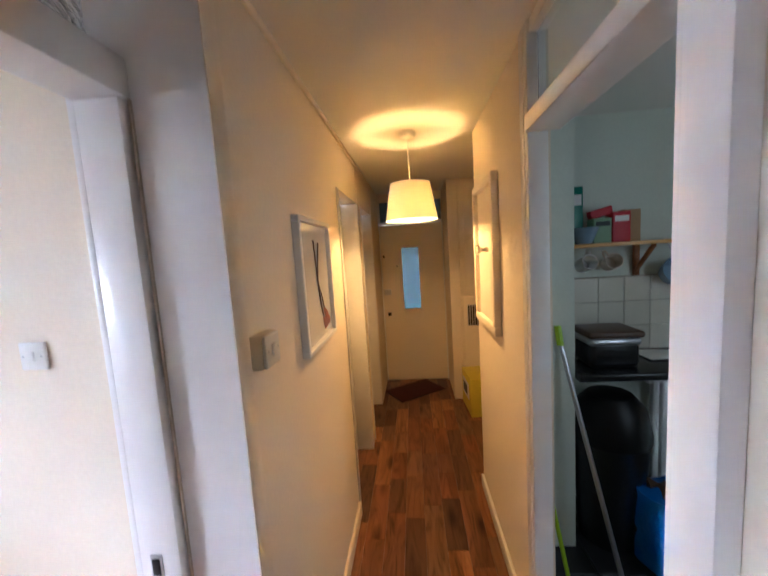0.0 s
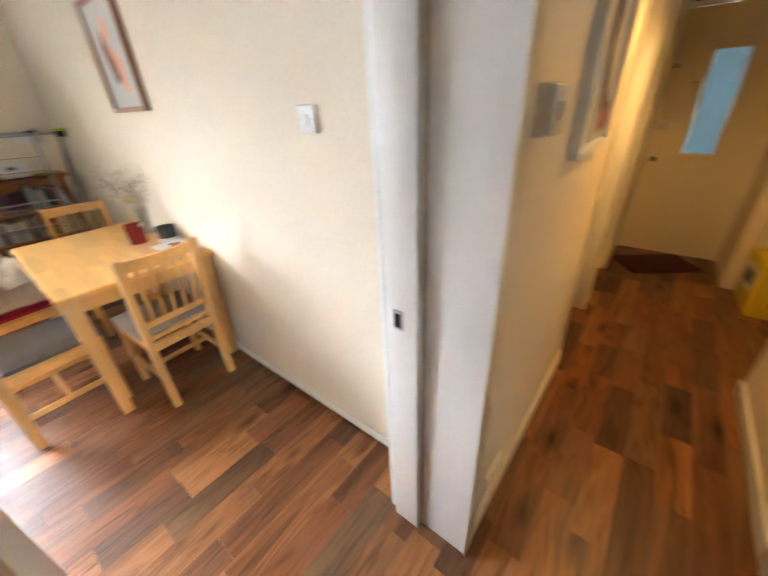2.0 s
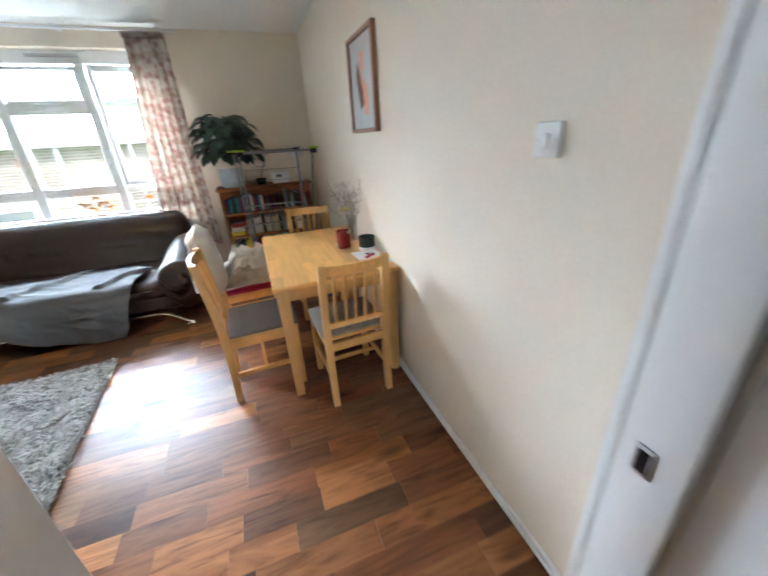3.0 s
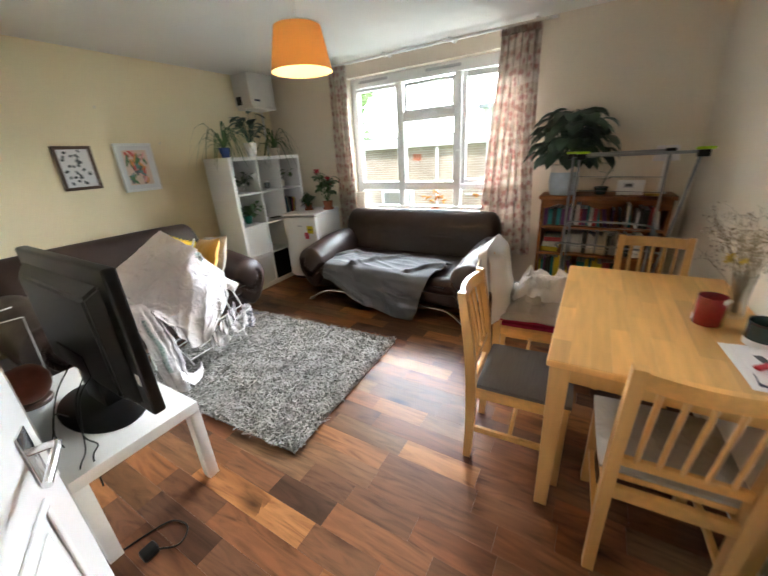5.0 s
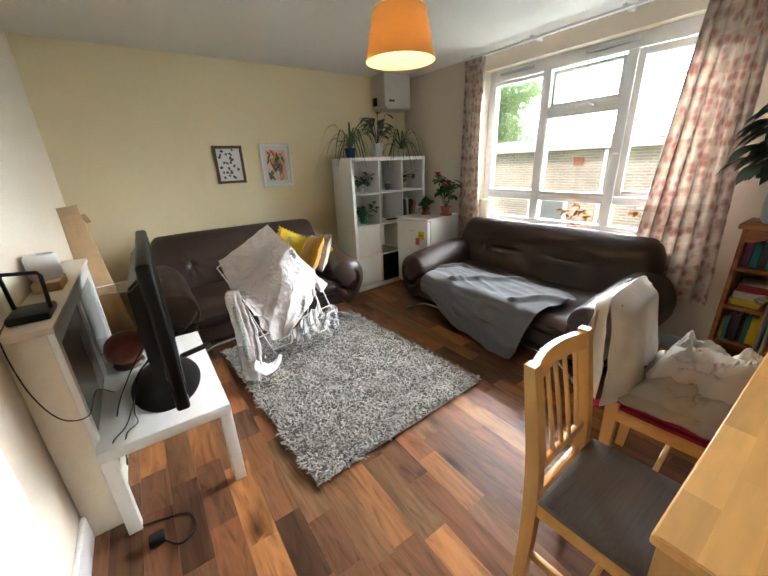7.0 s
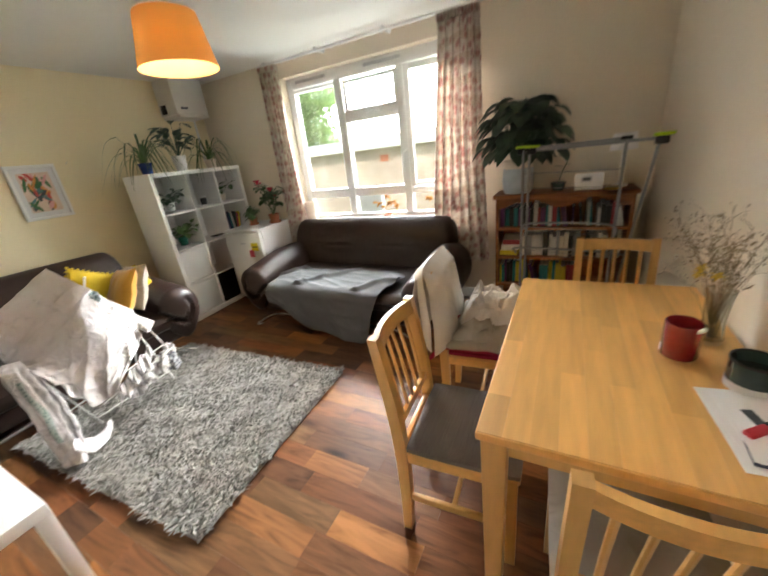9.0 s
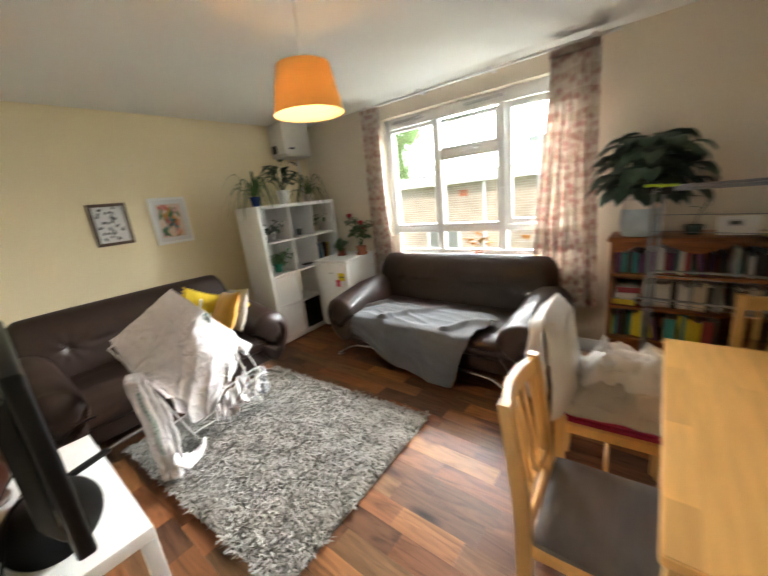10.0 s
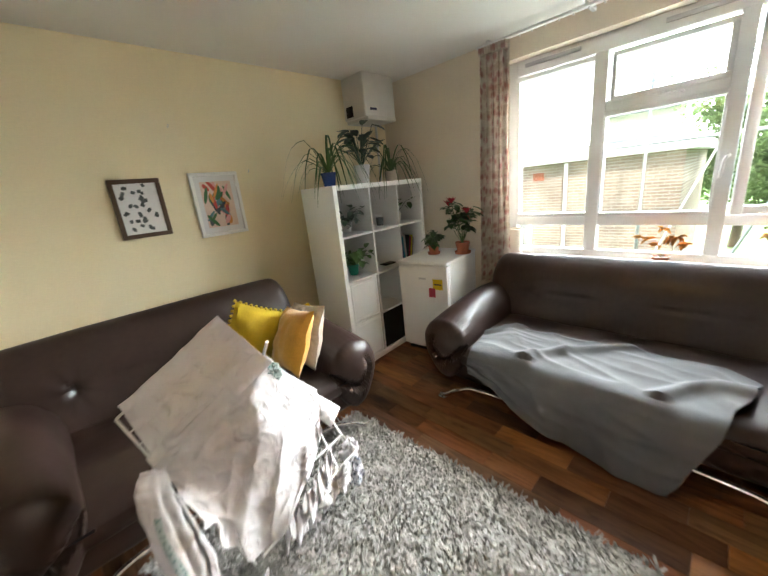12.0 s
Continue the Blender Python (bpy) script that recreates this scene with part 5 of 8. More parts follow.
# grey throw on the window sofa
def throw_fn(u, v):
    # back edge, front of the seat and the uneven hanging hem
    y = (-1.80 + 0.02 * v) + (1.28 - 0.24 * v - 0.05 * max(0, v - 0.5)) * u
    xb = -3.80 + 0.16 * max(0, 0.10 - u) / 0.10 + 0.10 * max(0, u - 0.9) / 0.1
    xf = -3.42
    q = max(0, min(1, (u - 0.02) / 0.62))
    hang = (0.36 + 0.02 * math.sin(9 * u)) * (0.32 + 0.68 * q * q * (3 - 2 * q)) * min(1, 0.7 + u * 3)
    L = v * (xf - xb + 0.09 + hang)
    crease = ridges(u - 0.5 * v, v, 5.0, 3.4, (1, 0.3))
    if L < xf - xb:
        x, z = xb + L, 0.452 - 0.02 * (L / (xf - xb)) ** 2
        lift = 0.006 + 0.024 * crease + 0.030 * max(0, math.sin(13 * u + 4 * v + 2 * math.sin(3 * v))) ** 8 + abs(crumple(u, v, 0.006, 5, 3))
        return (x, y + crumple(v, u, 0.012, 4, 9), z + lift)
    d = L - (xf - xb)
    ang = min(1.5, d / 0.06)
    k = min(1, d * 7)
    x = xf + 0.06 * math.sin(ang) + k * (0.016 * math.sin(13 * u + 1 + 2 * v) + 0.034 * (crease - 0.3) + 0.016)
    z = 0.432 - 0.06 * (1 - math.cos(ang)) - max(0, d - 0.09) + (1 - k) * (0.006 + 0.020 * crease)
    return (x + 0.012, y + crumple(v, u, 0.012, 4, 9), max(0.012, z))


tagged(part("throw_blanket", sheet(throw_fn, 110, 90, 0.006), M["grey_cloth"]), "grey cotton throw spread over the sofa seat", "blanket")


# ---- cushions ----
def cushion(m, mat, label, size, trim=None):
    c = thing("cushion", m, label, "cushion", "cushions on the sofa")
    bm = bmesh.new()
    g = {}
    n = 18
    for s in (-1, 1):
        for i in range(n + 1):
            for j in range(n + 1):
                u, v = i / n * 2 - 1, j / n * 2 - 1
                edge = i in (0, n) or j in (0, n)
                if edge and s == 1:
                    g[s, i, j] = g[-1, i, j]
                    continue
                t = (max(0, 1 - abs(u) ** 2.6) * max(0, 1 - abs(v) ** 2.6)) ** 0.55
                pin = 1 - 0.07 * (1 - abs(v) ** 2)
                pin2 = 1 - 0.07 * (1 - abs(u) ** 2)
                g[s, i, j] = bm.verts.new((u * size / 2 * pin, s * 0.075 * t + crumple(u, v, 0.010, 2.5, s * 2.0 + size), v * size / 2 * pin2))
    for s in (-1, 1):
        for i in range(n):
            for j in range(n):
                q = (g[s, i, j], g[s, i + 1, j], g[s, i + 1, j + 1], g[s, i, j + 1])
                bm.faces.new(q if s < 0 else q[::-1])
    part("cover", bm, mat, c)
    if trim:
        bm = bmesh.new()
        for k in range(44):
            t = k / 44 * 4
            side, f = int(t), (t - int(t)) * 2 - 1
            x, z = ((f, 1), (1, -f), (-f, -1), (-1, f))[side]
            bmesh.ops.create_icosphere(bm, subdivisions=1, radius=0.011, matrix=Matrix.Translation((x * size / 2 * (0.93 + 0.07 * abs(f)) + 0.004, 0, z * size / 2 * (0.93 + 0.07 * abs(f)))))
        part("pompom_trim", bm, trim, c, "mustard pompom trim")
    return c


cushion(pose(-2.454, -2.80, 0.673, -9.5, -27, -12), M["mustard"], "mustard velvet cushion with pompom edge", 0.36, M["mustard"])
cushion(pose(-2.539, -2.494, 0.665, 28, 7, -95), M["ochre"], "ochre velvet cushion leaning on the sofa arm", 0.38)
cushion(pose(-2.625, -2.50, 0.665, 24, 7, -92), M["beige_cloth"], "striped beige cushion behind an ochre one", 0.38)
cushion(pose(-2.70, -2.66, 0.61, -14, 20, -60), M["mustard"], "mustard cushion tucked behind the others", 0.36)

# ---- shag rug ----
rug = thing("rug", pose(-2.255, -1.52, 0, 0, 0, 3.0), "grey shaggy wool rug on the wooden floor", "rug")
HX, HY = 0.625, 0.825
part("backing", box(-HX, HX, -HY, HY, 0.0, 0.010, 0.004), M["shag"], rug)
rg = np.random.RandomState(4)
N = 15000
base = np.stack([rg.uniform(-HX, HX, N), rg.uniform(-HY, HY, N), np.full(N, 0.008)], 1)
verts, faces = [], []
for i in range(N):
    bx, by, bz = base[i]
    lean_x = noise.noise(Vector((bx * 9, by * 9, 0))) * 0.022
    lean_y = noise.noise(Vector((bx * 9 + 40, by * 9, 0))) * 0.022
    for k in range(3):
        a = rg.uniform(0, 6.28)
        dx, dy = lean_x + rg.normal(0, 0.011), lean_y + rg.normal(0, 0.011)
        hgt = rg.uniform(0.018, 0.032)
        wx, wy = 0.0056 * math.cos(a), 0.0056 * math.sin(a)
        ox, oy = bx + rg.normal(0, 0.004), by + rg.normal(0, 0.004)
        n = len(verts)
        verts += [(ox - wx, oy - wy, bz), (ox + wx, oy + wy, bz), (ox + wx + dx * 0.55, oy + wy + dy * 0.55, bz + hgt * 0.75), (ox - wx + dx * 0.55, oy - wy + dy * 0.55, bz + hgt * 0.75),
                  (ox + wx * 0.75 + dx * 1.35, oy + wy * 0.75 + dy * 1.35, bz + hgt * 0.95), (ox - wx * 0.75 + dx * 1.35, oy - wy * 0.75 + dy * 1.35, bz + hgt * 0.95)]
        faces += [(n, n + 1, n + 2, n + 3), (n + 3, n + 2, n + 4, n + 5)]
me = bpy.data.meshes.new("pile")
me.from_pydata(verts, [], faces)
me.materials.append(M["shag"])
pile = new("pile", me)
pile.parent = rug
tagged(pile, "long grey wool pile", kind="stuff")

# ---- television corner ----
tvt = thing("tv_table", pose(-1.165, -1.41, 0), "low white side table under the television", "table")
part("tabletop", box(-0.245, 0.245, -0.475, 0.475, 0.395, 0.445, 0.003), M["white_satin"], tvt)
for x in (-0.22, 0.22):
    for y in (-0.45, 0.45):
        part("leg", box(x - 0.025, x + 0.025, y - 0.025, y + 0.025, 0, 0.395, 0.002), M["white_satin"], tvt)
tv = thing("television", pose(-1.225, -1.33, 0.445, 0, 0, -1), "black flat-screen television seen from behind and edge-on", "television")
part("bezel", box(-0.045, 0.005, -0.47, 0.47, 0.10, 0.715, 0.012, 3), M["black_plastic"], tv)
part("screen", box(-0.047, -0.044, -0.435, 0.435, 0.145, 0.68), M["screen"], tv, "dark glossy screen")
bm = box(0.003, 0.055, -0.42, 0.42, 0.13, 0.66)
for v in bm.verts:
    if v.co.x > 0.03:
        v.co.y *= 0.86
        v.co.z = 0.39 + (v.co.z - 0.39) * 0.80
bmesh.ops.bevel(bm, geom=bm.edges[:], offset=0.012, segments=2, affect="EDGES")
part("back_cover", bm, M["black_plastic"], tv)
part("port_panel", box(0.05, 0.06, -0.2, 0.1, 0.20, 0.30, 0.004), M["black_plastic"], tv)
part("rating_label", box(0.0045, 0.0062, 0.425, 0.455, 0.24, 0.29), M["paper"], tv, "small white rating label")
part("neck", box(-0.02, 0.05, -0.10, 0.10, 0.02, 0.18, 0.01), M["black_plastic"], tv)
bm = lathe([(0, 0), (0.27, 0), (0.275, 0.008), (0.25, 0.02), (0.12, 0.035), (0, 0.035)], 36)
for v in bm.verts:
    v.co.x = v.co.x * 0.56 + 0.035
part("stand_base", bm, M["black_plastic"], tv, "oval black stand")
tagged(part("remote_control", box(-0.085, 0.085, -0.022, 0.022, 0, 0.018, 0.008, 3), M["black_plastic"], None, "", pose(-1.36, -1.58, 0.446, 0, 0, 20)), "black remote control on the white table", "remote")
for i, pts in enumerate(([(-1.17, -1.25, 0.64), (-1.10, -1.20, 0.60), (-1.06, -1.16, 0.50), (-1.02, -1.05, 0.455), (-0.97, -0.97, 0.44), (-0.955, -0.94, 0.30)],
                         [(-1.16, -1.32, 0.62), (-1.09, -1.25, 0.56), (-1.05, -1.15, 0.46), (-1.06, -1.05, 0.452), (-1.02, -0.98, 0.455), (-1.0, -0.92, 0.36)],
                         [(-1.16, -1.42, 0.66), (-1.08, -1.42, 0.56), (-1.00, -1.30, 0.46), (-0.985, -1.15, 0.455)])):
    tagged(part("black_cable", tube(bend(pts, 6), 0.003, 6), M["black_plastic"]), "black cable hanging from the television", "cable", "television cables")
bm = bmesh.new()
bmesh.ops.create_icosphere(bm, subdivisions=3, radius=0.095)
for v in bm.verts:
    v.co *= 1 + 0.12 * noise.noise(v.co * 9)
    v.co.z = max(-0.088, min(0.088, v.co.z))
sl = thing("salt_lamp", pose(-1.035, -1.66, 0.556), "unlit orange-brown salt rock lamp", "lamp")
part("rock", bm, M["salt"], sl)
part("base", lathe([(0, -0.11), (0.07, -0.11), (0.075, -0.095), (0.07, -0.085), (0, -0.085)], 20), M["frame_brown"], sl)

# shallow cabinet against the east wall
cab = thing("cabinet", pose(0, 0, 0), "shallow cream cabinet with glazed front", "cabinet")
part("carcass", box(-0.905, -0.785, -2.25, -1.02, 0.0, 0.94, 0.003), M["magnolia"], cab)
part("top", box(-0.935, -0.782, -2.27, -1.0, 0.94, 0.968, 0.004), M["cream_glaze"], cab, "beige worn top")
bm = bmesh.new()
for q in ((-2.25, -1.02, 0.88, 0.94), (-2.25, -1.02, 0.05, 0.14), (-1.06, -1.02, 0.14, 0.88), (-2.25, -2.21, 0.14, 0.88), (-1.66, -1.61, 0.14, 0.88)):
    box(-0.928, -0.905, q[0], q[1], q[2], q[3], 0.002, 1, bm)
part("front_frame", bm, M["white_satin"], cab)
part("door_glass", box(-0.916, -0.910, -2.21, -1.06, 0.14, 0.88), M["grey_panel"], cab, "greyish glass panel")
rt = thing("router", pose(-0.86, -1.17, 0.968), "black wireless router with two upright loops", "router")
part("base", box(-0.06, 0.06, -0.08, 0.08, 0, 0.03, 0.008), M["black_plastic"], rt)
part("bracket", tube([(-0.058, 0.02, 0.028), (-0.060, 0.0, 0.15), (-0.052, -0.004, 0.162), (0.042, -0.02, 0.168), (0.050, -0.024, 0.156), (0.052, -0.045, 0.028)], 0.007, 8), M["black_plastic"], rt)
tagged(part("white_pot", lathe([(0, 0), (0.055, 0), (0.062, 0.02), (0.06, 0.10), (0.053, 0.115), (0.048, 0.11), (0.05, 0.03), (0, 0.02)], 24), M["white_satin"], None, "", pose(-0.85, -1.62, 1.012)), "white ceramic pot on a small box", "pot")
tagged(part("small_box", box(-0.05, 0.05, -0.09, 0.09, 0, 0.043, 0.004), M["cardboard"], None, "", pose(-0.855, -1.60, 0.969)), "small brown box under a white pot", "box")
tagged(part("router_cable", tube(bend([(-0.80, -1.10, 0.985), (-0.80, -1.00, 0.95), (-0.81, -0.99, 0.78), (-0.84, -0.985, 0.66), (-0.88, -0.985, 0.60), (-0.94, -0.98, 0.60), (-0.98, -1.0, 0.68), (-1.02, -1.06, 0.62)], 8), 0.0023, 6), M["black_plastic"]), "black cable looping off the cabinet", "cable")
cl = thing("floor_plug", pose(-1.02, -0.83, 0), "black adaptor plug and looped cable on the floor", "cable")
part("plug", box(-0.03, 0.03, -0.025, 0.025, 0, 0.04, 0.01, 3), M["black_plastic"], cl)
part("lead", tube(bend([(-0.02, 0.02, 0.02), (-0.08, 0.07, 0.006), (-0.14, 0.03, 0.006), (-0.12, -0.06, 0.006), (-0.02, -0.10, 0.006), (0.06, -0.12, 0.01), (0.08, -0.14, 0.05)], 6), 0.004, 6), M["black_plastic"], cl)
cdb = thing("cardboard_box", pose(-0.93, -2.95, 0.0, 5, 6, 8), "tall brown cardboard carton leaning in the corner", "box")
part("carton", box(-0.10, 0.10, -0.09, 0.09, 0, 1.18, 0.004), M["cardboard"], cdb)
part("flap", box(-0.10, 0.105, -0.004, 0.0, 0, 0.07), M["cardboard"], cdb, "", pose(0, 0.09, 1.18, -25, 0, 0))
part("flap", box(-0.03, 0.0, -0.08, 0.08, -0.05, 0.02), M["cardboard"], cdb, "", pose(-0.10, 0, 1.15, 0, 15, 0))
part("tape_strip", box(-0.0305, 0.03, 0.0905, 0.0915, 0.02, 1.16), M["cardboard"], cdb)
for i in range(14):
    part("printed_bar", box(-0.1018, -0.1005, -0.018, 0.018 - 0.012 * (i % 3), 0.70 - i * 0.026, 0.718 - i * 0.026), M["ink"], cdb)


# ---- drying rack with washing, in front of the sofa ----
rack = thing("clothes_rack", pose(0, 0, 0), "folding white wire rack set up before the sofa", "drying rack")


def rod(a, b, r=0.0055, name="rod"):
    part(name, tube([a, b], r, 6), M["white_satin"], rack)


WA, WB, WN, WC = Vector((-1.66, -2.25, 0.755)), Vector((-2.08, -2.19, 1.005)), Vector((-2.115, -1.92, 0.90)), Vector((-1.72, -2.07, 0.605))
rod(WA, WC)
rod(WA, WB)
rod(WB, WN)
rod(WC, WN)
for k in (0.25, 0.5, 0.75):
    rod(WA.lerp(WC, k) - Vector((0, 0, 0.02)), WB.lerp(WN, k) - Vector((0, 0, 0.02)), 0.003)
rod(WN, (-2.125, -1.865, 0.985), 0.007, "end_hook")
rod(WN, (-2.31, -1.925, 0.65))
rod((-2.31, -1.925, 0.65), (-2.425, -1.947, 0.332))
rod((-2.425, -1.947, 0.332), (-1.80, -1.93, 0.24))
rod((-2.40, -1.80, 0.345), (-1.90, -1.76, 0.25))
rod((-2.40, -1.80, 0.345), (-2.425, -1.947, 0.332))
rod((-2.34, -2.10, 0.52), (-2.395, -1.93, 0.055), 0.006, "leg")
rod((-1.76, -2.05, 0.50), (-1.905, -1.92, 0.05), 0.006, "leg")
rod((-2.31, -1.955, 0.66), (-2.25, -2.16, 0.02), 0.006, "leg")
rod((-1.72, -2.07, 0.605), (-1.74, -2.17, 0.02), 0.006, "leg")
rod((-1.89, -1.93, 0.10), (-2.39, -1.94, 0.12))


# a pale cloth laid over the tilted upper wing
def wing_fn(u, v):
    p = Vector((-1.685, -2.25, 0.785)).lerp(Vector((-2.08, -2.195, 1.02)), u)
    q = WC.lerp(WN, u * 1.0) + Vector((0, 0, 0.012))
    r = p.lerp(q, v) + Vector((0, 0, 0.010 - 0.012 * math.sin(math.pi * u) * math.sin(math.pi * v)))
    f = 0.016 * ridges(u + 0.3 * v, v, 1.0, 2.0, (0.6, 1)) + crumple(u, v, 0.008, 4, 3) + 0.006 * ridges(u - 0.6 * v, v, 4.0, 5.0, (1, 0.3))
    return r + Vector((0.3, 0.6, 0.7)) * f


case = tagged(part("pillowcase", sheet(wing_fn, 70, 50, 0.003), M["white_cloth"]), "white pillowcase stretched over the rack", "laundry", "washing on the rack")


def flap_fn(u, v):
    p = Vector((-1.685, -2.25, 0.785)).lerp(WC + Vector((0, 0, 0.01)), u)
    return p + Vector((-0.03 * v, -0.035 * v + 0.012 * math.sin(9 * u + 3 * v) * v, -(0.12 + 0.05 * math.sin(5 * u)) * v))


part("hanging_hem", sheet(flap_fn, 24, 12, 0.003), M["white_cloth"], case, "hem hanging under the wing")


# the blouse hanging down the front
def front_fn(u, v):
    top = along(((-1.712, -2.09, 0.632), (-1.91, -2.03, 0.785), (-2.10, -1.935, 0.922), (-2.21, -1.915, 0.79), (-2.315, -1.90, 0.665)), u)
    low = along(((-1.79, -1.815, 0.475), (-1.87, -1.79, 0.27), (-1.985, -1.765, 0.265), (-2.14, -1.79, 0.38), (-2.275, -1.855, 0.49)), u)
    p = top.lerp(low, v)
    n = Vector((0.55, 0.55, 0.62))
    belly = 0.022 * math.sin(math.pi * v) * math.sin(math.pi * min(1, u * 1.05))
    drape = 0.008 * math.sin(15 * u + 6 * v + 1.6 * math.sin(5 * v)) * v + 0.026 * (ridges(u + 0.45 * v, v, 3.0, 3.4, (1, 0.4)) - 0.3) + 0.008 * (ridges(u - 0.3 * v, v, 8.0, 6.5, (1, 0.5)) - 0.3) + 0.006 * math.sin(13 * v - 8 * u)
    ruff = 0.024 * math.sin(34 * u + 2.5 * math.sin(6 * u) + 2 * v) * max(0, v - 0.6) / 0.4
    return p + n * (0.020 + belly + drape * min(1, 0.3 + 4 * v) + crumple(u, v, 0.006, 6, 6)) + Vector((0.6, 0.6, 0.0)) * ruff


blouse = tagged(part("white_blouse", sheet(front_fn, 130, 90, 0.003), M["white_cloth"]), "white frilled blouse hanging over the rack", "laundry", "washing on the rack")
part("collar", sheet(lambda u, v: Vector((-2.03, -1.955, 0.862)).lerp(Vector((-2.115, -1.925, 0.925)), u) + Vector((0.022, 0.03, 0.024)) + Vector((0.02, 0.045, -0.060 + 0.02 * u)) * v + Vector((-0.05 * v * u, 0.012 * math.sin(3.1 * v), 0)), 20, 14, 0.003), M["white_cloth"], blouse, "turned-down collar")


def short_fn(u, v):
    a = 2 * math.pi * u
    c = Vector((-2.27, -1.985, 0.665)).lerp(Vector((-2.335, -1.83, 0.54)), v)
    r = 0.038 + 0.018 * v + 0.007 * math.sin(3 * a + 5 * v)
    return c + Vector((0.6, 0.3, -0.2)) * (r * 1.25 * math.cos(a)) + Vector((0.1, 0.5, 0.65)) * (r * 0.5 * math.sin(a))


part("short_sleeve", sheet(short_fn, 32, 18, 0.003), M["white_cloth"], blouse, "short sleeve spread on the rack")


def frill_fn(u, v):
    p = along(((-2.27, -1.80, 0.43), (-2.14, -1.755, 0.36), (-1.99, -1.76, 0.27)), u)
    w = 0.030 * math.sin(30 * u + 3 * v) * (0.3 + v) + 0.012 * math.sin(67 * u)
    return p + Vector((0.5 * w, 0.8 * w, 0.02 - 0.10 * v + 0.014 * math.sin(22 * u)))


part("frill", sheet(frill_fn, 90, 14, 0.003), M["white_cloth"], blouse, "crumpled frill along the hem")


def sleeve_fn(u, v):
    a = 2 * math.pi * u
    c = along(((-1.70, -2.03, 0.62), (-1.68, -1.93, 0.57), (-1.685, -1.83, 0.36), (-1.675, -1.73, 0.17), (-1.66, -1.66, 0.065)), v)
    r = 0.034 + 0.026 * min(1, v * 2.2) + 0.016 * math.sin(math.pi * v) - 0.014 * v
    r *= 1 + 0.20 * math.sin(3 * a + 5 * v) + 0.10 * math.sin(7 * a - 4 * v) + 0.40 * (ridges(u, v, 7.0, 5.0, (1, 0.22)) - 0.3)
    return c + Vector((-0.75, 0.65, 0)) * (r * math.cos(a)) + Vector((0.40, 0.42, 0.25)) * (r * 0.62 * math.sin(a))


def cuff_fn(u, v):
    a = 2 * math.pi * u
    c = along(((-1.70, -1.68, 0.16), (-1.77, -1.70, 0.085), (-1.85, -1.75, 0.07), (-1.90, -1.80, 0.085)), v)
    r = 0.05 * (1 + 0.2 * math.sin(2 * a + 7 * v) + 0.3 * (ridges(u, v, 2.0, 3.5, (1, 0.4)) - 0.3)) * (0.8 + 0.35 * abs(v - 0.5))
    return c + Vector((0.5 * r * math.cos(a), 0.8 * r * math.cos(a), 0.65 * r * math.sin(a)))


trail = thing("long_sleeved_shirt", pose(0, 0, 0), "white long-sleeved shirt trailing from the rack to the floor", "laundry", "washing on the rack")
part("sleeve", sheet(sleeve_fn, 56, 60, 0.003), M["white_cloth"], trail)
part("cuff", sheet(cuff_fn, 36, 24, 0.003), M["white_cloth"], trail, "crumpled cuff on the rug")
part("printed_sprig", sheet(lambda u, v: Vector(sleeve_fn(0.20 + 0.06 * u + 0.02 * math.sin(9 * v), 0.30 + 0.42 * v)) + Vector((0.004, 0.004, 0.003)), 6, 24, 0.001), M["sage_print"], trail, "faded green printed sprig")
for i, (x, y, z, s, mt) in enumerate(((-2.41, -1.87, 0.30, 0.040, "white_cloth"), (-2.37, -1.80, 0.25, 0.045, "grey_stripe"), (-2.30, -1.79, 0.27, 0.042, "white_cloth"), (-2.20, -1.79, 0.26, 0.045, "white_cloth"), (-2.10, -1.80, 0.22, 0.045, "white_cloth"), (-1.93, -1.90, 0.36, 0.05, "navy_cloth"), (-2.14, -1.90, 0.84, 0.026, "sage_print"))):
    def knot(u, v):
        a, t = 2 * math.pi * u, math.pi * v
        r = s * (0.8 + 0.35 * math.sin(3 * a + 4 * v + i) * math.sin(t) + 0.9 * (ridges(u * 2, v * 2, i * 3.0, 3, (1, 0.7)) - 0.25))
        return (r * math.sin(t) * math.cos(a), 0.7 * r * math.sin(t) * math.sin(a), 1.25 * r * math.cos(t))
    tagged(part("small_garment", sheet(knot, 36, 20, 0.002), M[mt], None, "", pose(x, y, z)), "small crumpled garment drying on the rack", "laundry", "washing on the rack")

fold = thing("folded_rack", pose(0, 0, 0), "folded metal wire rack behind the television", "drying rack")
for a, b2 in (((-0.955, -1.86, 0.865), (-1.165, -2.02, 0.835)), ((-0.965, -1.94, 0.80), (-1.19, -2.03, 0.765)), ((-0.96, -1.90, 0.02), (-0.955, -1.86, 0.865)), ((-1.19, -2.03, 0.765), (-1.17, -2.06, 0.02))):
    part("rod", tube([a, b2], 0.0035, 6), M["steel"], fold)

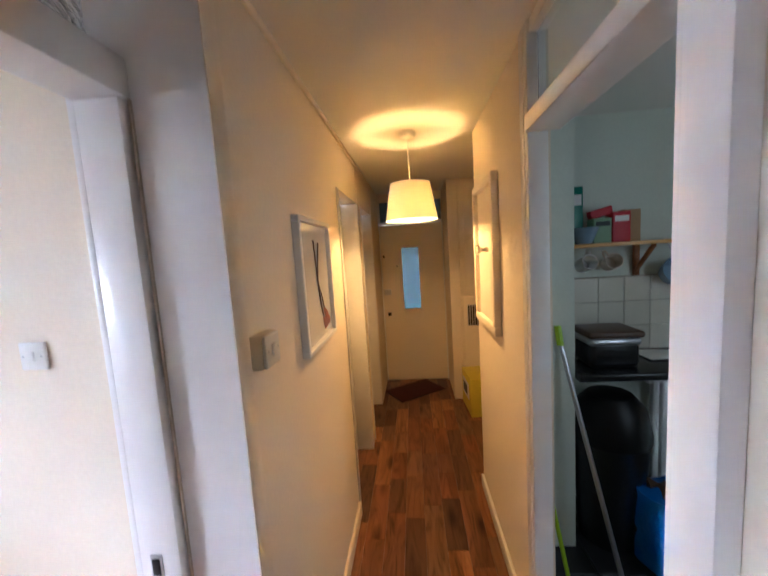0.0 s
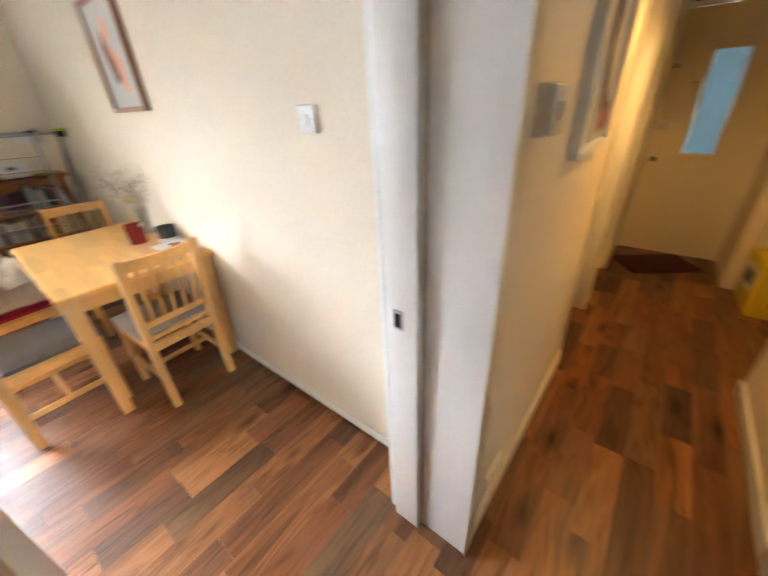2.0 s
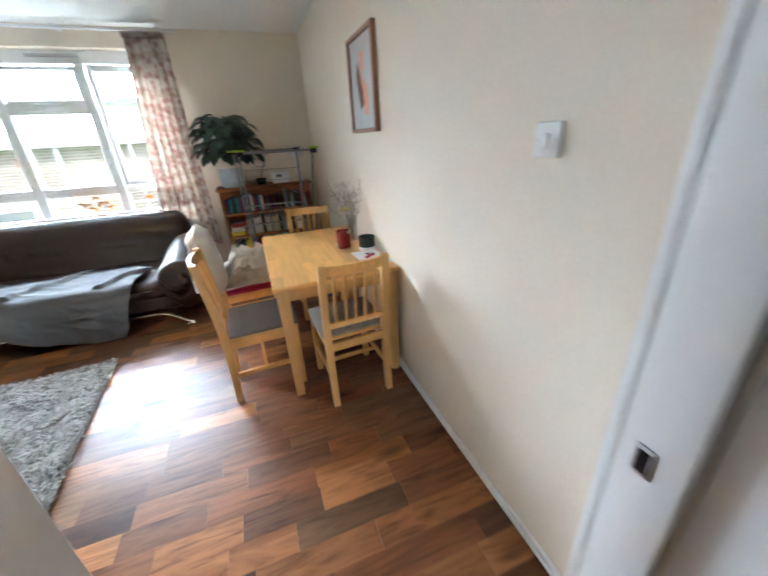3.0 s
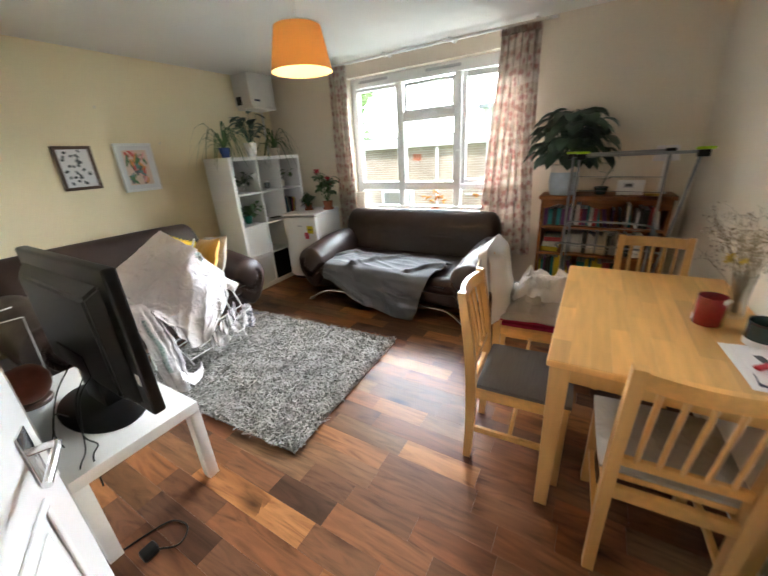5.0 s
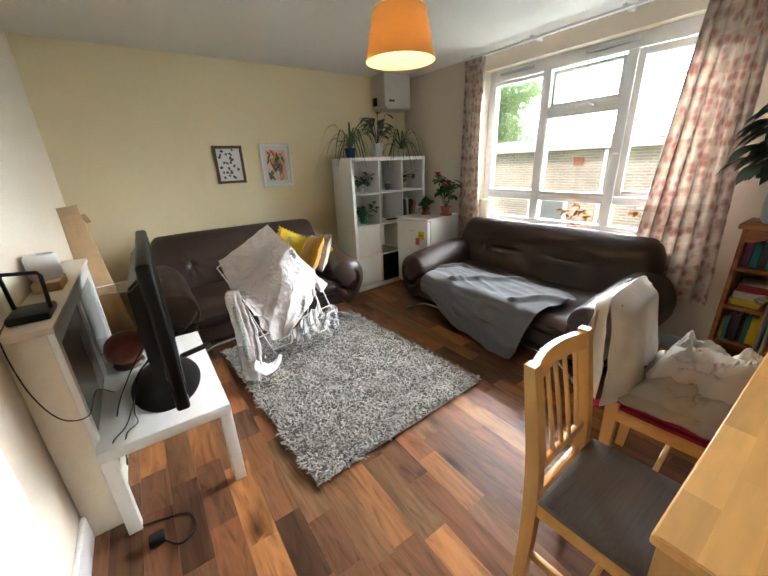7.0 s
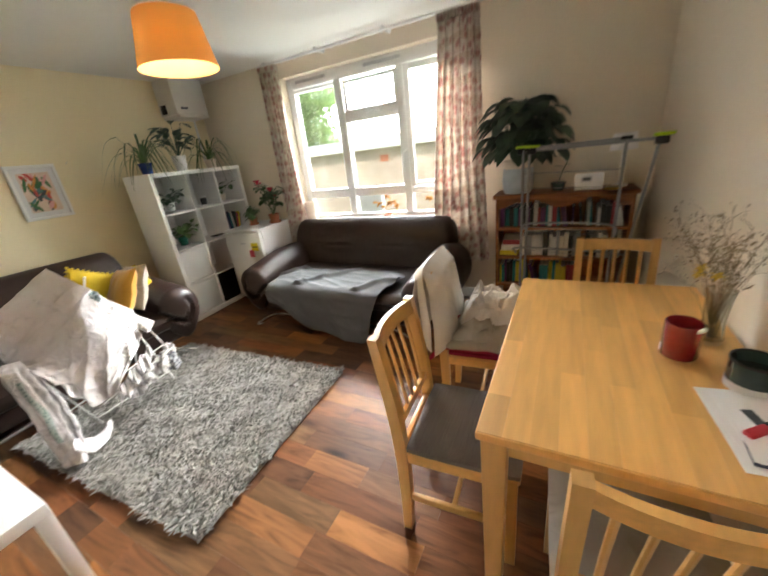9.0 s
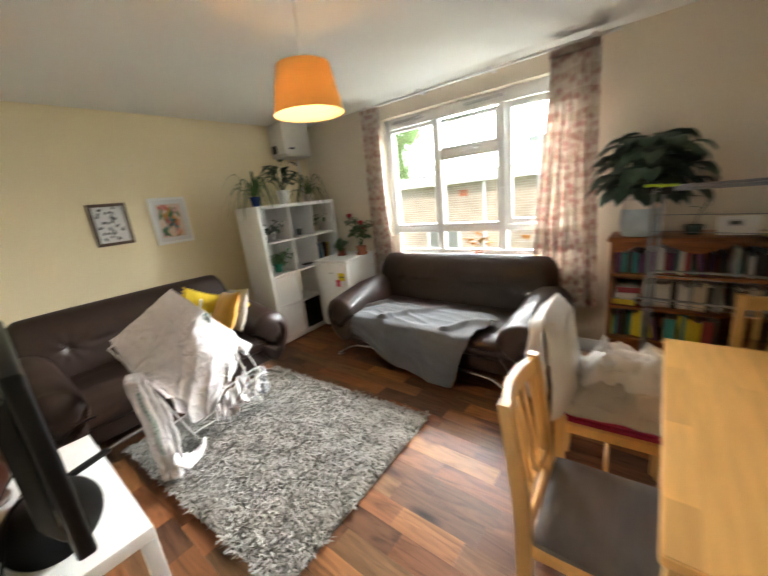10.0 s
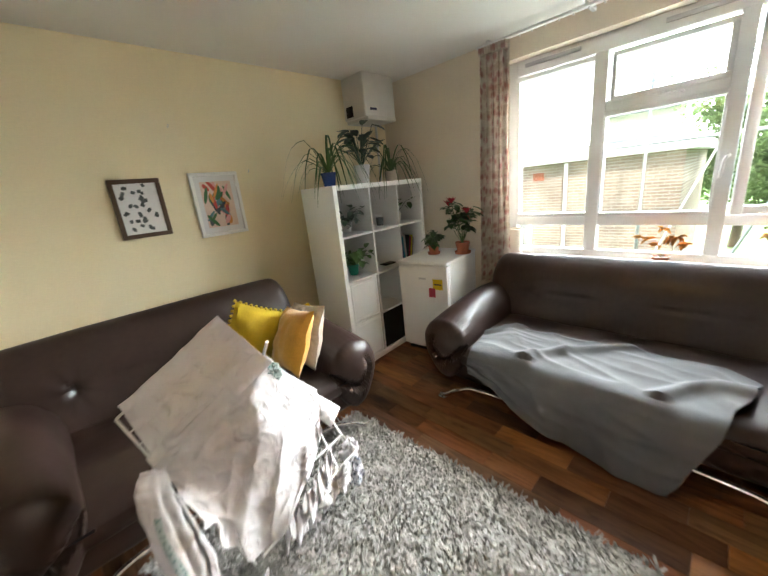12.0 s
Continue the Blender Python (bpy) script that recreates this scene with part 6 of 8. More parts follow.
# ---- white shelving unit ----
SX0, SX1, SY0, SY1, SH = -4.32, -3.20, -3.26, -2.87, 1.53
su = thing("shelving_unit", pose(SX0, SY0, 0, 0, 0, 3.5) , "white cube shelving unit with plants and oddments", "shelf")
WD, DP, T = 1.12, 0.39, 0.038
part("side_panel", box(0, T, 0, DP, 0, SH, 0.002), M["white_satin"], su)
part("side_panel", box(WD - T, WD, 0, DP, 0, SH, 0.002), M["white_satin"], su)
part("top_panel", box(T, WD - T, 0, DP, SH - T, SH, 0.002), M["white_satin"], su)
part("bottom_panel", box(T, WD - T, 0, DP, 0.0, 0.05, 0.002), M["white_satin"], su)
CW = (WD - 2 * T - 2 * 0.016) / 3
CH = (SH - T - 0.05 - 3 * 0.016) / 4
for i in (1, 2):
    x = T + i * CW + (i - 1) * 0.016
    part("divider", box(x, x + 0.016, 0.002, DP - 0.002, 0.05, SH - T), M["white_satin"], su)
for j in (1, 2, 3):
    z = 0.05 + j * CH + (j - 1) * 0.016
    for i in range(3):
        x = T + i * (CW + 0.016)
        part("shelf_board", box(x, x + CW, 0.004, DP - 0.004, z, z + 0.016), M["white_satin"], su)
part("back_panel", box(T, WD - T, 0.0, 0.006, 0.05, SH - T), M["white_satin"], su)
for i, j, mt, lb in ((2, 1, "white_satin", "white drawer front"), (2, 0, "white_satin", "white drawer front"), (1, 0, "black_plastic", "black storage insert")):
    x, z = T + i * (CW + 0.016), 0.05 + j * (CH + 0.016)
    front = part("insert", box(x + 0.004, x + CW - 0.004, 0.1, DP - 0.01, z + 0.004, z + CH - 0.006, 0.004), M[mt], su, lb)
    if mt == "white_satin":
        bm = bmesh.new()
        for q in ((x + 0.02, x + CW - 0.02, z + 0.02, z + 0.034), (x + 0.02, x + CW - 0.02, z + CH - 0.036, z + CH - 0.022), (x + 0.02, x + 0.034, z + 0.034, z + CH - 0.036), (x + CW - 0.034, x + CW - 0.02, z + 0.034, z + CH - 0.036)):
            box(q[0], q[1], DP - 0.0105, DP - 0.007, q[2], q[3], 0.001, 1, bm)
        part("panel_bead", bm, M["white_satin"], front, "raised bead on the drawer front")


def cell(i, j, dx=0.5, dy=0.2):
    """A place in a shelf compartment, columns counted from the window."""
    return su.matrix_basis @ Vector((T + i * (CW + 0.016) + dx * CW, dy, 0.05 + j * (CH + 0.016) + (0.016 if j else 0.0)))


def pot(m, r, h, mat, label, saucer=None):
    p = thing("plant_pot", m, label, "plant pot")
    part("pot", lathe([(0, 0), (r * 0.72, 0), (r * 0.75, 0.005), (r * 0.95, h * 0.82), (r, h * 0.84), (r, h), (r * 0.9, h), (r * 0.88, h * 0.88), (0, h * 0.88)], 24), mat, p)
    part("soil", lathe([(0, h * 0.89), (r * 0.87, h * 0.885)], 16), M["soil"], p)
    if saucer:
        part("saucer", lathe([(0, -0.002), (r * 1.05, -0.002), (r * 1.15, 0.018), (r * 1.08, 0.018), (r * 1.0, 0.004), (0, 0.004)], 24), saucer, p)
    return p


def spider_plant(m, seed, n, reach, label, r=0.065, h=0.11, mat=None, parent=None):
    p = pot(m, r, h, mat or M["terracotta"], label)
    p.name = "spider_plant"
    p["category"] = "plant"
    rr = random.Random(seed)
    bm = bmesh.new()
    for k in range(n):
        a = rr.uniform(0, 6.28)
        L = reach * rr.uniform(0.55, 1.0)
        up = L * rr.uniform(0.25, 1.15)
        pts = []
        for s in range(9):
            t = s / 8
            pts.append((math.cos(a) * L * t * 0.85, math.sin(a) * L * t * 0.75, h * 0.85 + up * 2.0 * t * (1 - t * rr.uniform(0.92, 1.0)) - L * 0.95 * max(0, t - 0.4) ** 1.3))
        blade(bm, pts, 0.019)
    part("leaves", bm, M["leaf"], p, "arching striped leaves")
    return p


TOP = SH
spider_plant(su.matrix_basis @ pose(1.02, 0.25, TOP), 3, 26, 0.56, "spider plant in a blue glazed pot", 0.06, 0.10, M["cobalt"])
spider_plant(su.matrix_basis @ pose(0.24, 0.22, TOP), 8, 22, 0.52, "spider plant trailing over the shelf", 0.065, 0.09, M["cream_glaze"])
lily = pot(su.matrix_basis @ pose(0.62, 0.22, TOP), 0.07, 0.15, M["white_satin"], "peace lily in a white pot")
lily.name = "peace_lily"
rr = random.Random(9)
bm = bmesh.new()
for k in range(34):
    a, L = rr.uniform(0, 6.28), rr.uniform(0.10, 0.30)
    z = rr.uniform(0.22, 0.44)
    q = Vector((math.cos(a) * L * 0.55, math.sin(a) * L * 0.5, z))
    tube([(0, 0, 0.13), q * 0.5 + Vector((0, 0, 0.08)), q], 0.0022, 4, bm)
    leaf(bm, q, q + Vector((math.cos(a) * 0.13, math.sin(a) * 0.12, rr.uniform(-0.06, 0.09))), 0.065, 0.02)
part("leaves", bm, M["leaf_dark"], lily, "broad dark green leaves")


def trailing(m, seed, label, mat, leafmat, n=16, r=0.05, h=0.09):
    p = pot(m, r, h, mat, label)
    p.name = "trailing_plant"
    p["category"] = "plant"
    rr = random.Random(seed)
    bm = bmesh.new()
    for k in range(n):
        a = rr.uniform(0, 6.28)
        L = rr.uniform(0.08, 0.17)
        e = Vector((math.cos(a) * L, math.sin(a) * L * 0.7 + 0.03, h + rr.uniform(-0.02, 0.14)))
        tube([(0, 0, h * 0.9), e * 0.6 + Vector((0, 0, 0.06)), e], 0.002, 4, bm)
        for q in range(3):
            b0 = e.lerp(Vector((0, 0, h)), q * 0.25)
            leaf(bm, b0, b0 + Vector((rr.uniform(-0.08, 0.08), rr.uniform(-0.03, 0.07), rr.uniform(-0.05, 0.05))), 0.052, 0.015, n=4)
    part("leaves", bm, leafmat, p)
    return p


trailing(Matrix.Translation(cell(2, 2, 0.45, 0.26)), 3, "leafy plant in a teal pot", M["teal"], M["leaf"], 20)
trailing(Matrix.Translation(cell(2, 3, 0.5, 0.26)), 5, "grey-green trailing plant in a white pot", M["white_satin"], M["leaf_dark"], 14, 0.045, 0.08)
trailing(Matrix.Translation(cell(0, 3, 0.5, 0.22)), 6, "small cactus-like plant in a cream pot", M["cream_glaze"], M["leaf"], 6, 0.04, 0.07)
c = cell(1, 3, 0.85, 0.25)
tagged(part("white_bottle", lathe([(0, 0), (0.028, 0), (0.03, 0.01), (0.03, 0.17), (0.012, 0.20), (0.012, 0.235), (0, 0.24)], 18), M["white_satin"], None, "", Matrix.Translation(c)), "tall white bottle on the shelf", "bottle")
c = cell(1, 3, 0.70, 0.22)
tagged(part("dark_bottle", lathe([(0, 0), (0.015, 0), (0.015, 0.10), (0.007, 0.12), (0.007, 0.15), (0, 0.15)], 14), M["black_plastic"], None, "", Matrix.Translation(c)), "small dark bottle on the shelf", "bottle")
c = cell(1, 3, 0.40, 0.28)
tagged(part("patterned_cup", lathe([(0, 0), (0.03, 0), (0.034, 0.07), (0.03, 0.07), (0.027, 0.01), (0, 0.01)], 18), M["ink"], None, "", Matrix.Translation(c)), "small black and white cup on the shelf", "cup")
c = cell(1, 3, 0.25, 0.22)
tagged(part("white_mug", lathe([(0, 0), (0.032, 0), (0.034, 0.085), (0.031, 0.085), (0.028, 0.01), (0, 0.01)], 18), M["white_satin"], None, "", Matrix.Translation(c)), "white mug on the shelf", "cup")
c = cell(1, 2, 0.3, 0.30)
tagged(part("black_tray", box(-0.07, 0.07, -0.04, 0.04, 0, 0.012, 0.005), M["black_plastic"], None, "", Matrix.Translation(c)), "flat black tray on the shelf", "tray")


def book(name, m, w, h, d, mat, label="", group=""):
    bk = thing(name, m, label or "upright book with a plain cover", "book", group)
    part("cover", box(0, w, 0, d, 0, h, 0.0015, 1), mat, bk)
    part("page_block", box(0.002, w - 0.002, 0.001, d + 0.0005 - 0.004, h - 0.0005, h + 0.0008), M["paper"], bk)
    return bk


rr = random.Random(21)
x = 0.62
for k in range(7):
    w, h = rr.uniform(0.014, 0.03), rr.uniform(0.18, 0.26)
    book("book", Matrix.Translation(cell(0, 2, x, 0.16)) @ pose(0, 0, 0, 0, 3 if k < 3 else -10, 0), w, h, 0.15, BOOKS[k % 9], "upright paperback on the white shelf", "books on the white shelf")
    x -= (w + 0.002) / CW * 0.0 + (w + 0.003) / CW
for k in range(2):
    book("book", Matrix.Translation(cell(0, 3, 0.86 - 0.1 * k, 0.12)), 0.02, 0.25, 0.17, BOOKS[4], "tall red book on the white shelf", "books on the white shelf")

# ---- small fridge with plants on top ----
fr = thing("fridge", pose(-4.105, -2.555, 0, 0, 0, 8), "small white under-counter fridge with magnets", "fridge")
part("body", box(-0.30, 0.225, -0.235, 0.235, 0.03, 0.83, 0.006), M["white_satin"], fr)
part("worktop", box(-0.305, 0.29, -0.24, 0.24, 0.83, 0.855, 0.008, 3), M["white_satin"], fr)
part("door", box(0.232, 0.285, -0.235, 0.235, 0.07, 0.822, 0.010, 3), M["white_satin"], fr)
part("plinth", box(-0.28, 0.22, -0.22, 0.22, 0.0, 0.03), M["black_plastic"], fr)
part("door_handle", box(0.280, 0.292, -0.225, -0.10, 0.795, 0.818, 0.004), M["white_satin"], fr)
part("badge", box(0.285, 0.288, -0.035, 0.035, 0.70, 0.715, 0.001), M["steel"], fr, "small grey badge")
for y0, y1, z0, z1, mt in ((0.10, 0.19, 0.62, 0.71, "box_yellow"), (0.06, 0.12, 0.55, 0.63, "pink"), (0.07, 0.12, 0.51, 0.58, "paper"), (0.11, 0.18, 0.66, 0.67, "ink")):
    part("magnet", box(0.285, 0.2875 + (0.001 if mt in ("ink", "pink") else 0), y0, y1, z0, z1), M[mt], fr, "paper magnet")
FT = 0.858


def bract_plant(m, seed, n, h, label, blooms, r=0.06):
    p = pot(m, r, r * 1.6, M["terracotta"], label, M["terracotta"])
    p.name = "potted_plant"
    p["category"] = "plant"
    rr = random.Random(seed)
    bm, red = bmesh.new(), bmesh.new()
    for k in range(n):
        a, sp = k * 2.4, rr.uniform(0.03, 0.15) * h / 0.36
        top = Vector((math.cos(a) * sp, math.sin(a) * sp, r * 1.5 + h * rr.uniform(0.45, 1.0)))
        tube([(0, 0, r * 1.4), top * 0.55, top], 0.003, 5, bm, 0.6)
        for q in range(6):
            b0 = top + Vector((0, 0, -rr.uniform(0, 0.08)))
            an = rr.uniform(0, 6.28)
            leaf(bm, b0, b0 + Vector((math.cos(an) * 0.075, math.sin(an) * 0.095, rr.uniform(-0.03, 0.03))), 0.052, 0.025, n=4)
        if k < blooms:
            for q in range(8):
                an = q * 0.8
                leaf(red, top, top + Vector((math.cos(an) * 0.035, math.sin(an) * 0.05, 0.05)), 0.028, n=3)
            part("flower", red, M["leaf_red"], p, "red flower bracts")
            red = bmesh.new()
    part("leaves", bm, M["leaf"], p)
    return p


bract_plant(pose(-4.22, -2.36, FT), 2, 15, 0.36, "red-flowering plant in a terracotta pot and saucer", 5, 0.062)
bract_plant(pose(-4.12, -2.60, FT), 4, 7, 0.15, "small leafy plant in a terracotta pot", 0, 0.05)

# ---- boiler-like box in the corner ----
bl = thing("wall_heater", pose(0, 0, 0), "white metal extractor box high in the corner", "heater")
part("casing", box(-4.32, -3.93, -3.40, -3.11, 2.10, 2.452, 0.012, 3), M["old_white"], bl)
part("base_tray", box(-4.31, -3.945, -3.39, -3.10, 2.068, 2.099, 0.006), M["old_white"], bl)
part("grille", box(-3.932, -3.925, -3.36, -3.27, 2.12, 2.21, 0.002), M["black_plastic"], bl, "dark vent grille")
part("badge", box(-4.07, -3.99, -3.112, -3.106, 2.15, 2.17), M["navy"], bl, "dark blue badge")
part("pipe", tube([(-4.30, -3.37, 2.07), (-4.30, -3.37, 1.55)], 0.012, 10), M["white_satin"], bl)

# ---- pictures on the yellow wall ----


def framed(m, w, h, fw, fmat, label, inside):
    p = thing("framed_picture", m, label, "picture")
    bm = bmesh.new()
    for q in ((-w / 2, w / 2, h / 2 - fw, h / 2), (-w / 2, w / 2, -h / 2, -h / 2 + fw), (-w / 2, -w / 2 + fw, -h / 2 + fw, h / 2 - fw), (w / 2 - fw, w / 2, -h / 2 + fw, h / 2 - fw)):
        box(q[0], q[1], 0.0, 0.026, q[2], q[3], 0.003, 1, bm)
    part("frame", bm, fmat, p)
    part("mount", box(-w / 2 + fw, w / 2 - fw, 0.004, 0.012, -h / 2 + fw, h / 2 - fw), M["picture_glass"], p, "white mount")
    inside(p)
    return p


def blots(p):
    rr = random.Random(14)
    for k in range(24):
        x, z = rr.uniform(-0.085, 0.085), (k // 2) / 11 * 0.26 - 0.13 + rr.uniform(-0.016, 0.016)
        x = -abs(x) if k % 2 else abs(x)
        bm = bmesh.new()
        for q in range(rr.randint(2, 3)):
            dx, dz = rr.uniform(-0.008, 0.008), rr.uniform(-0.008, 0.008)
            box(dx - 0.009, dx + 0.008, 0.0125 + 0.0004 * q, 0.014 + 0.0004 * q, dz - 0.009, dz + 0.010, bm=bm)
        part("printed_mark", bm, M["ink"], p, "", pose(x, 0, z, 0, rr.uniform(-40, 40), 0))


def leaf_print(p):
    rr = random.Random(23)
    part("print", box(-0.108, 0.108, 0.0125, 0.0140, -0.160, 0.160), M["print_ground"], p, "pale peach printed ground")
    tones = ("print_red", "print_green", "print_orange", "print_teal", "print_green", "print_pink", "ink")
    for k in range(34):
        cx, cz, a = rr.uniform(-0.085, 0.085), rr.uniform(-0.135, 0.135), rr.uniform(-0.9, 0.9)
        ln, wd = rr.uniform(0.028, 0.062), rr.uniform(0.009, 0.018)
        bm = bmesh.new()
        rim = []
        for q in range(10):
            t = 2 * math.pi * q / 10
            dx, dz = wd * math.sin(t), ln * math.cos(t)
            x, z = cx + dx * math.cos(a) + dz * math.sin(a), cz - dx * math.sin(a) + dz * math.cos(a)
            rim.append(bm.verts.new((max(-0.107, min(0.107, x)), 0.0142 + 0.00003 * k, max(-0.159, min(0.159, z)))))
        bm.faces.new(rim[::-1])
        part("printed_leaf", bm, M[tones[k % 7]], p)


framed(pose(-2.144, YP, 1.507), 0.278, 0.362, 0.026, M["frame_brown"], "dark-framed print of scattered grey shapes", blots)
framed(pose(-2.632, YP, 1.485), 0.338, 0.446, 0.024, M["white_satin"], "white-framed print of bright overlapping leaf shapes", leaf_print)
for x, z in ((-2.90, 1.70), (-2.42, 2.0)):
    tagged(part("wall_hook", tube([(x, YP, z), (x, YP + 0.02, z), (x, YP + 0.022, z + 0.015)], 0.003, 6), M["steel"]), "small metal hook in the wall", "hook", "hooks in the wall")


# ---- curtains and rail ----
def curtain(name, y0t, y1t, y0b, y1b, zb, label, folds):
    c = thing(name, pose(0, 0, 0), label, "curtain", "pair of curtains")

    def fn(u, v):
        k = v ** 1.2
        y0, y1 = y0t + (y0b - y0t) * k, y1t + (y1b - y1t) * k
        z = 2.385 - v * (2.385 - zb)
        x = -4.325 + 0.035 * math.sin(u * folds * 2 * math.pi + 0.7 * math.sin(5 * v)) * (0.6 + 0.5 * v) + 0.012 * math.sin(u * folds * 5.1 + 2 * v)
        return (x, y0 + (y1 - y0) * u + 0.01 * math.sin(u * folds * 6.28 + 1.2), z)

    part("drape", sheet(fn, 90, 50, 0.004), M["curtain"], c)
    part("header_tape", sheet(lambda u, v: (-4.322 + 0.028 * math.sin(u * folds * 4 * math.pi), y0t + (y1t - y0t) * u, 2.392 - 0.05 * v), 90, 3, 0.008), M["curtain"], c)
    return c


curtain("curtain", -2.215, -1.995, -2.24, -1.99, 0.60, "faded floral curtain drawn back beside the fridge", 5)
curtain("curtain", -0.335, -0.02, -0.50, 0.04, 0.44, "faded red floral curtain drawn back by the bookcase", 6)
rail = thing("curtain_rail", pose(0, 0, 0), "white curtain rail above the window", "curtain rail")
part("track", box(-4.345, -4.31, -2.24, 0.10, 2.395, 2.412, 0.004), M["white_satin"], rail)
for y in (-2.15, -1.5, -0.8, -0.05):
    part("bracket", box(XW, -4.31, y - 0.012, y + 0.012, 2.405, 2.43, 0.003), M["white_satin"], rail)
for k in range(18):
    part("glider", box(-4.332, -4.322, -1.92 + k * 0.085, -1.912 + k * 0.085, 2.382, 2.396), M["white_satin"], rail)


# ---- pendant lamps ----
def pendant(x, y, zb, h, rb, rt, ceil, shade, label):
    p = thing("pendant_lamp", pose(x, y, 0), label, "ceiling lamp")
    part("shade", lathe([(rb, zb), (rt, zb + h)], 48), shade, p)
    part("lining", lathe([(rb - 0.002, zb + 0.001), (rt - 0.002, zb + h - 0.001)], 48), M["shade_in"], p)
    part("ring", lathe([(rt - 0.003, zb + h - 0.003), (rt + 0.001, zb + h - 0.003), (rt + 0.001, zb + h + 0.001), (rt - 0.003, zb + h + 0.001), (rt - 0.003, zb + h - 0.003)], 48), M["white_satin"], p)
    part("flex", tube([(0, 0, zb + h * 0.8), (0, 0, ceil - 0.03)], 0.0035, 8), M["white_satin"], p)
    part("ceiling_rose", lathe([(0, ceil - 0.045), (0.02, ceil - 0.045), (0.045, ceil - 0.03), (0.05, ceil - 0.002), (0, ceil - 0.002)], 28), M["white_satin"], p)
    part("lampholder", lathe([(0, zb + h * 0.62), (0.042, zb + h * 0.62), (0.02, zb + h * 0.95), (0, zb + h * 0.95)], 16), M["white_satin"], p)
    for k in range(3):
        a = k * 2.094
        part("spider", tube([(0.018 * math.cos(a), 0.018 * math.sin(a), zb + h * 0.85), (rt * math.cos(a), rt * math.sin(a), zb + h - 0.004)], 0.0015, 5), M["white_satin"], p)
    return p


pendant(-2.50, -1.0, 1.93, 0.215, 0.172, 0.128, CEIL, M["shade_orange"], "lit orange cloth pendant lamp shade")
pendant(0.235, 2.46, 1.86, 0.225, 0.163, 0.125, HALL_CEIL, M["shade_cream"], "lit cream cloth pendant lamp shade")


# ---- bookcase, large plant, oddments ----
BX0, BX1, BY0, BY1, BH = -4.45, -4.15, 0.14, 1.07, 1.045
bc = thing("bookcase", pose(0, 0, 0), "low stained pine bookcase with a shaped cornice", "bookcase")
part("side", box(BX0, BX1, BY0, BY0 + 0.022, 0, BH - 0.03, 0.002), M["pine_dark"], bc)
part("side", box(BX0, BX1, BY1 - 0.022, BY1, 0, BH - 0.03, 0.002), M["pine_dark"], bc)
part("top", box(BX0, BX1 + 0.025, BY0 - 0.02, BY1 + 0.02, BH - 0.03, BH, 0.006, 3), M["pine_dark"], bc)
part("back", box(BX0, BX0 + 0.008, BY0 + 0.022, BY1 - 0.022, 0.05, BH - 0.03), M["pine_dark"], bc)
part("plinth", box(BX1 - 0.03, BX1 - 0.01, BY0 + 0.022, BY1 - 0.022, 0, 0.07), M["pine_dark"], bc)
SHELVES = (0.07, 0.29, 0.535, 0.78)
for z in SHELVES:
    part("shelf", box(BX0 + 0.008, BX1 - 0.006, BY0 + 0.022, BY1 - 0.022, z - 0.02, z), M["pine_dark"], bc)
bm = bmesh.new()
n = 24
rows = []
for i in range(n + 1):
    u = i / n
    y = BY0 + 0.022 + (BY1 - BY0 - 0.044) * u
    z = BH - 0.075 - 0.022 * math.cos(2 * math.pi * u * 2) - 0.012 * math.cos(4 * math.pi * u)
    rows.append([bm.verts.new((x, y, zz)) for x, zz in ((BX1 - 0.012, BH - 0.03), (BX1, BH - 0.03), (BX1, z), (BX1 - 0.012, z))])
for a, b2 in zip(rows, rows[1:]):
    for k in range(4):
        bm.faces.new((a[k], a[(k + 1) % 4], b2[(k + 1) % 4], b2[k]))
bmesh.ops.recalc_face_normals(bm, faces=bm.faces)
part("cornice", bm, M["pine_dark"], bc, "wavy cut cornice board")
rr = random.Random(31)
for row, z in enumerate(SHELVES[1:]):
    y = BY0 + 0.03
    top = (0.215, 0.215, 0.19)[row]
    k = 0
    while y < BY1 - 0.06:
        w = rr.uniform(0.014, 0.036)
        if row == 1 and y < 0.33:
            for q in range(3):
                mt = (BOOKS[5], BOOKS[2], BOOKS[4])[q]
                book("book", pose(-4.41, 0.18, z + 0.045 * q + 0.004) @ pose(0, 0, 0, 0, 0, 3 * q - 3), 0.22, 0.042, 0.14, mt, "book lying flat in the pine bookcase", "books in the bookcase")
            y = 0.345
            continue
        h = top * rr.uniform(0.72, 0.98)
        mt = {0: (BOOKS[5], BOOKS[1], BOOKS[7], BOOKS[3], BOOKS[4]), 1: (BOOKS[2], BOOKS[6], BOOKS[2], BOOKS[3], BOOKS[8]), 2: (BOOKS[7], BOOKS[1], BOOKS[3], BOOKS[4], BOOKS[2])}[row][rr.randint(0, 4) if k > 2 else k]
        lean = 0 if rr.random() < 0.7 else rr.uniform(-7, 12)
        m = pose(-4.40, y + w, z + 0.001, 0, 0, -90) @ pose(0, 0, 0, 0, lean if lean > 0 else 0, 0)
        if not (row == 0 and y > 0.75) and not (row == 2 and rr.random() < 0.10):
            book("book", m, w, h, 0.17 + rr.uniform(0, 0.05), mt, "upright book in the pine bookcase", "books in the bookcase")
        y += w + 0.002 + (0.02 if lean > 4 else 0)
        k += 1

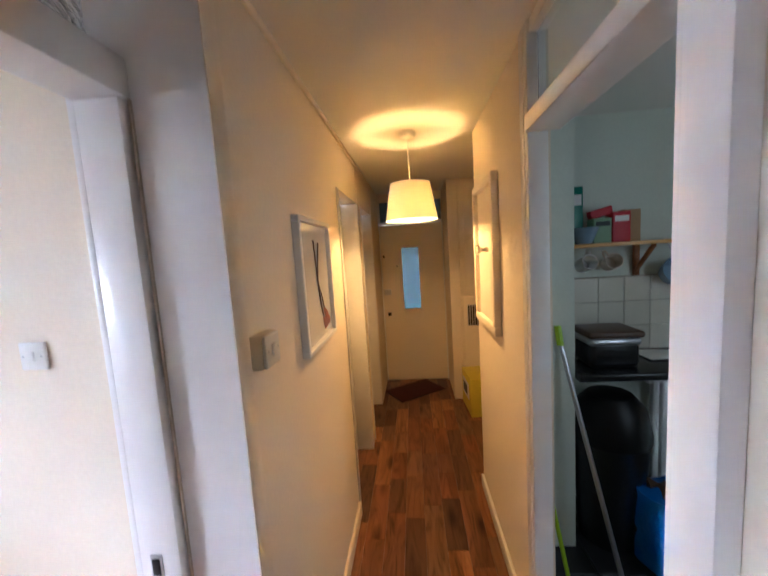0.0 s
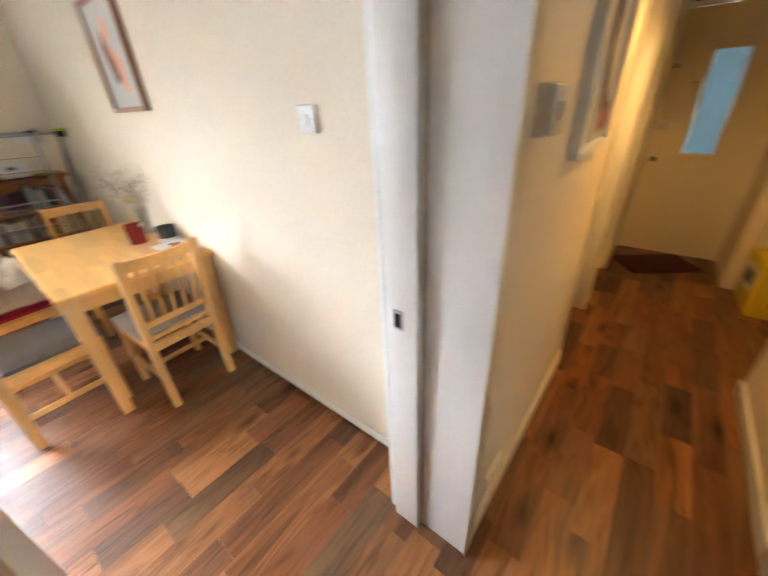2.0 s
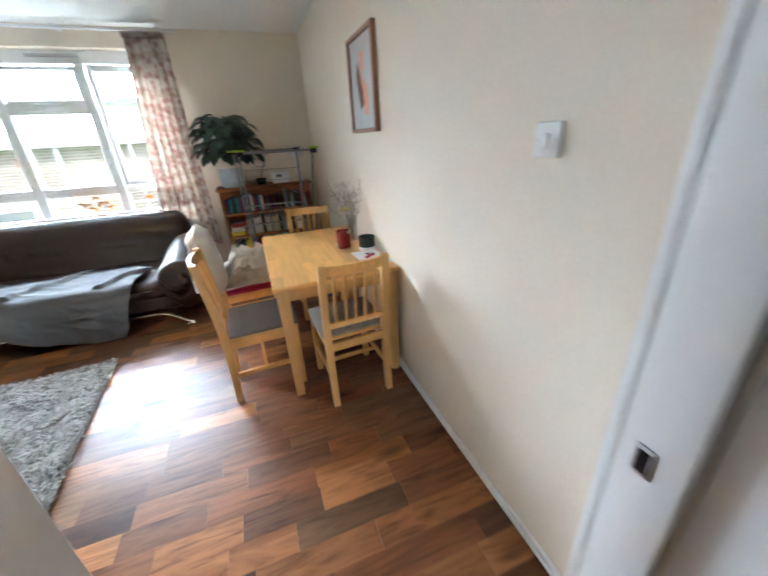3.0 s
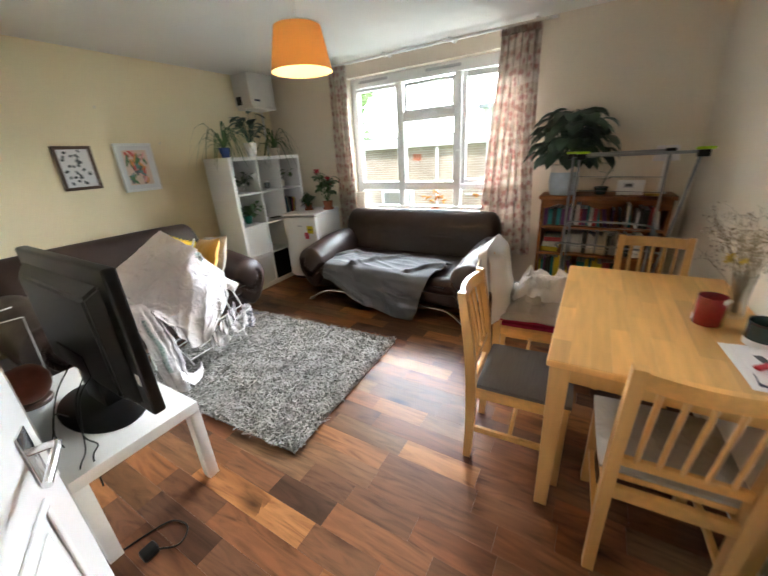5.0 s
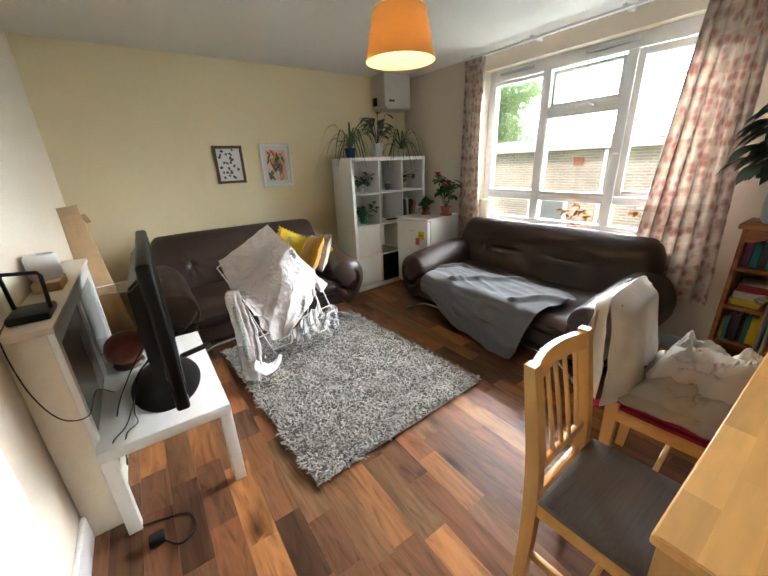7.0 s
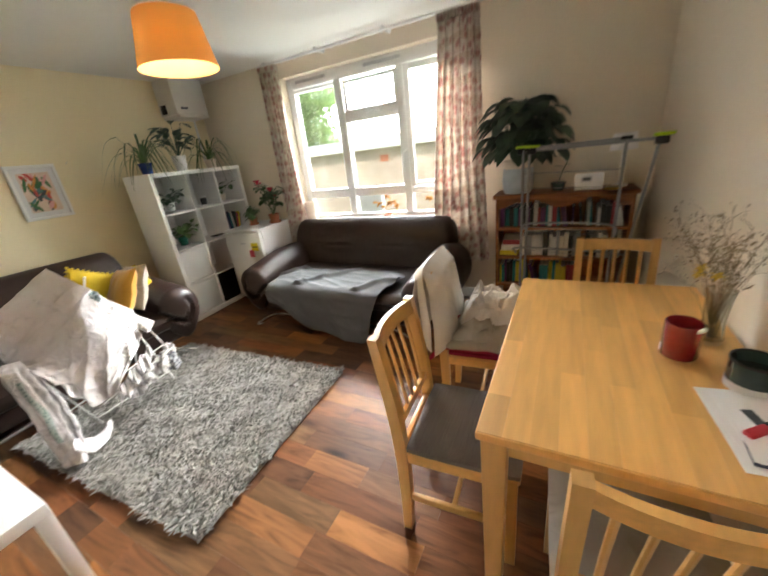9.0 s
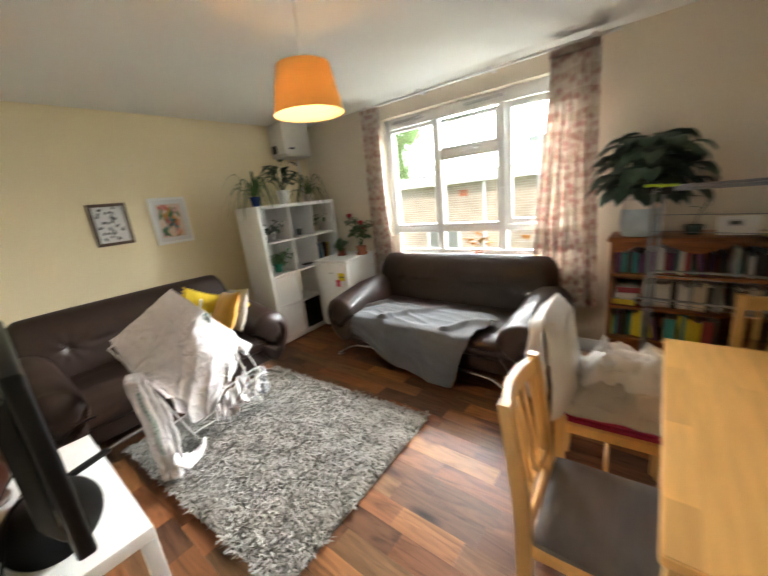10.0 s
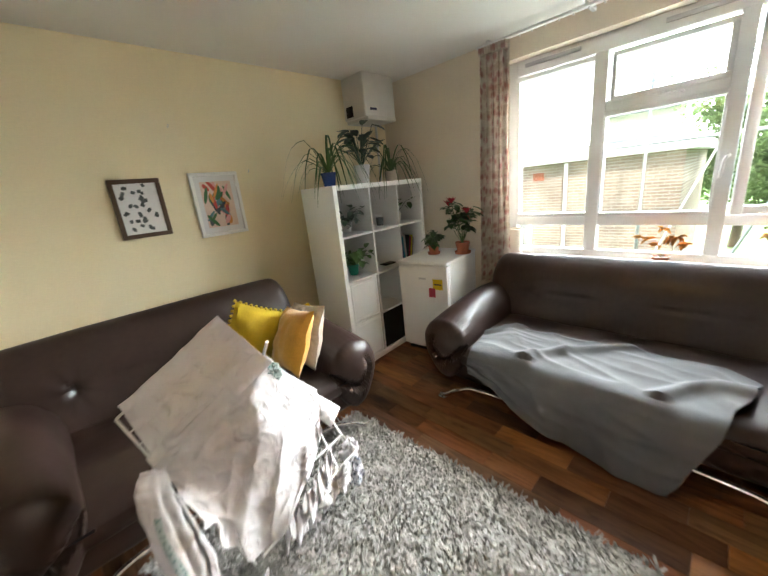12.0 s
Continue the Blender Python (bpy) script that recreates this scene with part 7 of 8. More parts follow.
bigpot = thing("large_plant", pose(-4.26, 0.29, BH), "bushy dark-leaved plant in a blue and cream glazed pot", "plant")
part("pot", lathe([(0, 0), (0.096, 0), (0.108, 0.02), (0.118, 0.10), (0.112, 0.19), (0.10, 0.20)], 32), M["pale_glaze"], bigpot)
part("pot_rim", lathe([(0.1125, 0.19), (0.108, 0.215), (0.118, 0.25), (0.110, 0.25), (0.100, 0.20), (0, 0.20)], 32), M["cream_glaze"], bigpot, "cream glazed rim")
rr = random.Random(77)
bm, st = bmesh.new(), bmesh.new()
for k in range(150):
    a = rr.uniform(0, 6.28)
    el = rr.uniform(-0.45, 1.0)
    r = rr.uniform(0.06, 0.24) * math.sqrt(max(0.05, 1 - 0.8 * max(0, el) ** 2))
    c = Vector((0.07 + math.cos(a) * r * 0.8, 0.03 + math.sin(a) * r * 1.1, 0.42 + 0.25 * el))
    d = Vector((math.cos(a), math.sin(a), 0.25 * el - 0.15))
    if c.x < -0.17:
        c.x = -0.17
    t = c + d.normalized() * rr.uniform(0.10, 0.15)
    t.x = max(t.x, -0.185)
    leaf(bm, c, t, rr.uniform(0.10, 0.135), 0.075, 0.14, 6)
    if k % 5 == 0:
        tube([(0, 0, 0.18), Vector((c.x * 0.4, c.y * 0.4, 0.33)), c], 0.004, 5, st)
part("leaves", bm, M["leaf_dark"], bigpot, "dense dark green leaves")
part("stalk", st, M["leaf_dark"], bigpot)
tl = thing("table_lamp", pose(-4.33, 0.98, BH), "small white table lamp on the bookcase", "lamp")
part("shade", lathe([(0.085, 0.25), (0.068, 0.36)], 28), M["white_cloth"], tl)
part("stem", lathe([(0, 0), (0.05, 0), (0.05, 0.012), (0.01, 0.02), (0.008, 0.30), (0, 0.30)], 20), M["white_satin"], tl)
th = thing("thermostat", pose(-4.22, 0.78, BH, 0, -6, 0), "white thermostat unit with a small grey display", "thermostat")
part("body", box(-0.015, 0.015, -0.09, 0.09, 0, 0.115, 0.006), M["white_satin"], th)
part("display", box(0.015, 0.017, -0.05, 0.02, 0.055, 0.095), M["steel"], th, "grey display")
part("dark_digits", box(0.017, 0.018, -0.04, 0.01, 0.065, 0.085), M["ink"], th)
sm = pot(pose(-4.28, 0.58, BH), 0.055, 0.06, M["dark_glass"], "small bare cutting in a dark bowl")
sm.name = "small_plant"
bm = tube(bend([(0, 0, 0.05), (-0.005, 0.02, 0.13), (0.0, 0.05, 0.2), (0, 0.06, 0.25)], 5), 0.004, 6)
for z in (0.12, 0.17, 0.24):
    leaf(bm, (0, 0.03, z), (0.02, 0.08, z + 0.03), 0.03, 0.01)
    leaf(bm, (0, 0.02, z), (0.01, -0.04, z + 0.02), 0.028, 0.01)
part("stem", bm, M["leaf"], sm)
tagged(part("gold_dish", lathe([(0, 0), (0.05, 0), (0.055, 0.018), (0.05, 0.018), (0, 0.006)], 20), M["brass"], None, "", pose(-4.20, 0.93, BH)), "small gold dish on the bookcase", "dish")

# ---- tall folding airer between table and bookcase ----
air = thing("clothes_airer", pose(0, 0, 0), "grey steel folding clothes airer with lime corner caps", "drying rack")


def bar(pts, r=0.009, mt="airer_grey", name="bar"):
    part(name, tube(bend(pts, 5) if len(pts) > 2 else pts, r * 0.8, 8), M[mt], air)


AL, AR = 0.36, 1.00
bar([(-3.92, AL, 1.375), (-3.80, AL + 0.02, 0.02)], 0.011, name="leg")
bar([(-3.80, AL + 0.05, 1.365), (-3.98, AL + 0.03, 0.02)], 0.011, name="leg")
bar([(-3.80, AR - 0.07, 1.365), (-3.64, AR - 0.10, 0.02)], 0.011, name="leg")
bar([(-3.60, AR + 0.05, 1.365), (-3.90, AR - 0.06, 0.02)], 0.011, name="leg")
bar([(-3.93, AL, 1.38), (-3.82, AR - 0.07, 1.385)], 0.010)
bar([(-3.80, AL + 0.06, 1.375), (-3.60, AR + 0.06, 1.375)], 0.010)
for k, f in enumerate((0.25, 0.5, 0.75)):
    bar([(-3.92 + 0.12 * f, AL + 0.04 * f, 1.36), (-3.82 + 0.2 * f, AR - 0.07 + 0.16 * f, 1.365)], 0.0028, name="wire")
for z in (1.22, 1.12):
    bar([(-3.90, AL + 0.01, z), (-3.74, AR - 0.08, z)], 0.0028, name="wire")
bar([(-3.86, AL + 0.03, 0.84), (-3.84, AL + 0.06, 0.885), (-3.74, AR - 0.16, 0.90), (-3.72, AR - 0.07, 0.86), (-3.70, AR - 0.11, 0.78)], 0.009, name="wing")
bar([(-3.86, AL - 0.02, 0.66), (-3.85, AL + 0.0, 0.705), (-3.72, AR - 0.06, 0.715), (-3.70, AR - 0.02, 0.67)], 0.009, name="wing")
for z in (0.86, 0.83, 0.69):
    bar([(-3.85, AL + 0.05, z), (-3.72, AR - 0.13, z)], 0.0028, name="wire")
for x, y in ((-3.93, AL - 0.01), (-3.80, AL + 0.06), (-3.60, AR + 0.06)):
    cp = part("corner_cap", box(x - 0.02, x + 0.02, y - 0.04, y + 0.05, 1.385, 1.402, 0.006), M["lime"], air, "lime plastic corner cap")
    part("joint", box(x - 0.018, x + 0.018, y - 0.03, y + 0.03, 1.345, 1.385, 0.006), M["black_plastic"], cp, "black plastic joint")
part("joint", box(-3.83, -3.79, AR - 0.10, AR - 0.04, 1.36, 1.398, 0.008), M["black_plastic"], air, "black plastic joint")

# ---- on the window sill ----
tagged(part("cream_jar", lathe([(0, 0), (0.06, 0), (0.066, 0.02), (0.07, 0.23), (0.064, 0.235), (0.058, 0.23), (0.055, 0.03), (0, 0.03)], 24), M["cream_glaze"], None, "", pose(-4.49, -2.02, 0.803)), "cream pottery jar on the window sill", "jar")
for px, seed, cnt in ((-1.02, 6, 7), (-0.42, 12, 3)):
    sd = pot(pose(-4.50, px, 0.803), 0.05, 0.055, M["terracotta"], "withered orange-leaved plant on the window sill")
    sd.name = "dried_plant"
    sd["category"] = "plant"
    rr = random.Random(seed)
    bm, lv = bmesh.new(), bmesh.new()
    for k in range(cnt):
        e = Vector((rr.uniform(-0.02, 0.03), (k / max(1, cnt - 1) - 0.5) * 0.26 + rr.uniform(-0.02, 0.02), rr.uniform(0.13, 0.24)))
        tube([(0, 0, 0.05), e * 0.6 + Vector((0, 0, 0.04)), e], 0.002, 4, bm)
        for q in range(6):
            leaf(lv, e, e + Vector((rr.uniform(-0.03, 0.03), rr.uniform(-0.05, 0.05), rr.uniform(-0.04, 0.03))), 0.035, 0.012, 0.4, 3)
    part("stem", bm, M["dry_stem"], sd, "thin dry stems")
    part("withered_leaves", lv, M["amber_leaf"], sd, "curled orange leaves")

# ---- hall things ----
hp = thing("framed_picture", pose(-0.20, 1.705, 1.557, 0, 0, -90), "white-framed botanical print behind glass", "picture")
bm = bmesh.new()
w, h, fw = 0.455, 0.535, 0.022
for q in ((-w / 2, w / 2, h / 2 - fw, h / 2), (-w / 2, w / 2, -h / 2, -h / 2 + fw), (-w / 2, -w / 2 + fw, -h / 2 + fw, h / 2 - fw), (w / 2 - fw, w / 2, -h / 2 + fw, h / 2 - fw)):
    box(q[0], q[1], 0.0, 0.03, q[2], q[3], 0.003, 1, bm)
part("frame", bm, M["white_satin"], hp)
part("mount", box(-w / 2 + fw, w / 2 - fw, 0.004, 0.012, -h / 2 + fw, h / 2 - fw), M["picture_glass"], hp, "pale grey glazed print")
bm = bmesh.new()
for pts in ([(0.02, 0.18), (0.0, 0.05), (-0.01, -0.02), (-0.03, -0.10)], [(-0.05, 0.17), (-0.02, 0.06), (-0.01, -0.02), (-0.05, -0.15)], [(-0.01, 0.0), (-0.06, -0.08), (-0.09, -0.17)]):
    tube(bend([(x, 0.0135, z) for x, z in pts], 5), 0.008, 6, bm, 0.8, 0.12)
part("printed_stem", bm, M["print_stem"], hp, "brown printed stems")
bm = bmesh.new()
for x, z in ((-0.07, -0.15), (-0.10, -0.18), (-0.05, -0.19)):
    leaf(bm, (x, 0.0145, z + 0.03), (x - 0.02, 0.0145, z - 0.03), 0.03, n=4)
part("printed_blooms", bm, M["print_peach"], hp, "pink printed blooms")

mb = thing("meter_cupboard", pose(0.645, 2.20, 1.62, 0, 0, 90), "cream panelled wall cupboard with a knob in the hall", "cupboard")
bm = bmesh.new()
w, h, fw = 0.50, 0.80, 0.045
for q in ((-w / 2, w / 2, h / 2 - fw, h / 2), (-w / 2, w / 2, -h / 2, -h / 2 + fw), (-w / 2, -w / 2 + fw, -h / 2 + fw, h / 2 - fw), (w / 2 - fw, w / 2, -h / 2 + fw, h / 2 - fw)):
    box(q[0], q[1], 0.0, 0.035, q[2], q[3], 0.006, 2, bm)
part("frame", bm, M["magnolia"], mb)
part("glass", box(-w / 2 + fw, w / 2 - fw, 0.004, 0.012, -h / 2 + fw, h / 2 - fw), M["magnolia"], mb, "recessed cream door panel")
part("peg", lathe([(0, 0), (0.012, 0), (0.009, 0.03), (0.02, 0.045), (0.02, 0.055), (0, 0.06)], 16), M["magnolia"], mb, "cream turned peg", pose(-0.13, 0.03, 0.03, -90, 0, 0))
mt = thing("doormat", pose(0.17, 4.24, 0, 0, 0, 35), "dark red doormat lying askew by the front door", "doormat")
part("pad", box(-0.30, 0.30, -0.19, 0.19, 0.0, 0.012, 0.004), M["mat_red"], mt)
part("edge", box(-0.31, 0.31, -0.20, 0.20, 0.0, 0.005, 0.002), M["black_plastic"], mt)
yb = thing("yellow_box", pose(0.86, 3.74, 0, 0, 0, 4), "yellow printed cardboard carton in the alcove", "box")
part("carton", box(-0.15, 0.20, -0.20, 0.20, 0, 0.38, 0.004), M["box_yellow"], yb)
part("flap", box(-0.15, 0.20, -0.20, 0.0, 0.381, 0.385), M["box_yellow"], yb)
part("printed_patch", box(-0.1525, -0.1505, -0.12, 0.15, 0.14, 0.31), M["paper"], yb, "white printed picture")
part("printed_patch", box(-0.1545, -0.153, -0.05, 0.11, 0.17, 0.27), M["navy"], yb, "dark printed picture")
part("printed_patch", box(-0.04, 0.12, -0.2025, -0.2005, 0.08, 0.16), M["ink"], yb, "dark printed mark")
cu = thing("hall_cupboard", pose(0, 0, 0), "cream built-in cupboard with a slatted vent", "cupboard")
part("door", box(0.72, 1.2, 3.945, 3.969, 1.18, 2.36, 0.004), M["magnolia"], cu)
part("lower_door", box(0.74, 1.2, 3.945, 3.969, 0.10, 1.14, 0.004), M["magnolia"], cu)
part("edge_strip", box(0.715, 0.735, 3.935, 3.969, 0.0, 1.14, 0.003), M["magnolia"], cu)
for z0, z1 in ((1.25, 1.74), (1.80, 2.30)):
    part("moulding", box(0.78, 1.14, 3.938, 3.946, z0, z1, 0.004), M["magnolia"], cu)
vt = part("vent", box(0.78, 1.02, 3.937, 3.946, 0.83, 1.06, 0.003), M["steel"], cu, "grey slatted vent")
for k in range(9):
    part("slat", box(0.79 + k * 0.025, 0.80 + k * 0.025, 3.931, 3.938, 0.84, 1.05), M["black_plastic"], vt)

# ---- kitchen ----
tile = mesh_of("wall_tile", box(0, 0.147, -0.008, 0, 0, 0.147, 0.003, 1))
tile.materials.append(M["white_tile"])
tw = structure("kitchen_tiling", box(1.04, 2.2, 2.444, 2.449, 0.95, 1.44), M["grout_pale"], "cream square wall tiles above the worktop", "tiles")
for i in range(8):
    for j in range(3):
        ob = new("wall_tile", tile)
        ob.location = (1.0 + 0.15 * i + 0.045, 2.4445, 0.985 + 0.15 * j)
        ob.parent = tw
wt = thing("worktop", pose(0, 0, 0), "black kitchen worktop with a rounded edge", "worktop")
part("slab", box(1.04, 2.18, 2.02, 2.44, 0.945, 0.985, 0.01, 3), M["worktop"], wt)
part("support", box(2.10, 2.18, 2.06, 2.44, 0, 0.945), M["kitchen_paint"], wt)
part("backing", box(1.04, 2.10, 2.40, 2.44, 0.80, 0.945), M["kitchen_paint"], wt)
sh = thing("wall_shelf", pose(0, 0, 0), "wooden kitchen shelf on a bracket", "shelf")
part("board", box(1.04, 2.19, 2.24, 2.444, 1.625, 1.645, 0.003), M["beech"], sh)
part("bracket", tube([(1.555, 2.28, 1.62), (1.555, 2.43, 1.47)], 0.014, 6), M["pine_dark"], sh)
part("bracket_post", box(1.54, 1.57, 2.42, 2.444, 1.44, 1.625, 0.003), M["pine_dark"], sh)
for x, mtl, tilt in ((1.225, "white_satin", 20), (1.365, "cream_glaze", -25)):
    mg = thing("hanging_mug", pose(x, 2.34, 1.53, 72, tilt, 0), "mug hanging from a hook under the shelf", "mug", "mugs under the shelf")
    part("cup", lathe([(0, -0.05), (0.040, -0.05), (0.046, 0.045), (0.042, 0.045), (0.036, -0.042), (0, -0.042)], 20), M[mtl], mg)
    part("handle", tube(bend([(0.0, 0.038, 0.02), (0.0, 0.07, 0.015), (0.0, 0.07, -0.02), (0, 0.036, -0.03)], 5), 0.006, 6), M[mtl], mg)
    part("hook", tube([(0, 0.072, 0.0), (0, 0.098, -0.032)], 0.003, 5), M["steel"], mg)

hb = thing("hanging_bowl", pose(1.72, 2.36, 1.45, 70, 0, 0), "blue-grey enamel bowl hanging under the shelf", "bowl")
part("basin", lathe([(0, -0.04), (0.06, -0.04), (0.085, 0.04), (0.08, 0.04), (0.055, -0.033), (0, -0.033)], 24), M["blue_glaze"], hb)
part("hanger", tube([(0, 0.08, 0.038), (0, 0.19, 0.0)], 0.003, 5), M["steel"], hb)


def carton(m, w, d, h, mat, label, stripe=None):
    c = thing("carton", m, label, "carton")
    part("box", box(-w / 2, w / 2, -d / 2, d / 2, 0, h, 0.004), mat, c)
    if stripe:
        part("panel", box(-w / 2 + 0.01, w / 2 - 0.01, -d / 2 - 0.0015, -d / 2, h * 0.68, h * 0.86), M[stripe], c, "printed panel")
    return c


carton(pose(1.398, 2.34, 1.645), 0.095, 0.08, 0.17, M["carton_red"], "red carton on the kitchen shelf", "paper")
carton(pose(1.475, 2.37, 1.645), 0.09, 0.07, 0.18, M["cardboard"], "brown paper packet on the shelf")
carton(pose(1.297, 2.34, 1.645), 0.095, 0.08, 0.14, M["carton_green"], "pale green carton on the shelf", "ink")
carton(pose(1.165, 2.39, 1.645), 0.11, 0.06, 0.33, M["teal"], "tall teal packet on the shelf", "paper")
carton(pose(1.31, 2.35, 1.795, 0, -14, 0), 0.12, 0.05, 0.045, M["carton_red"], "red packet lying on top of a carton", None)
tagged(part("glass_bowl", lathe([(0, 0), (0.04, 0), (0.075, 0.09), (0.07, 0.09), (0.036, 0.008), (0, 0.008)], 24), M["blue_glaze"], None, "", pose(1.20, 2.31, 1.646)), "grey bowl on the kitchen shelf", "bowl")
ck = thing("slow_cooker", pose(1.26, 2.20, 0.985), "black and clear lidded kitchen caddy", "caddy")
part("body", box(-0.125, 0.125, -0.10, 0.10, 0, 0.15, 0.03, 3), M["bin_black"], ck)
part("band", box(-0.13, 0.13, -0.105, 0.105, 0.12, 0.165, 0.02, 3), M["steel"], ck, "pale clouded band")
part("lid", box(-0.14, 0.14, -0.115, 0.115, 0.165, 0.20, 0.015, 3), M["frame_brown"], ck, "brown lid")
tagged(part("paper_sheet", sheet(lambda u, v: (1.50 + 0.25 * u, 2.20 + 0.18 * v, 0.992 + 0.004 * math.sin(5 * u)), 6, 4, 0.002), M["paper"]), "white paper sheets on the worktop", "paper")
bn = thing("kitchen_bin", pose(1.26, 2.16, 0), "black domed kitchen bin lined with a bag", "bin")
part("body", lathe([(0, 0), (0.15, 0), (0.185, 0.58), (0.19, 0.60), (0, 0.60)], 32), M["bin_black"], bn)
part("lid", lathe([(0.195, 0.59), (0.195, 0.64), (0.17, 0.76), (0.11, 0.83), (0, 0.855)], 32), M["black_plastic"], bn)
rad = thing("radiator", pose(0, 0, 0), "cream panel radiator in the kitchen", "radiator")
for k in range(8):
    part("fin", box(1.62 + k * 0.05, 1.66 + k * 0.05, 2.36, 2.40, 0.15, 0.80, 0.012), M["white_satin"], rad)
part("header", box(1.60, 2.03, 2.37, 2.41, 0.78, 0.82, 0.008), M["white_satin"], rad)
bg = bmesh.new()
box(-0.20, 0.20, -0.14, 0.14, 0, 0.40, bm=bg)
bmesh.ops.subdivide_edges(bg, edges=bg.edges, cuts=9, use_grid_fill=True)
for v in bg.verts:
    k = v.co.z / 0.40
    v.co.x *= 0.88 + 0.16 * k
    v.co.y *= 0.88 + 0.16 * k
    v.co += Vector((crumple(v.co.y, v.co.z, 0.03, 7, 1), crumple(v.co.x, v.co.z, 0.03, 7, 2), crumple(v.co.x, v.co.y, 0.03, 8, 3) * k))
bag = thing("carrier_bag", pose(1.52, 1.93, -0.002, 0, 0, 12), "blue woven plastic carrier bag, full", "bag")
part("sack", bg, M["blue_bag"], bag)
part("strap", tube(bend([(-0.12, -0.15, 0.36), (-0.10, -0.17, 0.28), (0.0, -0.18, 0.22), (0.10, -0.17, 0.28), (0.12, -0.15, 0.36)], 5), 0.010, 6, flat=0.3), M["navy"], bag, "dark strap")
bm = box(-0.15, 0.15, -0.10, 0.10, 0.38, 0.43)
bmesh.ops.subdivide_edges(bm, edges=bm.edges, cuts=6, use_grid_fill=True)
for v in bm.verts:
    v.co += Vector((0, 0, crumple(v.co.x, v.co.y, 0.06, 13, 3)))
part("rubbish", bm, M["frame_brown"], bag, "brown crumpled contents")
mp = thing("flat_mop", pose(0, 0, 0), "grey-handled flat mop with lime grip", "mop")
part("handle", tube([(1.14, 1.80, 0.02), (0.955, 2.045, 1.16)], 0.012, 10), M["steel"], mp)
part("grip", tube([(0.957, 2.042, 1.14), (0.948, 2.056, 1.24)], 0.017, 10), M["lime"], mp, "lime green grip")
bm = sheet(lambda u, v: (0.98 + 0.30 * u, 1.72 + 0.10 * v + 0.06 * u, -0.004 + 0.012 + 0.01 * math.sin(9 * u)), 14, 6, 0.015)
part("mop_head", bm, M["grey_cloth"], mp, "grey cloth mop head")
bsh = thing("broom", pose(0, 0, 0), "lime green broom and dustpan by the wall", "broom")
part("head", box(-0.10, 0.10, -0.02, 0.02, 0, 0.05, 0.01), M["lime"], bsh, "", pose(0.86, 1.68, 0.02, 10, 0, 40))
part("handle", tube([(0.86, 1.68, 0.05), (0.80, 1.86, 0.62)], 0.010, 8), M["lime"], bsh)
part("pan", sheet(lambda u, v: (0.80 + 0.20 * u, 1.60 + 0.14 * v, 0.003 + 0.05 * v * abs(u - 0.5) ** 2), 10, 8, 0.004), M["lime"], bsh, "lime dustpan")
# Added fill lamp that brightens the kitchen; no window stands behind it.
area("kitchen_fill_light", look((2.15, 0.6, 1.6), (0.9, 1.5, 1.2)), 0.9, 0.9, 1.1, (0.9, 1.0, 0.95))

# ---- outside: ground, brick outbuilding, tower with scaffold, trees ----
bm = bmesh.new()
bmesh.ops.create_grid(bm, x_segments=40, y_segments=40, size=300)
for v in bm.verts:
    v.co += Vector((-305, 0, -2.6))
structure("ground", bm, M["grass"], "rough grass outside the window", "ground")
ob_ = thing("brick_outbuilding", pose(0, 0, 0), "low flat-roofed yellow brick building", "building")
part("wall", box(-18.5, -12.0, -12.5, -1.6, -2.6, 1.62), M["brick"], ob_)
part("fascia", box(-18.8, -11.8, -12.8, -1.4, 1.62, 1.92, 0.02), M["white_satin"], ob_, "white roof fascia")
part("roof", box(-18.7, -11.9, -12.7, -1.5, 1.92, 1.98), M["roof"], ob_)
w = part("window", box(-12.0, -11.95, -6.2, -4.9, -1.1, 0.25), M["white_satin"], ob_, "white framed window")
part("pane", box(-11.955, -11.94, -6.1, -5.0, -1.0, 0.15), M["steel"], w)
part("downpipe", tube([(-11.9, -4.0, 1.6), (-11.9, -4.0, -2.6)], 0.05, 8), M["white_satin"], ob_)
part("vent_brick", box(-12.0, -11.985, -4.9, -4.6, 1.2, 1.42), M["terracotta"], ob_, "red patched bricks")
tw2 = thing("apartment_block", pose(0, 0, 0), "block of flats under scaffolding, paled for haze", "building")
# Pale wall and grey panes put distance haze into the colours.
part("wall", box(-42, -30, -7.6, -3.4, -2.6, 4.3), M["old_white"], tw2, "wall paled to put haze into its colour")
part("roof", box(-42.3, -29.7, -7.9, -3.1, 4.3, 4.6), M["roof"], tw2)
for i in range(2):
    for j in range(2):
        y, z = -6.4 + i * 2.0, 0.2 + j * 2.3
        w = part("window", box(-30.0, -29.9, y - 0.6, y + 0.6, z, z + 1.4), M["white_satin"], tw2)
        part("pane", box(-29.92, -29.88, y - 0.5, y + 0.5, z + 0.1, z + 1.3), M["steel"], w)
sc = thing("scaffold", pose(0, 0, 0), "galvanised scaffold poles and green netting", "scaffold")
for y in (-2.2, -1.0, 0.2):
    part("upright", tube([(-11.2, y, -2.6), (-11.2, y, 3.2)], 0.035, 6), M["steel"], sc)
for z in (0.2, 1.8, 3.0):
    part("ledger", tube([(-11.2, -2.8, z), (-11.2, 0.6, z)], 0.03, 6), M["steel"], sc)
part("brace", tube([(-11.15, -2.2, -1.5), (-11.15, -1.0, 1.8)], 0.022, 6), M["white_satin"], sc)
part("brace", tube([(-11.15, -1.0, -1.5), (-11.15, 0.2, 1.8)], 0.03, 6), M["steel"], sc)


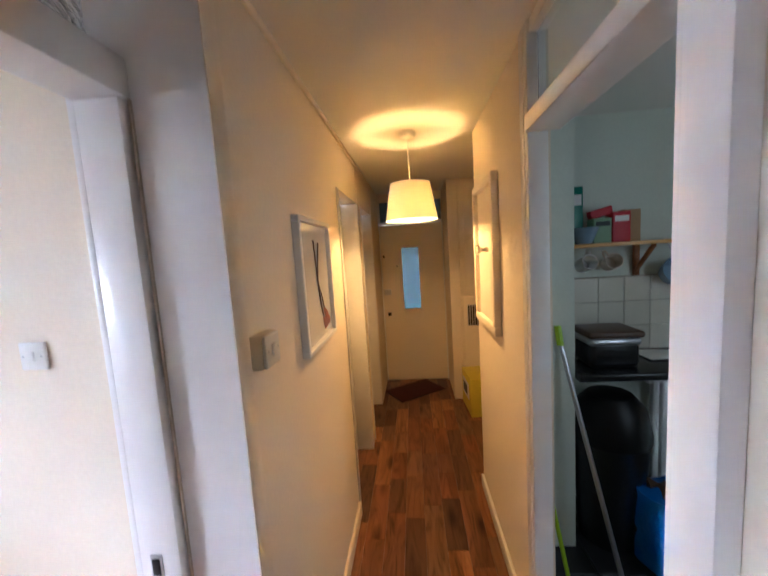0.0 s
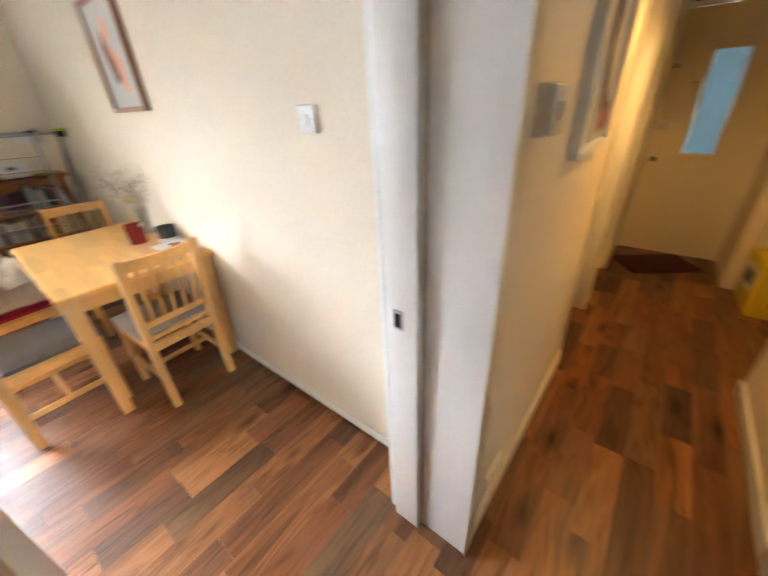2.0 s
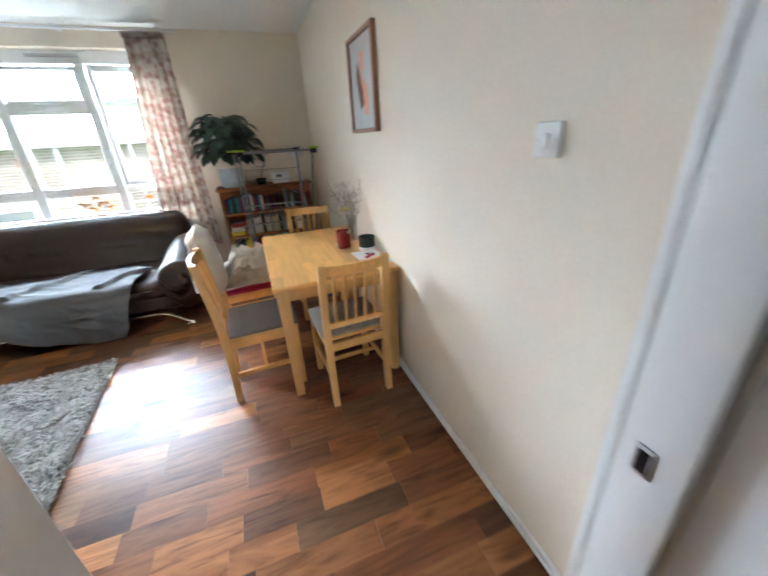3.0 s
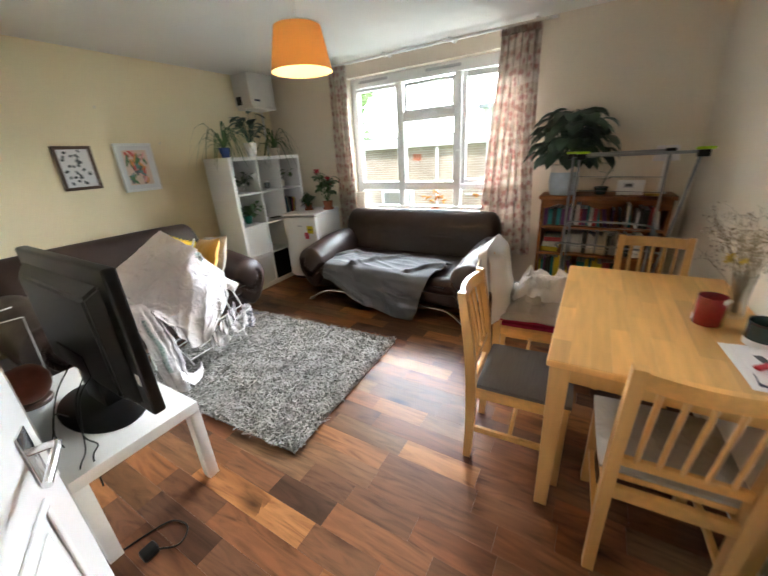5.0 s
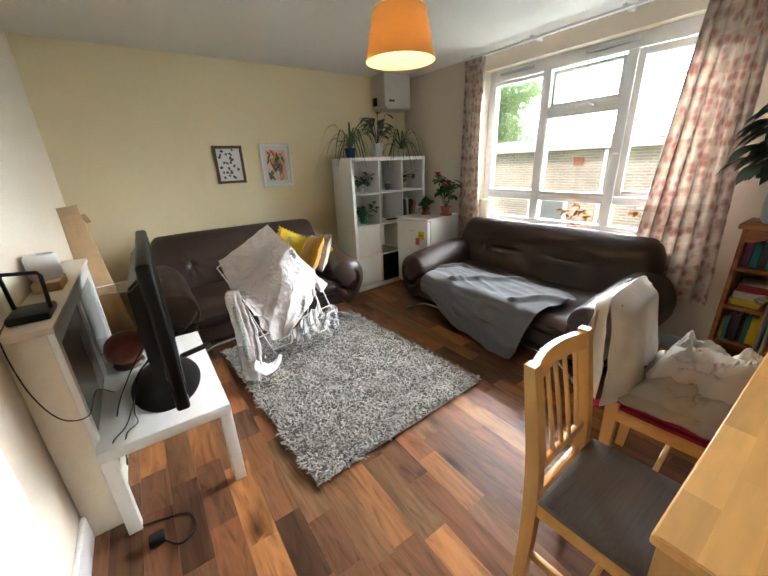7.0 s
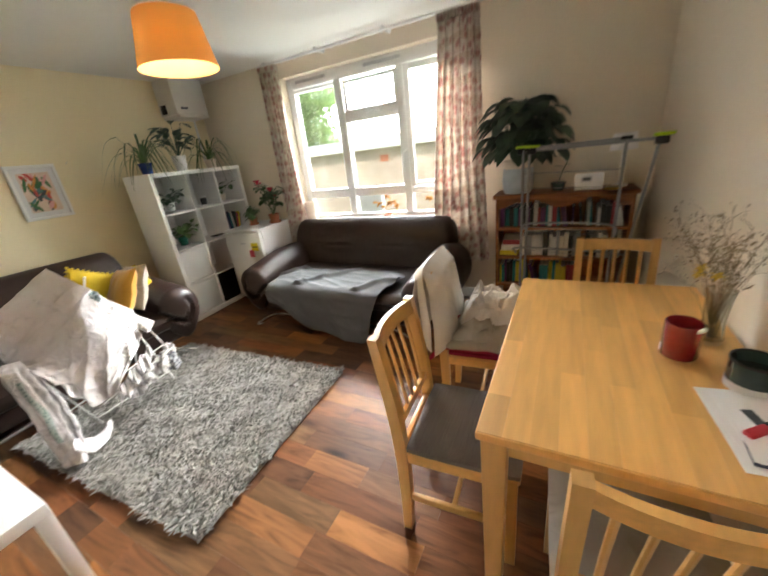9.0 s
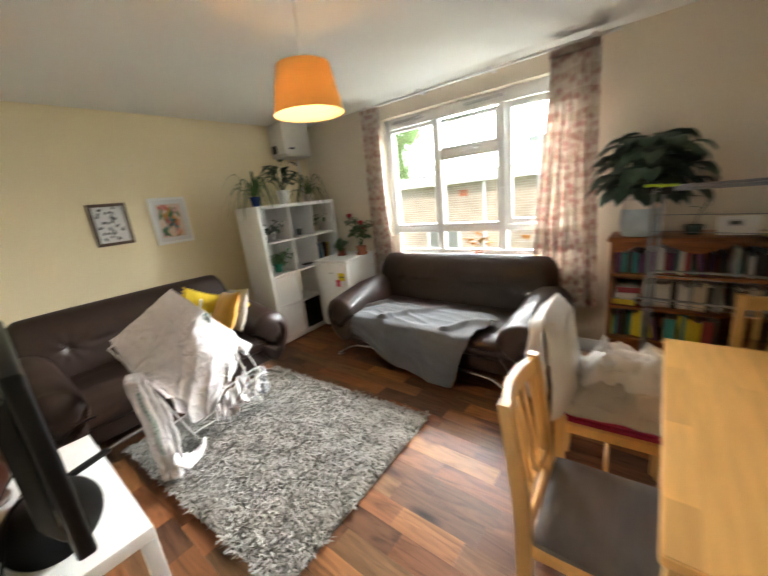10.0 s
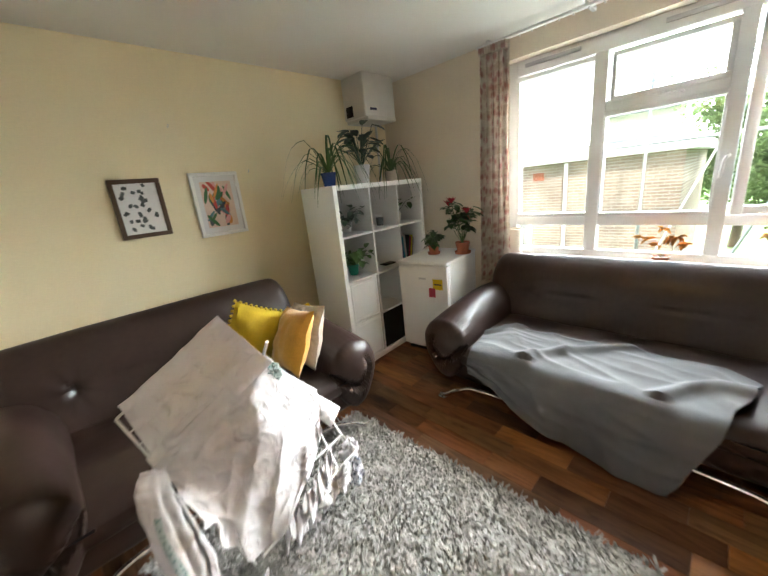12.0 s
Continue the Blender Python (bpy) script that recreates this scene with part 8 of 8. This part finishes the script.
def tree(m, seed, h, spread, label):
    t = thing("tree", m, label, "tree")
    rr = random.Random(seed)
    bm = bmesh.new()
    verts, faces = [], []
    tube(bend([(0, 0, 0), (0.1, 0.05, h * 0.25), (-0.05, 0.1, h * 0.5), (0.05, 0, h * 0.8)], 4), 0.16 * h / 6, 8, bm, 0.3)
    for k in range(34):
        a, z0 = rr.uniform(0, 6.28), h * rr.uniform(0.22, 0.78)
        reach = spread * rr.uniform(0.45, 1) * (1.1 - 0.5 * z0 / h)
        e = Vector((math.cos(a) * reach, math.sin(a) * reach, z0 + h * rr.uniform(0.05, 0.25)))
        tube([(0, 0, z0), e * 0.5 + Vector((0, 0, z0 * 0.5 + 0.2)), e], 0.04, 5, bm, 0.3)
        for q in range(420):
            c = Vector((0, 0, z0)).lerp(e, rr.uniform(0.5, 1.08)) + Vector((rr.gauss(0, spread * 0.13), rr.gauss(0, spread * 0.13), rr.gauss(0, h * 0.045)))
            d = Vector((rr.uniform(-1, 1), rr.uniform(-1, 1), rr.uniform(-0.7, 0.5))).normalized()
            w = d.orthogonal().normalized()
            w = (w * math.cos(q) + d.cross(w) * math.sin(q)) * 0.055
            d = d * rr.uniform(0.15, 0.24)
            n = len(verts)
            verts += [c, c + d * 0.5 + w, c + d, c + d * 0.5 - w]
            faces.append((n, n + 1, n + 2, n + 3))
    part("trunk", bm, M["bark"], t)
    me = bpy.data.meshes.new("crown")
    me.from_pydata(verts, [], faces)
    me.materials.append(M["tree_leaf"])
    crown = new("crown", me)
    crown.parent = t
    tagged(crown, "loose light green foliage", kind="stuff")
    return t


for x, y, s, h, sp in ((-20, -14.0, 1, 9.0, 3.2), (-17, 0.9, 3, 6.4, 2.5), (-23, -0.5, 4, 7.5, 2.8), (-19, 6.5, 6, 7.5, 2.8), (-27, -18, 7, 11, 3.8)):
    tree(pose(x, y, -2.6), s, h, sp, "leafy green tree beyond the window")


# ---- floor blocks, tiles ----
rs = random.Random(11)
unit = bpy.data.meshes.new("floor_block")
bm = box(0, 1, 0, 1, -0.008, 0)
bmesh.ops.delete(bm, geom=[f for f in bm.faces if f.normal.z < -0.5], context="FACES")
bm.to_mesh(unit)
bm.free()
unit.materials.append(M["floor_wood"])
W = 0.1185
rest = []
count = 0
for k in range(-40, 8):
    x0 = k * W - 0.02
    y = -3.45 - rs.uniform(0, 0.5)
    while y < 4.65:
        ln = rs.choice((0.26, 0.33, 0.40, 0.47, 0.58))
        xc, yc = x0 + W / 2, y + ln / 2
        living = -4.50 < xc < -0.45 and -3.46 < yc + ln / 2 and yc - ln / 2 < YS
        hall = -0.52 < xc < 0.72 and yc > -0.95 or 0.72 < xc < 1.5 and yc > 2.55
        if living or hall:
            near = (-2.55 < xc < -0.45 and -1.05 < yc < 1.25) or (-0.5 < xc < 0.66 and 0.9 < yc < 4.6) or (-3.4 < xc < -2.5 and -0.8 < yc < 0.9)
            if near and count < 300:
                ob = new("floor_block", unit)
                ob.location = (x0 + 0.0004, y + 0.0004, -0.0003 * rs.random())
                ob.scale = (W - 0.0008, ln - 0.0008, 1)
                ob.parent = floor
                count += 1
            else:
                rest.append((x0, y, ln))
        y += ln
verts, faces = [], []
for x0, y, ln in rest:
    n = len(verts)
    dz = -0.0003 * rs.random()
    xa, xb, ya, yb = x0 + 0.0004, x0 + W - 0.0004, y + 0.0004, y + ln - 0.0004
    verts += [(xa, ya, dz), (xb, ya, dz), (xb, yb, dz), (xa, yb, dz), (xa, ya, -0.008), (xb, ya, -0.008), (xb, yb, -0.008), (xa, yb, -0.008)]
    faces += [(n, n + 1, n + 2, n + 3)] + [(n + i, n + 4 + i, n + 4 + (i + 1) % 4, n + (i + 1) % 4) for i in range(4)]
me = bpy.data.meshes.new("floor_blocks")
me.from_pydata(verts, [], faces)
me.materials.append(M["floor_wood_rest"])
ob = new("floor_blocks", me)
ob.parent = floor
tagged(ob, kind="stuff")
unit = mesh_of("floor_tile", box(0, 0.345, 0, 0.345, -0.014, -0.004, 0.002, 1))
unit.materials.append(M["black_tile"])
for i in range(5):
    for j in range(10):
        x, y = 1.0735 - 0.35 + 0.35 * i, 1.5495 - 0.35 * 7 + 0.35 * j
        if x < 2.0 and y < 2.3:
            ob = new("floor_tile", unit)
            ob.location = (x, y, -0.0005 * rs.random())
            ob.parent = kfloor
